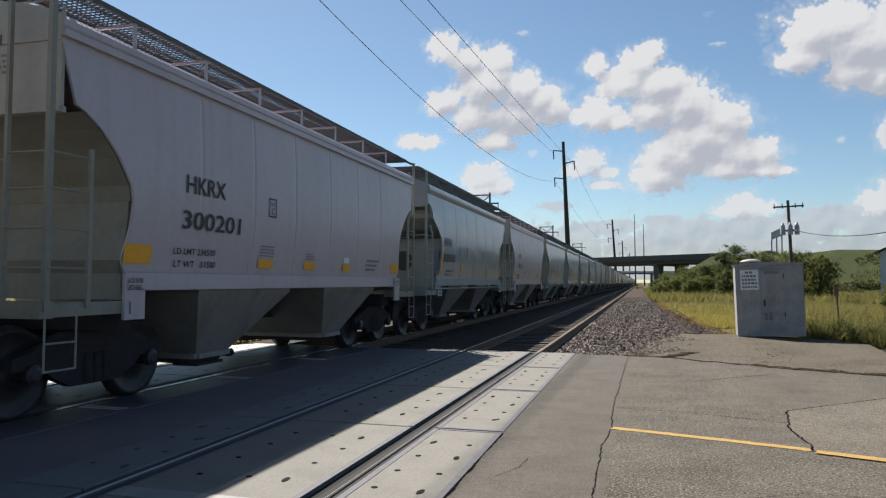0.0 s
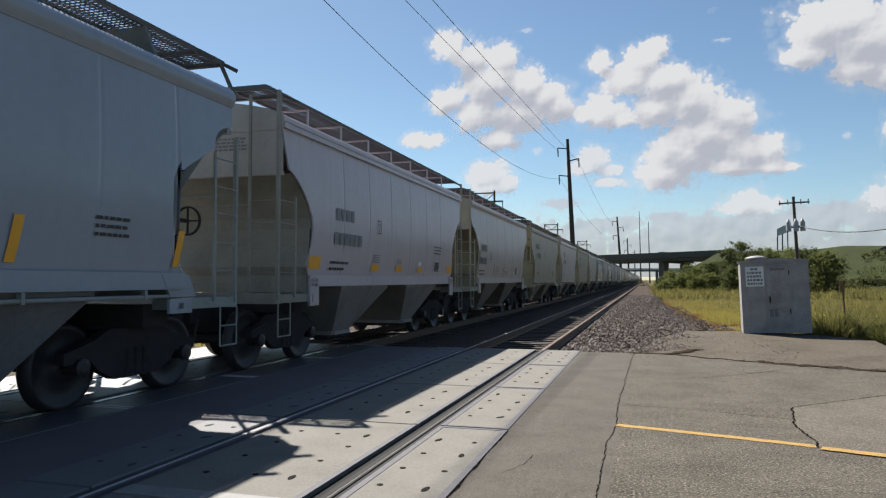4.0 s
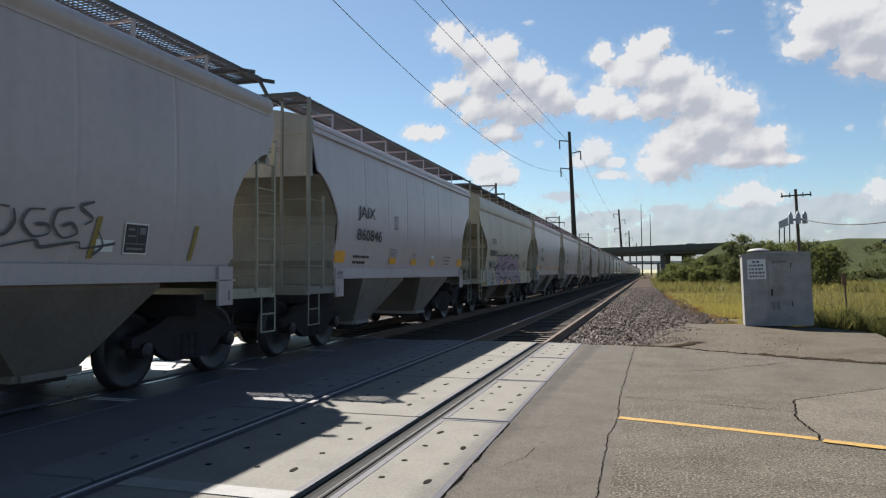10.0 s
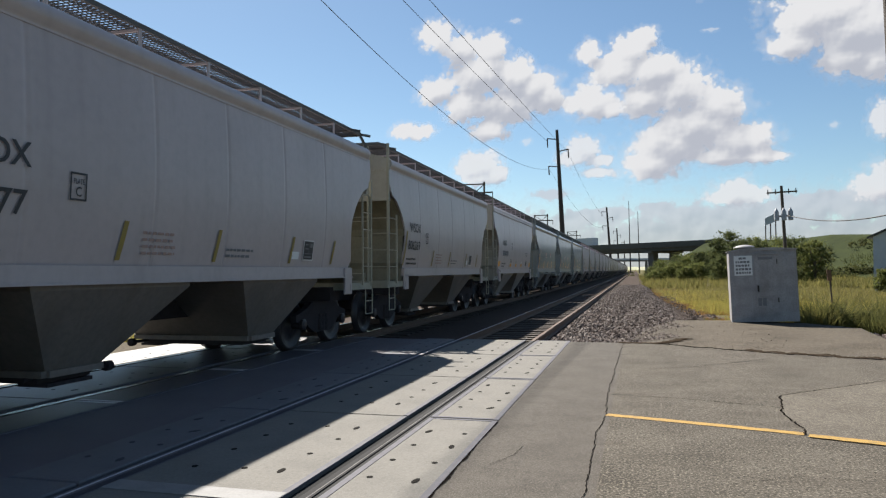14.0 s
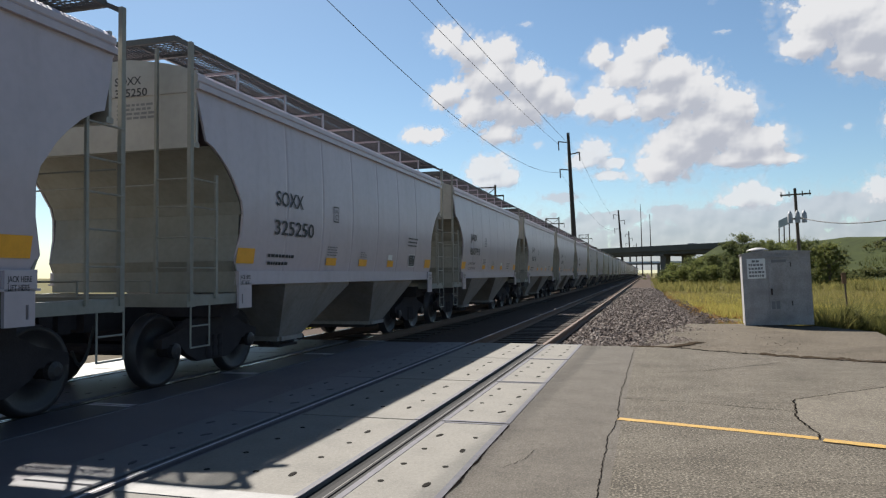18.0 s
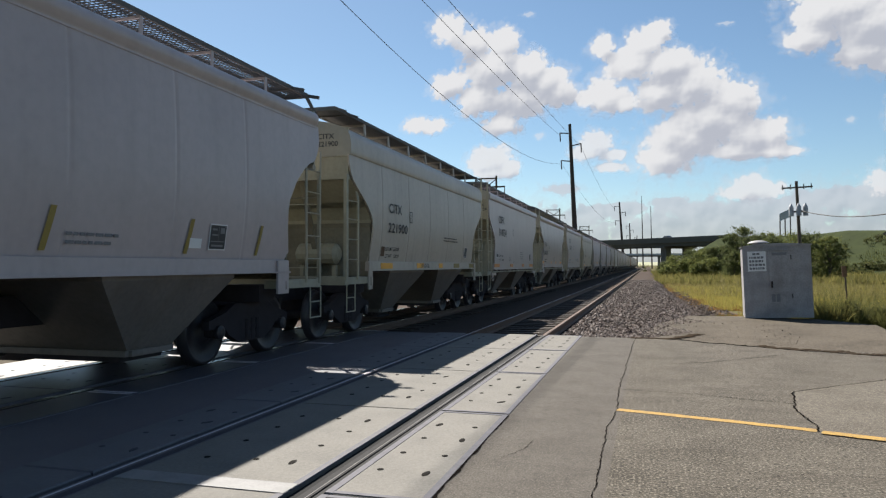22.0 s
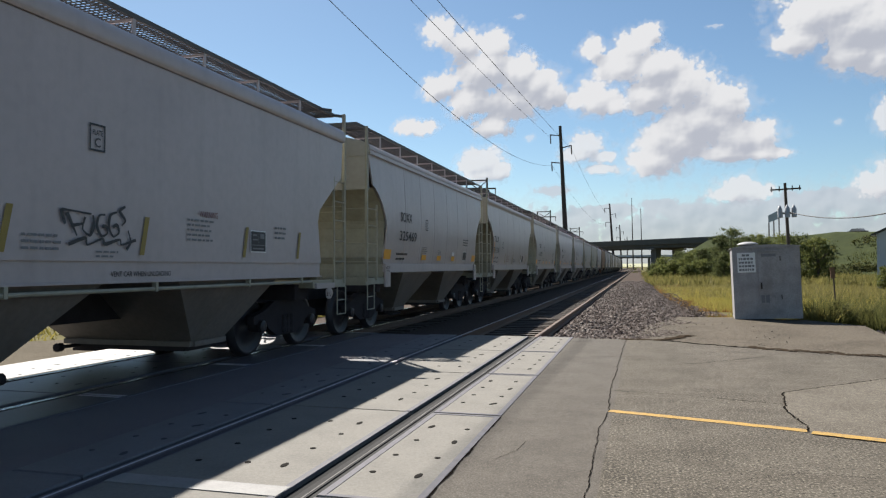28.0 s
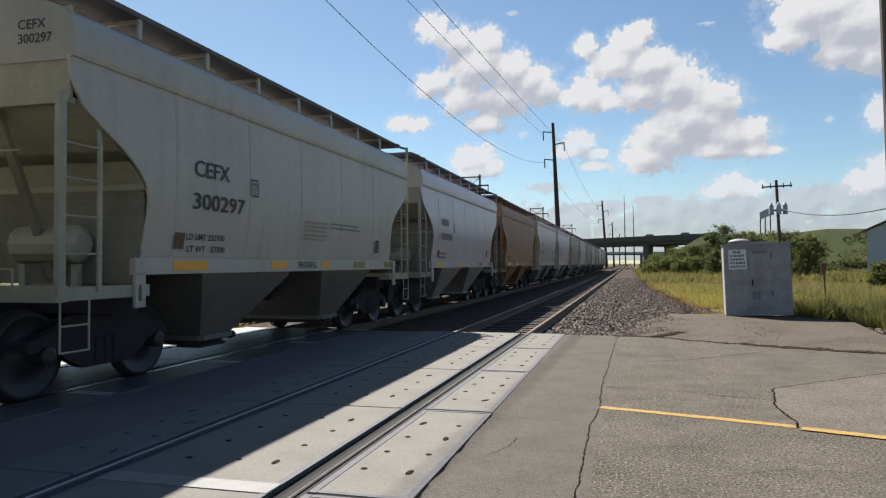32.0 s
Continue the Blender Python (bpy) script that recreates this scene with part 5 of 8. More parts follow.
def build_car(kind, paint, near=True):
    shape = {"A": "curved-side", "B": "flat-side", "C": "ribbed flat-side", "D": "round-shouldered", "E": "smooth curved-side"}[kind]
    car = tagged(new("hopper_car"), f"{PAINT_WORD[paint]} {shape} covered hopper car rolling on its trucks", "freight car", "cars of the freight train")
    for s in (0, 1):
        part("side_sheet", P("side_sheet", kind, paint, side_fill(kind), smooth=(kind in "ACDE")), car, rz=math.pi * s)
        part("side_sill", P("side_sill", kind == "B", paint, sill_fill(kind)), car, rz=math.pi * s)
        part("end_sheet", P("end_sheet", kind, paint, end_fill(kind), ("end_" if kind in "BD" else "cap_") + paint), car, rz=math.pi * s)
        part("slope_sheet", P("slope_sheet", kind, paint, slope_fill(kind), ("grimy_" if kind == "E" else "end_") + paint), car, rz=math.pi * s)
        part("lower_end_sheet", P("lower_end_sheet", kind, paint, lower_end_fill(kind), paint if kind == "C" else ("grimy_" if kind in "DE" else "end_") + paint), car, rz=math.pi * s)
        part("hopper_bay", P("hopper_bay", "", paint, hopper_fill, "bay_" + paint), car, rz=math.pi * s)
        part("running_board", P("running_board", kind, "", deck_fill(kind), "grate"), car, rz=math.pi * s)
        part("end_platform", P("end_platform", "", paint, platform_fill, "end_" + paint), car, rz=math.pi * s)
        for m in (0, 1):
            if kind in "CE" and s == 1 and m == 1:
                part("corner_post", shared(("shortpost", paint), "corner_post", M["end_" + paint], lambda bm: bar(bm, (-1.555, -L / 2, 1.1), (-1.555, -L / 2, 3.3), 0.05, 0.05)), car, rz=math.pi)
                part("deck_rail", shared(("deckrail", kind), "deck_rail", M["grate"], lambda bm: (bar(bm, (-DECK_X, 0.5 - L / 2, DECK_H[kind]), (-DECK_X - 0.02, 0.1 - L / 2, DECK_H[kind] - 0.03), 0.05), bar(bm, (-DECK_X - 0.02, 0.1 - L / 2, DECK_H[kind] - 0.02), (-1.52, 0.0 - L / 2, 3.86), 0.05))), car, rz=math.pi)
                continue
            if kind == "D" and s == 0:
                part("corner_post", shared(("lowpost", m, paint), "corner_post", M["end_" + paint], lambda bm: bar(bm, ((1.555, -1.555)[m], -L / 2, 1.1), ((1.555, -1.555)[m], -L / 2, 3.06), 0.09, 0.06)), car)
                continue
            me = P("corner_post", "", paint, post_fill, "end_" + paint) if m == 0 else shared(("mpost", paint), "corner_post", M["end_" + paint], lambda bm: bar(bm, (-1.555, -L / 2, 1.1), (-1.555, -L / 2, 4.24), 0.06, 0.05))
            part("corner_post", me, car, rz=math.pi * s)
        if near:
            add_truck(car, (-1 if s == 0 else 1) * (L / 2 - 1.25))
        else:
            part("truck", P("far_truck", "", "", far_truck_fill, "under"), car, (0, (-1 if s == 0 else 1) * (L / 2 - 1.25), 0), "grimy black two-axle truck")
    roof = P("roof", kind, paint, roof_fill(kind), smooth=True)
    if len(roof.materials) == 1:
        roof.materials.append(M["cap_" + paint])
        for f in roof.polygons:
            f.material_index = int(abs(f.normal.y) > 0.9)
    part("roof", roof, car)
    part("centre_sill", P("centre_sill", "", "", under_fill, "under"), car)
    if not near:
        return car
    for s in (0, 1):
        r = math.pi * s
        part("outlet_gate", P("outlet_gate", "", "", gate_fill, "under"), car, rz=r)
        tagged(part("end_running_board", P("end_running_board", kind, "", end_deck_fill(kind), "grate"), car, rz=r), kind="stuff")
        part("coupler", P("coupler", "", "", coupler_fill, "under"), car, rz=r)
        part("air_hose", P("air_hose", "", "", hose_fill, "wire"), car, rz=r)
        part("jacking_pad", P("jacking_pad", kind, paint, jack_fill(kind)), car, rz=r)
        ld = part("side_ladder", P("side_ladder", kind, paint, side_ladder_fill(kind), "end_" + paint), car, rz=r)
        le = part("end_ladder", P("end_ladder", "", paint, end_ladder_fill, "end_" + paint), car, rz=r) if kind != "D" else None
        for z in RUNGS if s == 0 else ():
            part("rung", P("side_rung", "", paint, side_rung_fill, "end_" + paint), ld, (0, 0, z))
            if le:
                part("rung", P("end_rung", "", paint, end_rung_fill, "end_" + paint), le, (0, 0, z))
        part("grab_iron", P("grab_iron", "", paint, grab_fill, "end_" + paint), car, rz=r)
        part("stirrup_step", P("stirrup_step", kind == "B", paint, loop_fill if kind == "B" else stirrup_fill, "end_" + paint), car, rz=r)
    # the far corner of the near side carries a ladder and step too
    def far_stile_fill(bm):
        bar(bm, (1.58, 0.5 - L / 2, 1.12), (1.57, 0.5 - L / 2, 3.02), 0.035, 0.03)

    mir = lambda f: (lambda bm: (f(bm), bmesh.ops.scale(bm, vec=(1, -1, 1), verts=bm.verts)))
    ld = part("side_ladder", P("m_side_ladder", "", paint, mir(far_stile_fill), "end_" + paint), car)
    for z in RUNGS + (2.94,):
        part("rung", P("m_side_rung", "", paint, mir(side_rung_fill), "end_" + paint), ld, (0, 0, z))
    part("stirrup_step", P("m_stirrup_step", "", paint, mir(stirrup_fill), "end_" + paint), car)
    part("jacking_pad", P("m_jacking_pad", kind, paint, mir(jack_fill(kind))), car, (0, -0.12 if kind in "AE" else 0.0, 0))
    if kind in "BC":
        part("train_pipe", P("train_pipe", kind, paint, pipe_fill(kind), "end_" + paint), car, label="long pipe clamped under the side sill")
    if kind == "C":
        bh = part("end_bulkhead", P("end_bulkhead", kind, paint, end_bulkhead_fill, "end_" + paint), car)
        # a cup closes the hole; its dark colour paints the inner shade
        part("access_opening", shared("opening", "access_opening", M["opening_shade"], lambda bm: lathe(bm, [(0.265, 0.0), (0.265, 0.06), (0.02, 0.065)], 24, lambda a, b, w: (0.62 + a, 0.975 - L / 2 + w, 1.95 + b))), bh, label="round access opening with shade painted on its backing")
    elif kind == "D":
        for x in (-0.62, 0.55):
            part("end_brace", P("end_brace", "", paint, brace_fill, "grimy_" + paint), car, (x, 0, 0))
        part("air_reservoir", P("air_reservoir", "", paint, tank_fill, "end_" + paint), car)
    if kind == "C":
        part("brake_wheel", P("brake_wheel", "", "", brake_wheel_fill, "under"), car, rz=math.pi)
    n = 7 if kind == "C" else 8
    for i in range(1, n):
        part("board_support", P("board_support", kind, paint, support_fill(kind), "grimy_" + paint if kind == "C" else paint), car, (0, -L / 2 + L * i / n, 0))
    return car


# the cars in order of passing: shape, paint, mark, number, extra
CARS = [
    ("A", "grey", "", "", ""),
    ("A", "grey", "HKRX", "300201", "LD LMT 234500|LT WT   51500"), ("C", "blue", "HKRX", "300693", ""), ("A", "grey", "HKRX", "300110", ""),
    ("C", "blue", "HKRX", "300841", ""), ("C", "blue", "HKRX", "300788", ""), ("C", "blue", "HKRX", "300781", ""),
    ("C", "blue", "HKRX", "300768", ""), ("A", "grey", "", "", ""), ("E", "white", "", "", ""),
    ("B", "beige", "MBKX", "102408", "slash LD LMT 233400|LT WT   52600"), ("B", "white", "CBFX", "314683", "strip LD LMT 232200|LT WT   53800"), ("B", "beige", "CBFX", "305113", "slash"),
    ("D", "cream", "CEFX", "312910", ""), ("C", "blue", "HKRX", "300650", ""), ("A", "white", "CBFX", "316629", ""),
    ("C", "blue", "HKRX", "300887", ""), ("E", "white", "SOXX", "329512", "tag1"), ("A", "grey", "JAIX", "860846", ""),
    ("D", "cream", "CEFX", "85851", "purple"), ("A", "grey", "HKRX", "300228", ""), ("A", "grey", "HKRX", "300375", ""),
    ("B", "white", "CBFX", "314769", "strip tag2"), ("D", "stain", "FLOX", "983254", "two_tone"), ("E", "white", "WSOX", "806377", ""),
    ("E", "white", "WSOX", "806269", ""), ("A", "grey", "", "", ""), ("C", "blue", "", "", ""),
    ("C", "blue", "", "", ""), ("C", "blue", "HKRX", "300735", "LD LMT 234700|LT WT   51300"), ("A", "grey", "HKRX", "300131", ""),
    ("A", "grey", "SOXX", "325250", ""), ("A", "grey", "JAIX", "860793", "LD LMT 234300|LT WT   51700"), ("A", "grey", "JAIX", "860798", ""),
    ("A", "grey", "JAIX", "860810", "LD LMT 234300|LT WT   51700"), ("A", "grey", "JAIX", "860807", "LD LMT 234400|LT WT   51600"), ("B", "white", "CBFX", "305195", "slash LD LMT 233600|LT WT   52400"),
    ("E", "white", "MBKX", "101466", "LD LMT 232600|LT WT   53400"), ("D", "cream", "CITX", "221900", "LD LMT 233000|LT WT   53000"), ("B", "white", "CBFX", "314734", "strip LD LMT 232400|LT WT   53600"),
    ("C", "white", "FURX", "808398", ""), ("B", "white", "CBFX", "305148", "slash LD LMT 233600|LT WT   52400"), ("D", "cream", "CITX", "221272", ""),
    ("A", "grey", "SOXX", "325307", "LD LMT 234800|LT WT   51200"), ("A", "grey", "", "", ""), ("A", "grey", "", "", ""),
    ("E", "white", "", "", ""), ("B", "white", "MBKX", "102516", "slash plates tag3"), ("A", "white", "SOXX", "325469", ""),
    ("E", "white", "TILX", "331574", "LD LMT 232700|LT WT   53300"), ("A", "white", "CBFX", "316589", "LD LMT 234700|LT WT   51300"), ("A", "grey", "HKRX", "300207", "LD LMT 234600|LT WT   51400"),
    ("A", "grey", "SOXX", "325483", ""), ("E", "white", "WSOX", "806466", ""), ("D", "cream", "CEFX", "300297", "LD LMT 232700|LT WT   53300"),
    ("D", "grey", "", "", ""), ("D", "tan", "", "", ""), ("A", "white", "", "", ""), ("A", "grey", "", "", ""),
]
# foot of mark, foot of number, foot of load lines, dy of each, cap height, width of mark and number
LAYOUT = {
    "A": (1.99, 2.44, 0.215, 0.86, 1.94, 2.01, 0.215, 1.30, 1.84),
    "C": (1.60, 2.39, 0.22, 0.83, 1.53, 1.95, 0.22, 1.30, 1.93),
    "B": (1.72, 2.94, 0.27, 1.10, 1.74, 2.48, 0.27, 1.48, 1.70),
    "D": (2.10, 2.50, 0.20, 0.82, 2.08, 2.09, 0.20, 1.24, 2.0),
    "E": (1.42, 2.35, 0.22, 0.92, 1.33, 1.92, 0.22, 0.98, 1.28),
}


def load_lines(car, kind, text, dy):
    if text:
        for i, row in enumerate(text.split("|")):
            side_text(car, kind, row, dy + 0.04 * i, 1.70 - 0.15 * i, 0.075, 0.86 if kind != "C" else 0.78, name="load_lettering")
    else:
        text_bars(car, kind, dy, 1.56, 0.86, 0.22, 2, "black")


def no_hammer(car, kind, dy, z, r):
    """A round white placard with a red ring and stroke."""
    key = ("placard", kind, dy, z, r)
    if key not in CACHE:
        n = 24
        disc = [(0, dy - L / 2 + r * 0.82 * math.cos(2 * math.pi * i / n), z + r * 0.82 * math.sin(2 * math.pi * i / n)) for i in range(n)]
        CACHE[key] = on_side(quads("placard", disc, [tuple(range(n))], M["decal"]), kind, 0.0135)
        rim = [(0, dy - L / 2 + q * math.cos(2 * math.pi * i / n), z + q * math.sin(2 * math.pi * i / n)) for q in (r * 0.82, r) for i in range(n)]
        fs = [(i, (i + 1) % n, n + (i + 1) % n, n + i) for i in range(n)]
        k = len(rim)
        c = 0.7 * r
        rim += [(0, dy - L / 2 + a, z + b) for a, b in ((-c - 0.015, c - 0.03), (-c + 0.02, c + 0.01), (c + 0.015, -c + 0.03), (c - 0.02, -c - 0.01))]
        fs.append((k, k + 1, k + 2, k + 3))
        CACHE[key, 1] = on_side(quads("placard_ring", rim, fs, M["crimson"]), kind, 0.0155)
        CACHE[key, 2] = on_side(quads("placard_tool", [(0, dy - L / 2 + a, z + b) for a, b in ((-0.075, -0.085), (-0.055, -0.1), (0.035, 0.03), (0.065, 0.0), (0.095, 0.035), (0.02, 0.095), (-0.005, 0.065), (0.015, 0.045))], [tuple(range(8))], M["black"]), kind, 0.0148)
    p = part("placard", CACHE[key], car, label="round white no-hammering placard with red ring")
    part("placard_ring", CACHE[key, 1], p)
    part("placard_tool", CACHE[key, 2], p)


def sill_strip(car, y, w, mat):
    me = shared(("sillstrip", y, w, mat), "reflector", M[mat], lambda bm: box(bm, 1.5605, 1.566, y - L / 2, y + w - L / 2, 1.32, 1.44))
    part("reflector", me, car)


def slashes(car, kind, y1, mat, first=""):
    side_mark(car, kind, y1, 1.54, 0.09, 0.82, first or mat, "reflector", 0.17)
    for y in (3.5, 5.3, 7.4, 9.0):
        side_mark(car, kind, y, 1.53, 0.075, 0.42, mat, "reflector", 0.09)


def skirt_fill(bm):
    box(bm, 1.535, 1.57, 0.35 - L / 2, L - 0.35 - L / 2, 0.94, 1.465)


def skirted(y, z, lift):
    return (1.571 + lift if z < 1.47 else side_x(z, "D") + 0.013 + lift, y - L / 2, z)


def spray(car, pts, width, mat):
    """One sprayed stroke: a smooth band through a few points, pointed at its ends."""
    line = smooth_line(pts, 8)
    vs, fs = [], []
    for i, q in enumerate(line):
        d = line[min(i + 1, len(line) - 1)] - line[max(i - 1, 0)]
        d = Vector((-d.y, d.x)).normalized() * width / 2 * (0.35 + 0.65 * math.sin(math.pi * (0.1 + 0.8 * i / len(line))))
        vs += [skirted(*(q - d), 0.004), skirted(*(q + d), 0.004)]
        if i:
            k = 2 * i
            fs.append((k - 2, k - 1, k + 1, k))
    part("graffiti", quads("graffiti_stroke", vs, fs, M[mat]), car)


def purple_piece(car):
    """A large sprayed piece over the side and the skirt: mottled fill and bold outlines."""
    rim = [(3.2, 0.96), (2.7, 1.33), (2.95, 1.6), (3.0, 1.99), (3.7, 2.03), (4.4, 2.01), (5.1, 2.05), (5.35, 1.95), (5.76, 2.13), (6.4, 1.9), (6.9, 2.03), (7.4, 2.07), (7.25, 1.8), (7.5, 1.5), (7.96, 0.96)]

    def inside(y, z):
        hit = False
        for (ya, za), (yb, zb) in zip(rim, rim[1:] + rim[:1]):
            if (za > z) != (zb > z) and y < (yb - ya) * (z - za) / (zb - za) + ya:
                hit = not hit
        return hit

    st = 0.035
    both = {"purple": ([], []), "lilac": ([], [])}
    for i in range(160):
        for j in range(36):
            y, z = 2.6 + i * st, 0.95 + j * st
            if inside(y + st / 2, z + st / 2) and not z < 1.475 < z + st:
                vs, fs = both["purple" if noise.noise((y * 1.1, z * 1.6, 3.0)) > 0.0 else "lilac"]
                k = len(vs)
                vs += [skirted(a, b, 0.001) for a, b in ((y, z), (y + st, z), (y + st, z + st), (y, z + st))]
                fs.append((k, k + 1, k + 2, k + 3))
    for mat, (vs, fs) in both.items():
        part("graffiti", quads("graffiti_fill", vs, fs, M[mat]), car, label="mottled purple sprayed lettering fill")
    spray(car, [(2.89, 1.99), (3.57, 2.03), (3.64, 1.93), (3.85, 1.76)], 0.075, "black")
    spray(car, [(3.64, 1.93), (3.92, 2.02), (4.33, 2.04), (4.63, 2.08), (5.0, 2.04), (4.95, 1.9)], 0.075, "black")
    spray(car, [(4.32, 2.06), (4.5, 1.91), (4.17, 1.65)], 0.075, "black")
    spray(car, [(4.95, 1.9), (5.65, 2.12), (6.18, 1.95), (6.64, 2.1), (7.3, 2.08), (7.04, 1.86), (7.28, 1.56), (7.86, 0.96)], 0.075, "black")
    spray(car, [(2.76, 1.6), (3.47, 1.71), (2.89, 1.56), (2.59, 1.33), (3.07, 0.94)], 0.075, "black")
    spray(car, [(2.89, 1.56), (2.87, 1.36), (3.15, 1.36), (3.52, 1.07)], 0.075, "black")
    spray(car, [(3.5, 1.63), (3.33, 1.42), (3.59, 1.25), (4.09, 1.16), (4.79, 1.27), (4.57, 1.56)], 0.075, "black")
    spray(car, [(4.46, 1.82), (4.05, 1.42), (3.99, 1.63), (3.75, 1.62)], 0.075, "black")
    spray(car, [(5.05, 1.8), (4.64, 1.76), (4.44, 1.55), (4.38, 1.32), (4.58, 1.21)], 0.075, "black")
    spray(car, [(4.98, 1.57), (6.04, 1.72), (6.82, 1.52), (5.95, 1.44), (6.2, 1.02)], 0.075, "black")
    spray(car, [(5.18, 1.31), (5.33, 1.53), (5.85, 1.64)], 0.075, "black")
    spray(car, [(4.0, 0.95), (4.8, 1.23)], 0.075, "black")
    spray(car, [(4.73, 0.94), (5.42, 1.19), (5.96, 0.95)], 0.075, "black")
    spray(car, [(6.3, 0.94), (6.55, 1.25), (7.22, 1.21), (7.73, 0.97)], 0.075, "black")


def dress(car, kind, mark, number, extra):
    """Marks of one car, where that kind of car carries them."""
    md, mz, mh, mw, nd, nz, nh, nw, ld = LAYOUT[kind]
    if extra == "purple":
        md, mz, nd, nz, ld = 1.93, 2.39, 1.72, 1.98, 1.95
    if mark == "TILX":
        md, nd, ld = md - 0.3, nd - 0.22, ld - 0.12
    load = extra[extra.index("LD"):] if "LD LMT" in extra else ""
    if "plates" in extra:
        side_mark(car, kind, md + 0.0, mz - 0.06, mw + 0.1, mh + 0.1, "decal", "number_plate")
        side_mark(car, kind, nd - 0.05, nz - 0.07, nw + 0.1, nh + 0.12, "decal", "number_plate")
    if mark:
        side_text(car, kind, mark, md, mz, mh, mw)
    else:
        for i in range(4):
            side_mark(car, kind, md + mw * i / 4, mz, mw * 0.17, mh, "faint", "mark_bar")
        for i in range(6):
            side_mark(car, kind, nd + nw * i / 6, nz, nw * 0.12, nh, "faint", "mark_bar")
    if number:
        side_text(car, kind, number, nd, nz, nh, nw)
        k = len(number) / 6
        ex = {"A": 0.38, "C": 0.5}.get(kind, 0.6)
        ex, ez, eh, ew = {"D": (0.93, 3.74, 0.095, 0.34), "B": (1.06, 3.43, 0.1, 0.36), "C": (0.62, 3.77, 0.09, 0.36)}.get(kind, (0.36, 3.82, 0.1, 0.4))
        end_text(car, kind, mark, ex, ez, eh, ew)
        end_text(car, kind, number, ex, ez - eh * 1.5, eh, ew * 1.22 * k)
    if kind == "B" and number:
        if "endblock" not in CACHE:
            rng = random.Random(14)
            vs, fs = [], []
            for r in range(6):
                x, stop = 0.3 + 0.2 * (r == 0), 0.86 - 0.2 * (r == 0) - rng.uniform(0, 0.08)
                while x < stop:
                    w = rng.uniform(0.04, 0.1)
                    i = len(vs)
                    z = 3.62 - 0.085 * r
                    vs += [(x + a, 0.124 - L / 2, z + b) for a, b in ((0, 0), (w, 0), (w, 0.042), (0, 0.042))]
                    fs.append((i, i + 1, i + 2, i + 3))
                    x += w + 0.022
            CACHE["endblock"] = quads("small_print", vs, fs, M["stencil"])
        tagged(part("small_print", CACHE["endblock"], car), kind="stuff")
    if kind in "AE":
        key = "endprint"
        if key not in CACHE:
            vs, fs = [], []
            rng = random.Random(4)
            for r in range(4):
                x = 0.38
                while x < 0.92 - 0.05 * (r % 2):
                    w = rng.uniform(0.04, 0.1)
                    i = len(vs)
                    vs += [(x + a, 0.124 - L / 2, 3.55 - 0.055 * r + b) for a, b in ((0, 0), (w, 0), (w, 0.03), (0, 0.03))]
                    fs.append((i, i + 1, i + 2, i + 3))
                    x += w + 0.02
            CACHE[key] = quads("small_print", vs, fs, M["faint"])
        tagged(part("small_print", CACHE[key], car), kind="stuff")
    load_lines(car, kind, load, ld)
    if kind == "A":
        if "padprint" not in CACHE:
            me = letters("JACK HERE\nLIFT HERE", 0.075, "black")
            k = 0.25 / me["w"]
            for v in me.vertices:
                v.co = (1.6025, 1.035 + v.co.x * k - L / 2, 1.36 + v.co.y)
            CACHE["padprint"] = me
        part("pad_lettering", CACHE["padprint"], car)
        part("pad_lettering", CACHE["padprint"], car, (0, 8.555, 0))
        box_sign(car, kind, 3.98, 2.32, 0.22)
        side_mark(car, kind, 1.03, 1.57, 0.44, 0.21, "orange", "reflector")
        for y, w in ((3.8, 0.42), (5.25, 0.4), (6.8, 0.36), (9.42, 0.46)):
            side_mark(car, kind, y, 1.57, w, 0.13 if y < 9 else 0.2, "orange", "reflector")
        text_bars(car, kind, 3.82, 1.74, 0.42, 0.18, 4)
        text_bars(car, kind, 5.3, 1.74, 0.32, 0.12, 3)
        side_mark(car, kind, 6.82, 1.72, 0.24, 0.1, "decal", "sticker")
        if mark in ("JAIX", "HKRX"):
            text_bars(car, kind, 7.95, 1.6, 0.75, 0.27, 3)
        else:
            text_bars(car, kind, 8.05, 2.05, 0.75, 0.24, 3, "black")
            data_plate(car, kind, 8.19, 1.6, 0.4, 0.25)
    elif mark == "FURX":
        box_sign(car, kind, 3.23, 2.15, 0.22)
        for y, w in ((1.25, 0.5), (4.6, 0.4), (6.6, 0.4), (8.75, 0.8)):
            side_mark(car, kind, y, 1.49, w, 0.11, "orange", "reflector")
        for i, row in enumerate(("EX W 10-8  H 14-8", "EW    8-4  H 15-1", "CU FT  3280", "CU M  93")):
            side_text(car, kind, row, 8.85, 2.12 - 0.15 * i, 0.085, (0.66, 0.62, 0.5, 0.36)[i], name="capacity_lettering")
        text_bars(car, kind, 5.6, 1.6, 0.4, 0.3, 4)
        me = shared("redsquare", "sill_badge", M["red"], lambda bm: box(bm, 1.5605, 1.566, 1.6 - L / 2, 1.7 - L / 2, 1.33, 1.43))
        part("sill_badge", me, car)
        part("sill_badge", me, car, (0, 6.95, 0))
    elif kind == "C":
        box_sign(car, kind, 3.23, 2.15, 0.22)
        side_mark(car, kind, 1.27, 1.53, 0.12, 0.8, "orange", "reflector", 0.14)
        for y, s in ((3.6, 0.1), (5.36, 0.08), (7.45, 0.05), (9.72, 0.05)):
            side_mark(car, kind, y, 1.54, 0.11, 0.42, "orange", "reflector", s)
        no_hammer(car, kind, 4.51, 2.29, 0.17)
        no_hammer(car, kind, 6.86, 2.3, 0.15)
        text_bars(car, kind, 5.63, 1.57, 0.33, 0.36, 6)
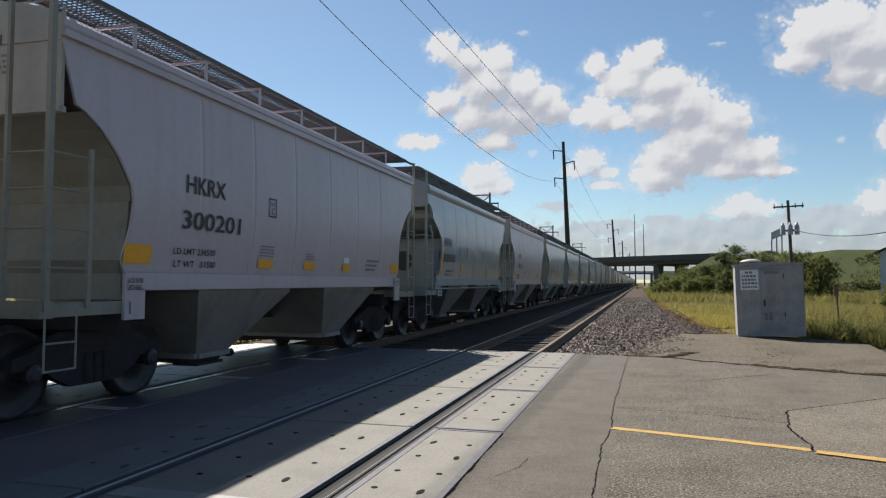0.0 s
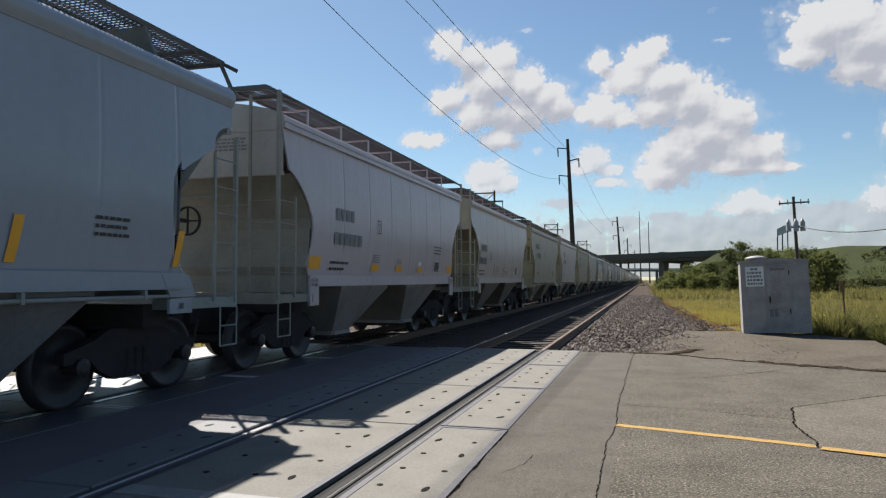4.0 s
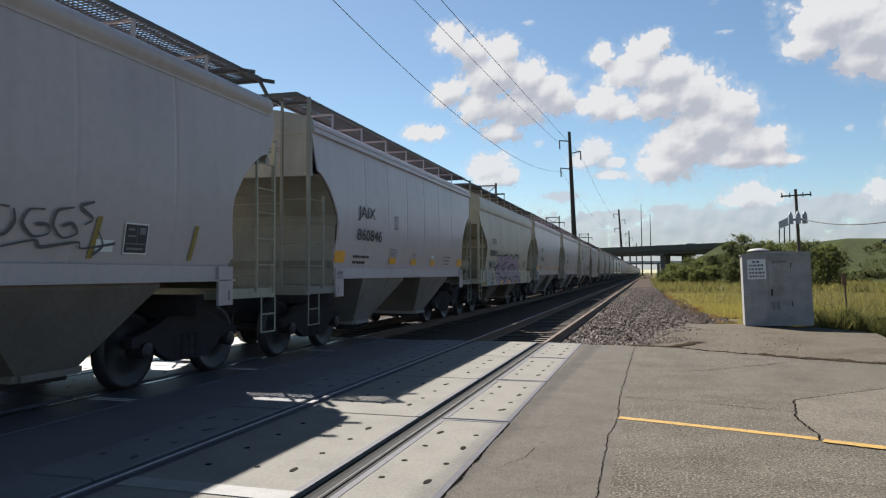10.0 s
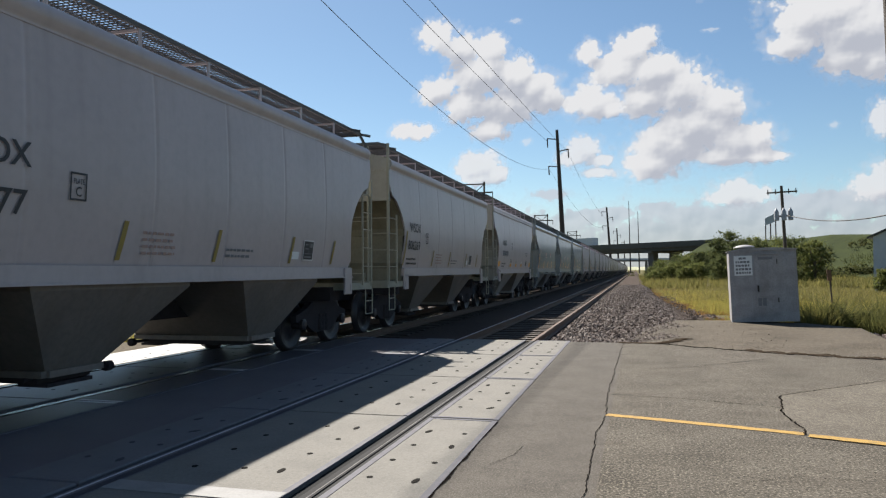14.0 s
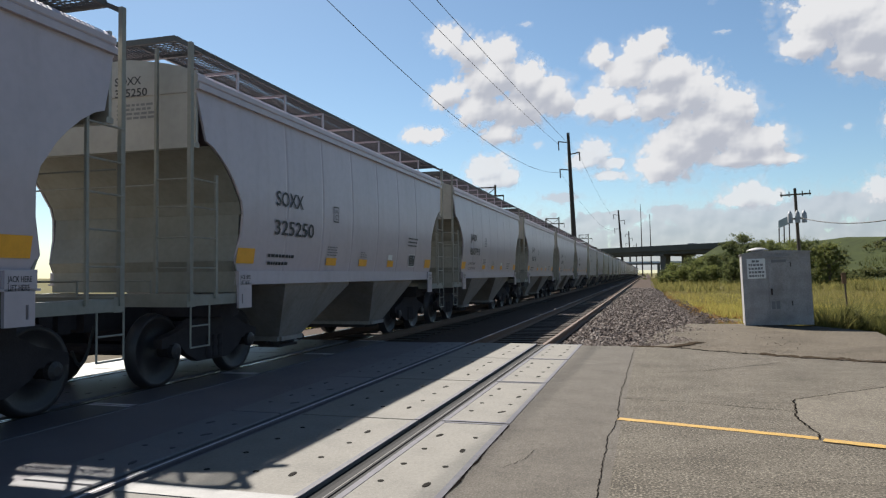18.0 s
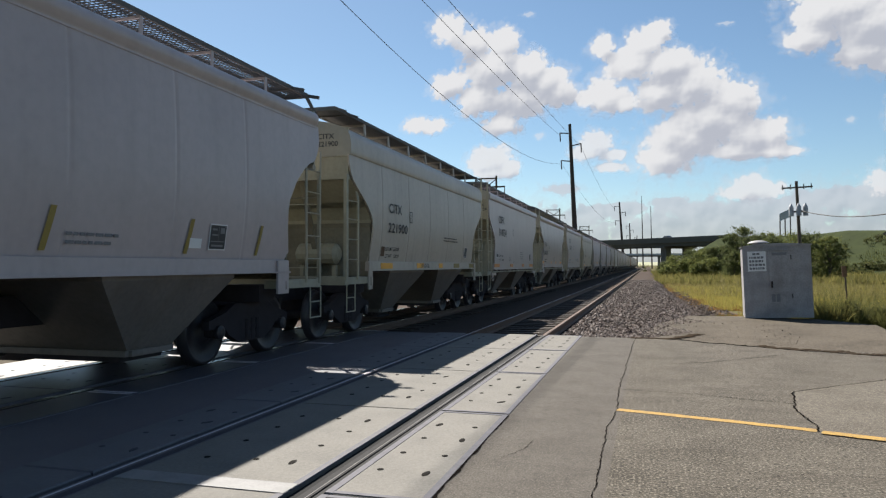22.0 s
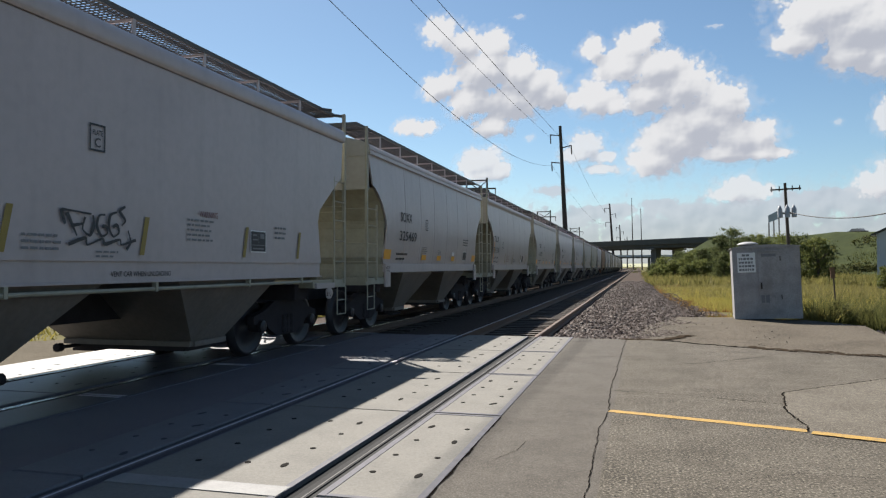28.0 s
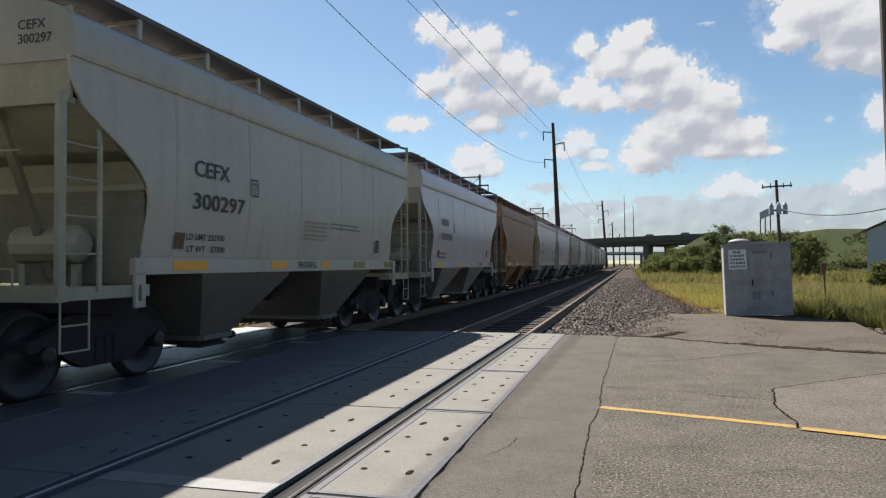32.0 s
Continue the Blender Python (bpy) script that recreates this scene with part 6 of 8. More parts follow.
        text_bars(car, kind, 6.38, 1.56, 0.4, 0.28, 5, "red_faint")
        text_bars(car, kind, 7.06, 1.57, 0.27, 0.18, 4)
        text_bars(car, kind, 8.45, 1.83, 0.5, 0.25, 3, "black")
    elif kind == "B":
        box_sign(car, kind, 4.55, 2.56, 0.22)
        text_bars(car, kind, 3.75, 1.56, 0.45, 0.18, 3)
        text_bars(car, kind, 4.65, 1.5, 0.32, 0.09, 2)
        if "slash" in extra:
            data_plate(car, kind, 7.62, 1.62, 0.4, 0.28)
        elif "tag2" not in extra:
            text_bars(car, kind, 6.3, 1.65, 0.6, 0.35, 4)
            data_plate(car, kind, 8.7, 1.6, 0.3, 0.28)
        if "strip" in extra:
            part("air_reservoir", P("air_reservoir", "", "white", tank_fill, "end_white"), car, (0.16, 0, 0.42))
            for x in (0.36, 1.06):
                part("reservoir_bracket", shared("tankleg", "reservoir_bracket", M["end_white"], lambda bm: bar(bm, (0, 0.95 - L / 2, 1.6), (0, 0.95 - L / 2, 1.12), 0.07)), car, (x, 0, 0))
            data_plate(car, kind, 1.3, 1.68, 0.3, 0.13)
        for y, w in ((1.1, 0.95), (4.2, 0.55), (6.95, 0.45), (8.96, 0.92)) if "strip" in extra else ():
            sill_strip(car, y, w, "orange_deep")
        if "slash" in extra:
            slashes(car, kind, 1.32, "olive" if "tag3" in extra else "orange")
            text_bars(car, kind, 6.15, 1.72, 0.62, 0.3, 5)
    elif kind == "D":
        box_sign(car, kind, 3.48 if extra != "purple" else 3.7, 2.36 if extra != "purple" else 2.1, 0.2)
        for y, w, m in ((1.75, 0.7, "orange"), (4.15, 0.5, "orange"), (6.0, 0.35, "orange"), (7.5, 0.6, "olive"), (9.3, 0.7, "olive")) if extra not in ("purple", "two_tone") else ():
            sill_strip(car, y, w, m)
        if mark and extra not in ("purple", "two_tone"):
            me = letters("THROUGH SILL", 0.1 / 0.7, "black")
            for v in me.vertices:
                v.co = (1.5665, (4.4 if mark == "CITX" else 5.05) + v.co.x * 0.75 / me["w"] - L / 2, 1.335 + v.co.y)
            part("sill_lettering", me, car)
        if mark:
            if mark != "CITX":
                text_bars(car, kind, 5.25, 1.8, 1.0, 0.36, 5, "red_faint")
            text_bars(car, kind, 6.35, 2.03, 1.6, 0.15, 2, "black" if mark == "CITX" else "faint")
        data_plate(car, kind, 8.7, 1.62, 0.26, 0.28)
        side_mark(car, kind, 1.78, 1.58, 0.2, 0.2, "rust", "rusty_badge")
    elif kind == "E":
        box_sign(car, kind, 2.8, 2.1, 0.22)
        slashes(car, kind, 1.02, "olive", "orange" if mark == "TILX" else "olive")
        text_bars(car, kind, 3.9, 1.6, 0.6, 0.3, 4, "red_faint")
        text_bars(car, kind, 5.6, 1.6, 0.7, 0.16, 2)
        data_plate(car, kind, 7.9, 1.6, 0.34, 0.3)
        side_mark(car, kind, 7.5, 1.6, 0.24, 0.12, "decal", "sticker")
    if "tag1" in extra:
        tag_piece(car, kind, 2.95, 1.5, 2.6, 0.7, TAG_TALL, "stencil", 0.035)
        tag_piece(car, kind, 5.7, 1.55, 2.1, 0.55, TAG_LINED, "stencil", 0.03)
        tag_piece(car, kind, 0.98, 2.4, 0.3, 1.15, [[(0.9, 0.98), (0.4, 1.0), (0.3, 0.88), (0.9, 0.82)], [(0.3, 0.78), (0.3, 0.62)], [(0.9, 0.74), (0.8, 0.6)], [(0.3, 0.7), (0.9, 0.66)], [(0.3, 0.56), (0.35, 0.4), (0.9, 0.42), (0.4, 0.48), (0.85, 0.53), (0.3, 0.56)], ring(0.6, 0.3, 0.3, 0.07), ring(0.6, 0.12, 0.28, 0.08)], "stencil", 0.022)
    if "tag2" in extra:
        side_text(car, kind, "WARNING", 6.38, 2.0, 0.09, 0.45, "maroon", "warning_lettering")
        for i, row in enumerate(("DO NOT APPLY VIBRATORS", "TO ANY PART OF CAR BODY", "USE VIBRATOR BRACKETS", "LOADED CAR ONLY")):
            side_text(car, kind, row, 6.25, 1.89 - 0.085 * i, 0.048, 0.66 - 0.12 * (i == 3), "stencil", "warning_lettering")
        tag_piece(car, kind, 6.83, 1.6, 0.98, 0.5, TAG_ROUND, "black", 0.046)
        data_plate(car, kind, 7.84, 1.55, 0.42, 0.29)
        tag_piece(car, kind, 8.13, 1.42, 1.7, 0.72, TAG_TALL, "black", 0.036)
        blob(car, kind, 6.12, 1.46, 0.62, 0.42, "orange_red", 3, 0.0145)
        blob(car, kind, 2.62, 1.42, 0.5, 0.36, "orange_red", 6, 0.0145)
        tag_piece(car, kind, 2.9, 1.44, 3.4, 0.74, TAG_BIG, "stencil", 0.05)
    if "tag3" in extra:
        tag_piece(car, kind, 4.2, 1.57, 1.05, 0.48, TAG_LINED, "black", 0.034)
        side_text(car, kind, "WARNING", 6.4, 2.02, 0.075, 0.4, "maroon", "warning_lettering")
        text_bars(car, kind, 8.3, 1.82, 0.35, 0.22, 3)
        me = letters("VENT CAR WHEN UNLOADING", 0.055 / 0.7, "black")
        for v in me.vertices:
            v.co = (1.5665, 4.9 + v.co.x * 0.98 / me["w"] - L / 2, 1.3 + v.co.y)
        part("sill_lettering", me, car)
    if extra in ("purple", "two_tone"):
        skirt = part("side_skirt", P("side_skirt", "", "cream", skirt_fill), car, label="deep cream sill skirt")
        for y, w, m in ((0.55, 0.5, "olive"), (3.6, 0.42, "orange_red"), (5.05, 0.4, "orange_red"), (6.6, 0.45, "olive"), (9.75, 0.4, "olive")):
            part("reflector", shared(("skirtstrip", y, w, m), "reflector", M[m if m == "olive" else "orange"], lambda bm: box(bm, 1.5705, 1.576, y - L / 2, y + w - L / 2, 0.97, 1.09)), skirt)
    if extra == "purple":
        purple_piece(car)
        for pts, w, mt in (([(1.5, 1.72), (2.1, 1.78), (2.7, 1.74)], 0.05, "sky_blue"), ([(2.15, 1.72), (1.95, 1.4), (2.2, 1.1), (1.8, 0.98)], 0.16, "sky_blue"), ([(1.3, 1.5), (1.6, 1.2), (1.4, 0.98)], 0.12, "sky_blue"),
                           ([(1.9, 1.3), (2.3, 1.32), (2.35, 1.05), (1.95, 1.02), (1.98, 1.28)], 0.035, "rust"), ([(2.0, 1.2), (2.3, 1.18)], 0.03, "rust"),
                           ([(7.55, 1.72), (7.65, 1.56), (7.75, 1.73), (7.78, 1.57), (7.9, 1.72), (8.0, 1.58), (8.12, 1.6), (8.22, 1.72)], 0.03, "black"),
                           ([(7.7, 1.42), (7.75, 1.24), (7.86, 1.4), (7.88, 1.25), (8.0, 1.38)], 0.03, "black"), ([(8.6, 1.6), (9.15, 1.59)], 0.02, "faint"), ([(8.6, 1.4), (9.05, 1.39)], 0.02, "faint")):
            spray(car, pts, w, mt)
    if extra == "two_tone":
        me = quads("new_paint", [(0, y - L / 2, z) for z, w in ((1.72, 2.9), (2.1, 3.3), (2.5, 3.7), (2.85, 4.05)) for y in (1.7, 1.7 + w)], [(0, 1, 3, 2), (2, 3, 5, 4), (4, 5, 7, 6)], M["white"])
        part("repainted_panel", on_side(me, kind, 0.013), car, label="newer grey paint under the number")


# small differences in spacing, read along the train
KNOTS = [(-1, 0.19), (0, 0.19), (2, 0.12), (3, -0.07), (5, -0.2), (6, -0.25), (10, -0.08), (12, -0.12), (13, -0.2), (15, -0.12), (18, -0.1), (19, -0.28), (20, -0.2), (21, -0.34), (23, -0.2), (26, -0.25), (28, -0.38), (30, -0.25), (31, -0.3), (32, -0.2), (33, -0.27), (37, -0.25), (38, -0.4), (40, -0.1), (46, 0.33), (47, 0.37), (49, -0.02), (51, 0.0), (53, 0.09), (60, 0.0), (98, 0.0)]
TRAIN_CARS = []


def car_y(k):
    return FIRST + PITCH * k + float(np.interp(k, [a for a, b in KNOTS], [b for a, b in KNOTS])) + L / 2


for i, (kind, paint, mark, number, extra) in enumerate(CARS):
    car = build_car(kind, paint)
    dress(car, kind, mark, number, extra)
    TRAIN_CARS.append((car, car_y(i - 1)))
rng_far = random.Random(11)
for k in range(len(CARS) - 1, 66):
    TRAIN_CARS.append((build_car(rng_far.choice("AADCE"), rng_far.choice(["grey", "grey", "white", "beige"]), False), car_y(k)))

# ---- surroundings ----
MOVING = []


# marks on the road
def strip(name, pts, width, mat, top, label, jitter=0.0, seed=1, step=0.035, parent=None):
    """A ragged band along a line of points, a few millimetres proud."""
    rng = random.Random(seed)
    line = []
    for (x0, y0), (x1, y1) in zip(pts, pts[1:]):
        n = max(1, int(math.hypot(x1 - x0, y1 - y0) / step))
        line += [(x0 + (x1 - x0) * i / n, y0 + (y1 - y0) * i / n) for i in range(n)]
    line.append(pts[-1])
    vs, fs = [], []
    off = 0.0
    for i, (x, y) in enumerate(line):
        a, b = line[max(i - 1, 0)], line[min(i + 1, len(line) - 1)]
        d = Vector((b[0] - a[0], b[1] - a[1])).normalized()
        off = 0.7 * off + rng.uniform(-jitter, jitter)
        w = width * (1 + rng.uniform(-0.5, 0.5) * min(1.0, 4 * jitter / width))
        for s in (-0.5, 0.5):
            q = off + s * w
            vs.append((x - d.y * q, y + d.x * q, top))
        if i:
            k = 2 * i
            fs.append((k - 2, k - 1, k + 1, k))
    n = len(vs)
    vs += [(x, y, z - 0.012) for x, y, z in vs]
    fs += [(a + n, d_ + n, c + n, b_ + n) for a, b_, c, d_ in fs]
    ob = new(name, quads(name, vs, fs, M[mat]))
    ob.parent = parent
    if label:
        ob["label"] = label
    return ob


slab("concrete_patch", [(1.35, 8.45), (2.1, 9.18), (2.57, 9.65), (4.2, 11.0), (9, 11.6), (9, 4.0), (3.5, 5.55), (1.65, 6.28), (1.2, 6.5), (1.21, 7.04), (1.18, 7.42), (1.23, 7.74)], 0.006, 0.2, M["patch"], road, "lighter concrete patch with a broken edge")
strip("road_line", [(-0.46, 7.0), (0.3, 6.79), (1.18, 6.545)], 0.115, "yellow", 0.004, "worn yellow road line", 0.004, 3, parent=road)
strip("road_line", [(1.2, 6.47), (1.65, 6.31), (3.5, 5.6), (6.0, 4.7)], 0.125, "yellow", 0.010, "worn yellow road line", 0.004, 4, parent=road)
for i, (pts, w, j) in enumerate((
        ([(-0.5, -4), (-0.5, 4.5), (-0.52, 5.9), (-0.475, 7.0), (-0.49, 8.8), (-0.455, 11.0), (-0.42, 13.5), (-0.39, 14.0)], 0.007, 0.009),
        ([(-0.38, 14.0), (0.17, 13.99), (0.92, 13.46), (2.06, 12.75), (3.27, 12.2), (4.6, 11.85), (7.0, 11.2)], 0.1, 0.04),
        ([(-0.05, 10.35), (0.6, 10.75), (1.3, 11.4), (1.9, 12.1)], 0.014, 0.008),
        ([(-0.44, 8.15), (0.3, 8.06), (0.8, 7.9), (1.2, 7.75)], 0.011, 0.006),
        ([(1.34, 8.45), (1.22, 7.74)], 0.013, 0.012),
        ([(1.22, 7.74), (1.17, 7.42), (1.2, 7.04)], 0.015, 0.014),
        ([(1.2, 7.04), (1.19, 6.5)], 0.013, 0.012),
        ([(1.34, 8.46), (2.09, 9.19), (2.56, 9.66), (4.2, 11.0)], 0.016, 0.01),
        ([(-1.415, -3), (-1.415, 4.4), (-1.42, 5.2), (-1.415, 6.45)], 0.018, 0.006),
        ([(-1.2, 5.0), (-1.08, 5.3), (-1.05, 5.6)], 0.004, 0.006),
        ([(0.4, 4.9), (0.9, 5.2), (1.6, 5.15)], 0.003, 0.006),
        ([(2.1, 7.3), (2.9, 7.6), (3.6, 7.5)], 0.003, 0.006))):
    strip("crack", pts, w, "crack", 0.003 if i not in (4, 5, 6, 7, 11) else 0.0085, "", j, 20 + i, parent=road)

strip("dirt_stain", [(-0.5, 14.03), (0.1, 14.06), (0.5, 14.4), (0.75, 15.2)], 0.2, "soil", 0.0045, "dark spilled dirt along the ballast's toe", 0.07, 61, parent=road)
strip("dirt_stain", [(1.6, 13.16), (2.6, 12.62), (3.6, 12.25), (5.0, 11.9)], 0.24, "soil", 0.0042, "dark dirt gathered beside the joint", 0.09, 62, parent=road)


def litter_stones(count, x0, x1, y0, y1, size, seed, zz):
    return stones(count, x0, x1, y0, y1, lambda x, y: zz, size, seed)


tagged(litter_stones(120, -0.4, 3.0, 13.3, 20.3, 0.016, 8, -0.008), "small loose stones scattered on the concrete apron", "stones", kind="stuff")
tagged(stones(5200, -0.35, 1.5, 14.3, 21.5, lambda x, y: -0.03 if x < 0.15 + (y - 14) * 0.14 + 0.3 * math.sin(y * 2.1) else -0.2, 0.035, 9), "spilled ballast stones along the apron edge", "stones", kind="stuff")

tagged(stones(420, 4.35, 5.6, 14.4, 18.6, lambda x, y: -0.2, 0.09, 31), "broken concrete rubble past the apron's edge", "rubble", kind="stuff")

# equipment cabinet
cab = tagged(new("equipment_cabinet"), "scuffed grey steel railway equipment cabinet standing on the concrete apron", "cabinet")


def cab_body(bm):
    box(bm, 0, 1.62, 0, 1.3, 0.0, 1.86)


made("body", M["cabinet"], cab_body, cab)
made("roof", M["cabinet"], lambda bm: prism(bm, [(-0.03, 1.861), (1.65, 1.861), (1.65, 1.885), (0.95, 1.935), (0.3, 1.93), (-0.03, 1.875)], 1.36, lambda a, b, d: (a, -0.03 + d, b)), cab, "shallow pitched steel roof")
door_ = made("door", M["cabinet"], lambda bm: box(bm, 0.62, 1.14, -0.022, -0.002, 0.28, 1.74), cab, "narrow flush steel door")
made("latch", M["dark_steel"], lambda bm: box(bm, 0.66, 0.70, -0.05, -0.023, 0.78, 0.95), door_, "small dark latch")
for z in (0.5, 1.5):
    made("hinge", M["dark_steel"], lambda bm: bar(bm, (1.15, -0.02, z), (1.15, -0.02, z + 0.12), 0.025, sides=8), door_)
made("vent_louvre", M["faint"], lambda bm: [box(bm, 0.66 + 0.11 * i, 0.75 + 0.11 * i, -0.026, -0.023, 0.42, 0.62) for i in range(2)], door_, "faint dark louvre panel")
made("drip_rail", M["cabinet"], lambda bm: box(bm, 0.56, 1.2, -0.05, -0.001, 1.755, 1.785), cab)
made("name_plate", M["faint"], lambda bm: box(bm, 0.7, 1.05, -0.027, -0.0235, 1.62, 1.69), door_, "dark name plate")
made("vent_cap", M["cabinet"], lambda bm: lathe(bm, [(0.15, 1.9), (0.15, 1.955), (0.27, 1.96), (0.27, 1.975), (0.2, 2.01), (0.1, 2.035), (0.03, 2.04)], 20, lambda a, b, w: (0.42 + a, 0.45 + b, w)), cab, "round domed vent cap", True)
sign = made("sign", M["decal"], lambda bm: box(bm, 0.12, 0.56, -0.014, -0.002, 1.22, 1.74), cab, "white notice plate with small print")


def sign_print(bm):
    rng = random.Random(2)
    for r in range(5):
        x = 0.16 + (0.08 if r == 0 else 0)
        while x < 0.5 - (0.08 if r == 0 else 0):
            w = rng.uniform(0.03, 0.08)
            box(bm, x, min(x + w, 0.53), -0.019, -0.0145, 1.645 - r * 0.095, 1.70 - r * 0.095)
            x += w + 0.018


made("small_print", M["faint"], sign_print, sign)
cab.matrix_world = pose(2.28, 20.2, -0.012, 0, -1.9, -4.5)


# the highway: one line for the bridge, the embankment and the traffic
ROAD = [(-190, 388), (-80, 290), (-11, 228), (18, 200), (34, 187), (47, 168), (80, 120), (110, 70), (150, -10), (220, -150)]
ROAD_S = [0.0]
for (xa, ya), (xb, yb) in zip(ROAD, ROAD[1:]):
    ROAD_S.append(ROAD_S[-1] + math.hypot(xb - xa, yb - ya))


def road_at(s, off=0.0):
    x = float(np.interp(s, ROAD_S, [p[0] for p in ROAD]))
    y = float(np.interp(s, ROAD_S, [p[1] for p in ROAD]))
    a = (float(np.interp(s + 3, ROAD_S, [p[0] for p in ROAD])) - float(np.interp(s - 3, ROAD_S, [p[0] for p in ROAD])),
         float(np.interp(s + 3, ROAD_S, [p[1] for p in ROAD])) - float(np.interp(s - 3, ROAD_S, [p[1] for p in ROAD])))
    n = math.hypot(*a)
    d = (a[0] / n, a[1] / n)
    return x - d[1] * off, y + d[0] * off, d


S_ABUT = ROAD_S[3] + 6
ROAD_Z = 8.0


def along(bm, s0, s1, o0, o1, z0, z1, step=8.0):
    """A block following the highway between two offsets."""
    n = max(1, int((s1 - s0) / step))
    rows = []
    for i in range(n + 1):
        s = s0 + (s1 - s0) * i / n
        a, b = road_at(s, o0), road_at(s, o1)
        rows.append([bm.verts.new((p[0], p[1], z)) for p, z in ((a, z0), (b, z0), (b, z1), (a, z1))])
    for r, q in zip(rows, rows[1:]):
        for k in range(4):
            bm.faces.new([r[k], r[(k + 1) % 4], q[(k + 1) % 4], q[k]])
    bm.faces.new(rows[0])
    bm.faces.new(rows[-1][::-1])


br = tagged(new("road_bridge"), "dark steel girder highway bridge on concrete piers over the railway", "bridge")
made("deck", M["bridge_conc"], lambda bm: along(bm, 0, S_ABUT, -1.2, 13, 7.55, ROAD_Z), br)
for o in (-0.6, 3.5, 7.5, 11.5):
    made("girder", M["bridge"], lambda bm: along(bm, 0, S_ABUT, o, o + 0.45, 6.65, 7.54), br)
for o in (-1.2, 12.6):
    made("parapet", M["bridge_conc"], lambda bm: along(bm, 0, S_ABUT, o, o + 0.35, ROAD_Z + 0.01, 9.15), br)
made("guard_rail", M["bridge"], lambda bm: along(bm, 0, S_ABUT, -1.35, -1.21, 7.6, 9.0), br, "dark fascia along the deck edge")
for s in (ROAD_S[2] - 30, ROAD_S[2] + 20.5, S_ABUT - 3):
    for o in (0.6, 9.4):
        made("pier", M["bridge_conc"], lambda bm: along(bm, s - 1.0, s + 1.0, o, o + 2.0, -0.6, 6.2, 3), br, "stained concrete column")
    made("pier_cap", M["bridge_conc"], lambda bm: along(bm, s - 1.6, s + 1.6, -0.9, 12.6, 6.2, 6.64, 4), br)


def emb_fill(bm):
    prof = [(-34, -0.6), (-26, 0.4), (-18, 2.9), (-10, 5.6), (-4, 7.9), (-2.5, 8.35), (-0.3, 8.42), (0.5, ROAD_Z - 0.03), (13, ROAD_Z - 0.03), (18, 7.6), (40, -0.6)]
    rows = []
    n = 46
    for i in range(n + 1):
        s = S_ABUT - 4 + (ROAD_S[-1] - S_ABUT + 4) * i / n
        row = []
        for o, z in prof:
            x, y, d = road_at(s, o)
            bump = 0.0 if -1 < o < 14 else 0.5 * noise.noise((x * 0.11, y * 0.11, 1.0)) + 0.25 * noise.noise((x * 0.4, y * 0.4, 5.0))
            row.append(bm.verts.new((x, y, z + bump)))
        rows.append(row)
    for r, q in zip(rows, rows[1:]):
        for k in range(len(prof) - 1):
            bm.faces.new([r[k], r[k + 1], q[k + 1], q[k]])


tagged(made("embankment", M["slope"], emb_fill, smooth=True), "grassy green highway embankment rising to the bridge", "embankment", kind="structure")


# a second overpass far down the line
fb = tagged(new("far_overpass"), "pale distant concrete overpass on thin piers down the line", "bridge")
made("deck", M["bridge_conc"], lambda bm: box(bm, -150, 70, 420, 432, 6.2, 7.1), fb)
made("parapet", M["siding"], lambda bm: box(bm, -150, 70, 419.6, 419.9, 6.9, 7.9), fb, "pale parapet")
for x in (-120, -84, -48, -21, 6, 33, 60):
    made("pier", M["bridge_conc"], lambda bm: box(bm, x - 0.7, x + 0.7, 421, 431, -0.6, 6.19), fb)


# poles and wires
def tapered(bm, a, b, r0, r1, n=10):
    a, b = Vector(a), Vector(b)
    d = (b - a).normalized()
    s = d.cross(Vector((0.01, 1, 0.01))).normalized()
    u = s.cross(d)
    rings = [[bm.verts.new(p + (s * math.cos(2 * math.pi * i / n) + u * math.sin(2 * math.pi * i / n)) * r) for i in range(n)] for p, r in ((a, r0), (b, r1))]
    for i in range(n):
        bm.faces.new([rings[0][i], rings[0][(i + 1) % n], rings[1][(i + 1) % n], rings[1][i]])
    bm.faces.new(rings[0][::-1])
    bm.faces.new(rings[1])


def transmission_pole(x, y, h, lean, k=1.0):
    p = tagged(new("transmission_pole"), "tall dark steel transmission pole with three short arms", "utility pole", "transmission poles along the railway")
    made("shaft", M["dark_steel"], lambda bm: tapered(bm, (0, 0, -0.5), (0, 0, h), 0.62, 0.3), p)
    for s, z in ((-1, h - 2.0), (1, h - 4.6), (-1, h - 7.8)):
        a = made("arm", M["dark_steel"], lambda bm: bar(bm, (0, 0, z), (s * 2.1 * k, 0, z + 0.35), 0.2), p)
        made("insulator", M["dark_steel"], lambda bm: bar(bm, (s * 2.1 * k, 0, z + 0.4), (s * 2.1 * k, 0, z - 1.5), 0.24, sides=8), a)
    p.matrix_world = pose(x, y, 0, 0, lean, 0)
    return p


transmission_pole(-14.3, 150, 30.8, -2.4)
transmission_pole(-9.5, 300, 27.2, -3.5)
transmission_pole(-9.8, 450, 27.0, -2.0)
transmission_pole(-9.0, 640, 27.0, 0)


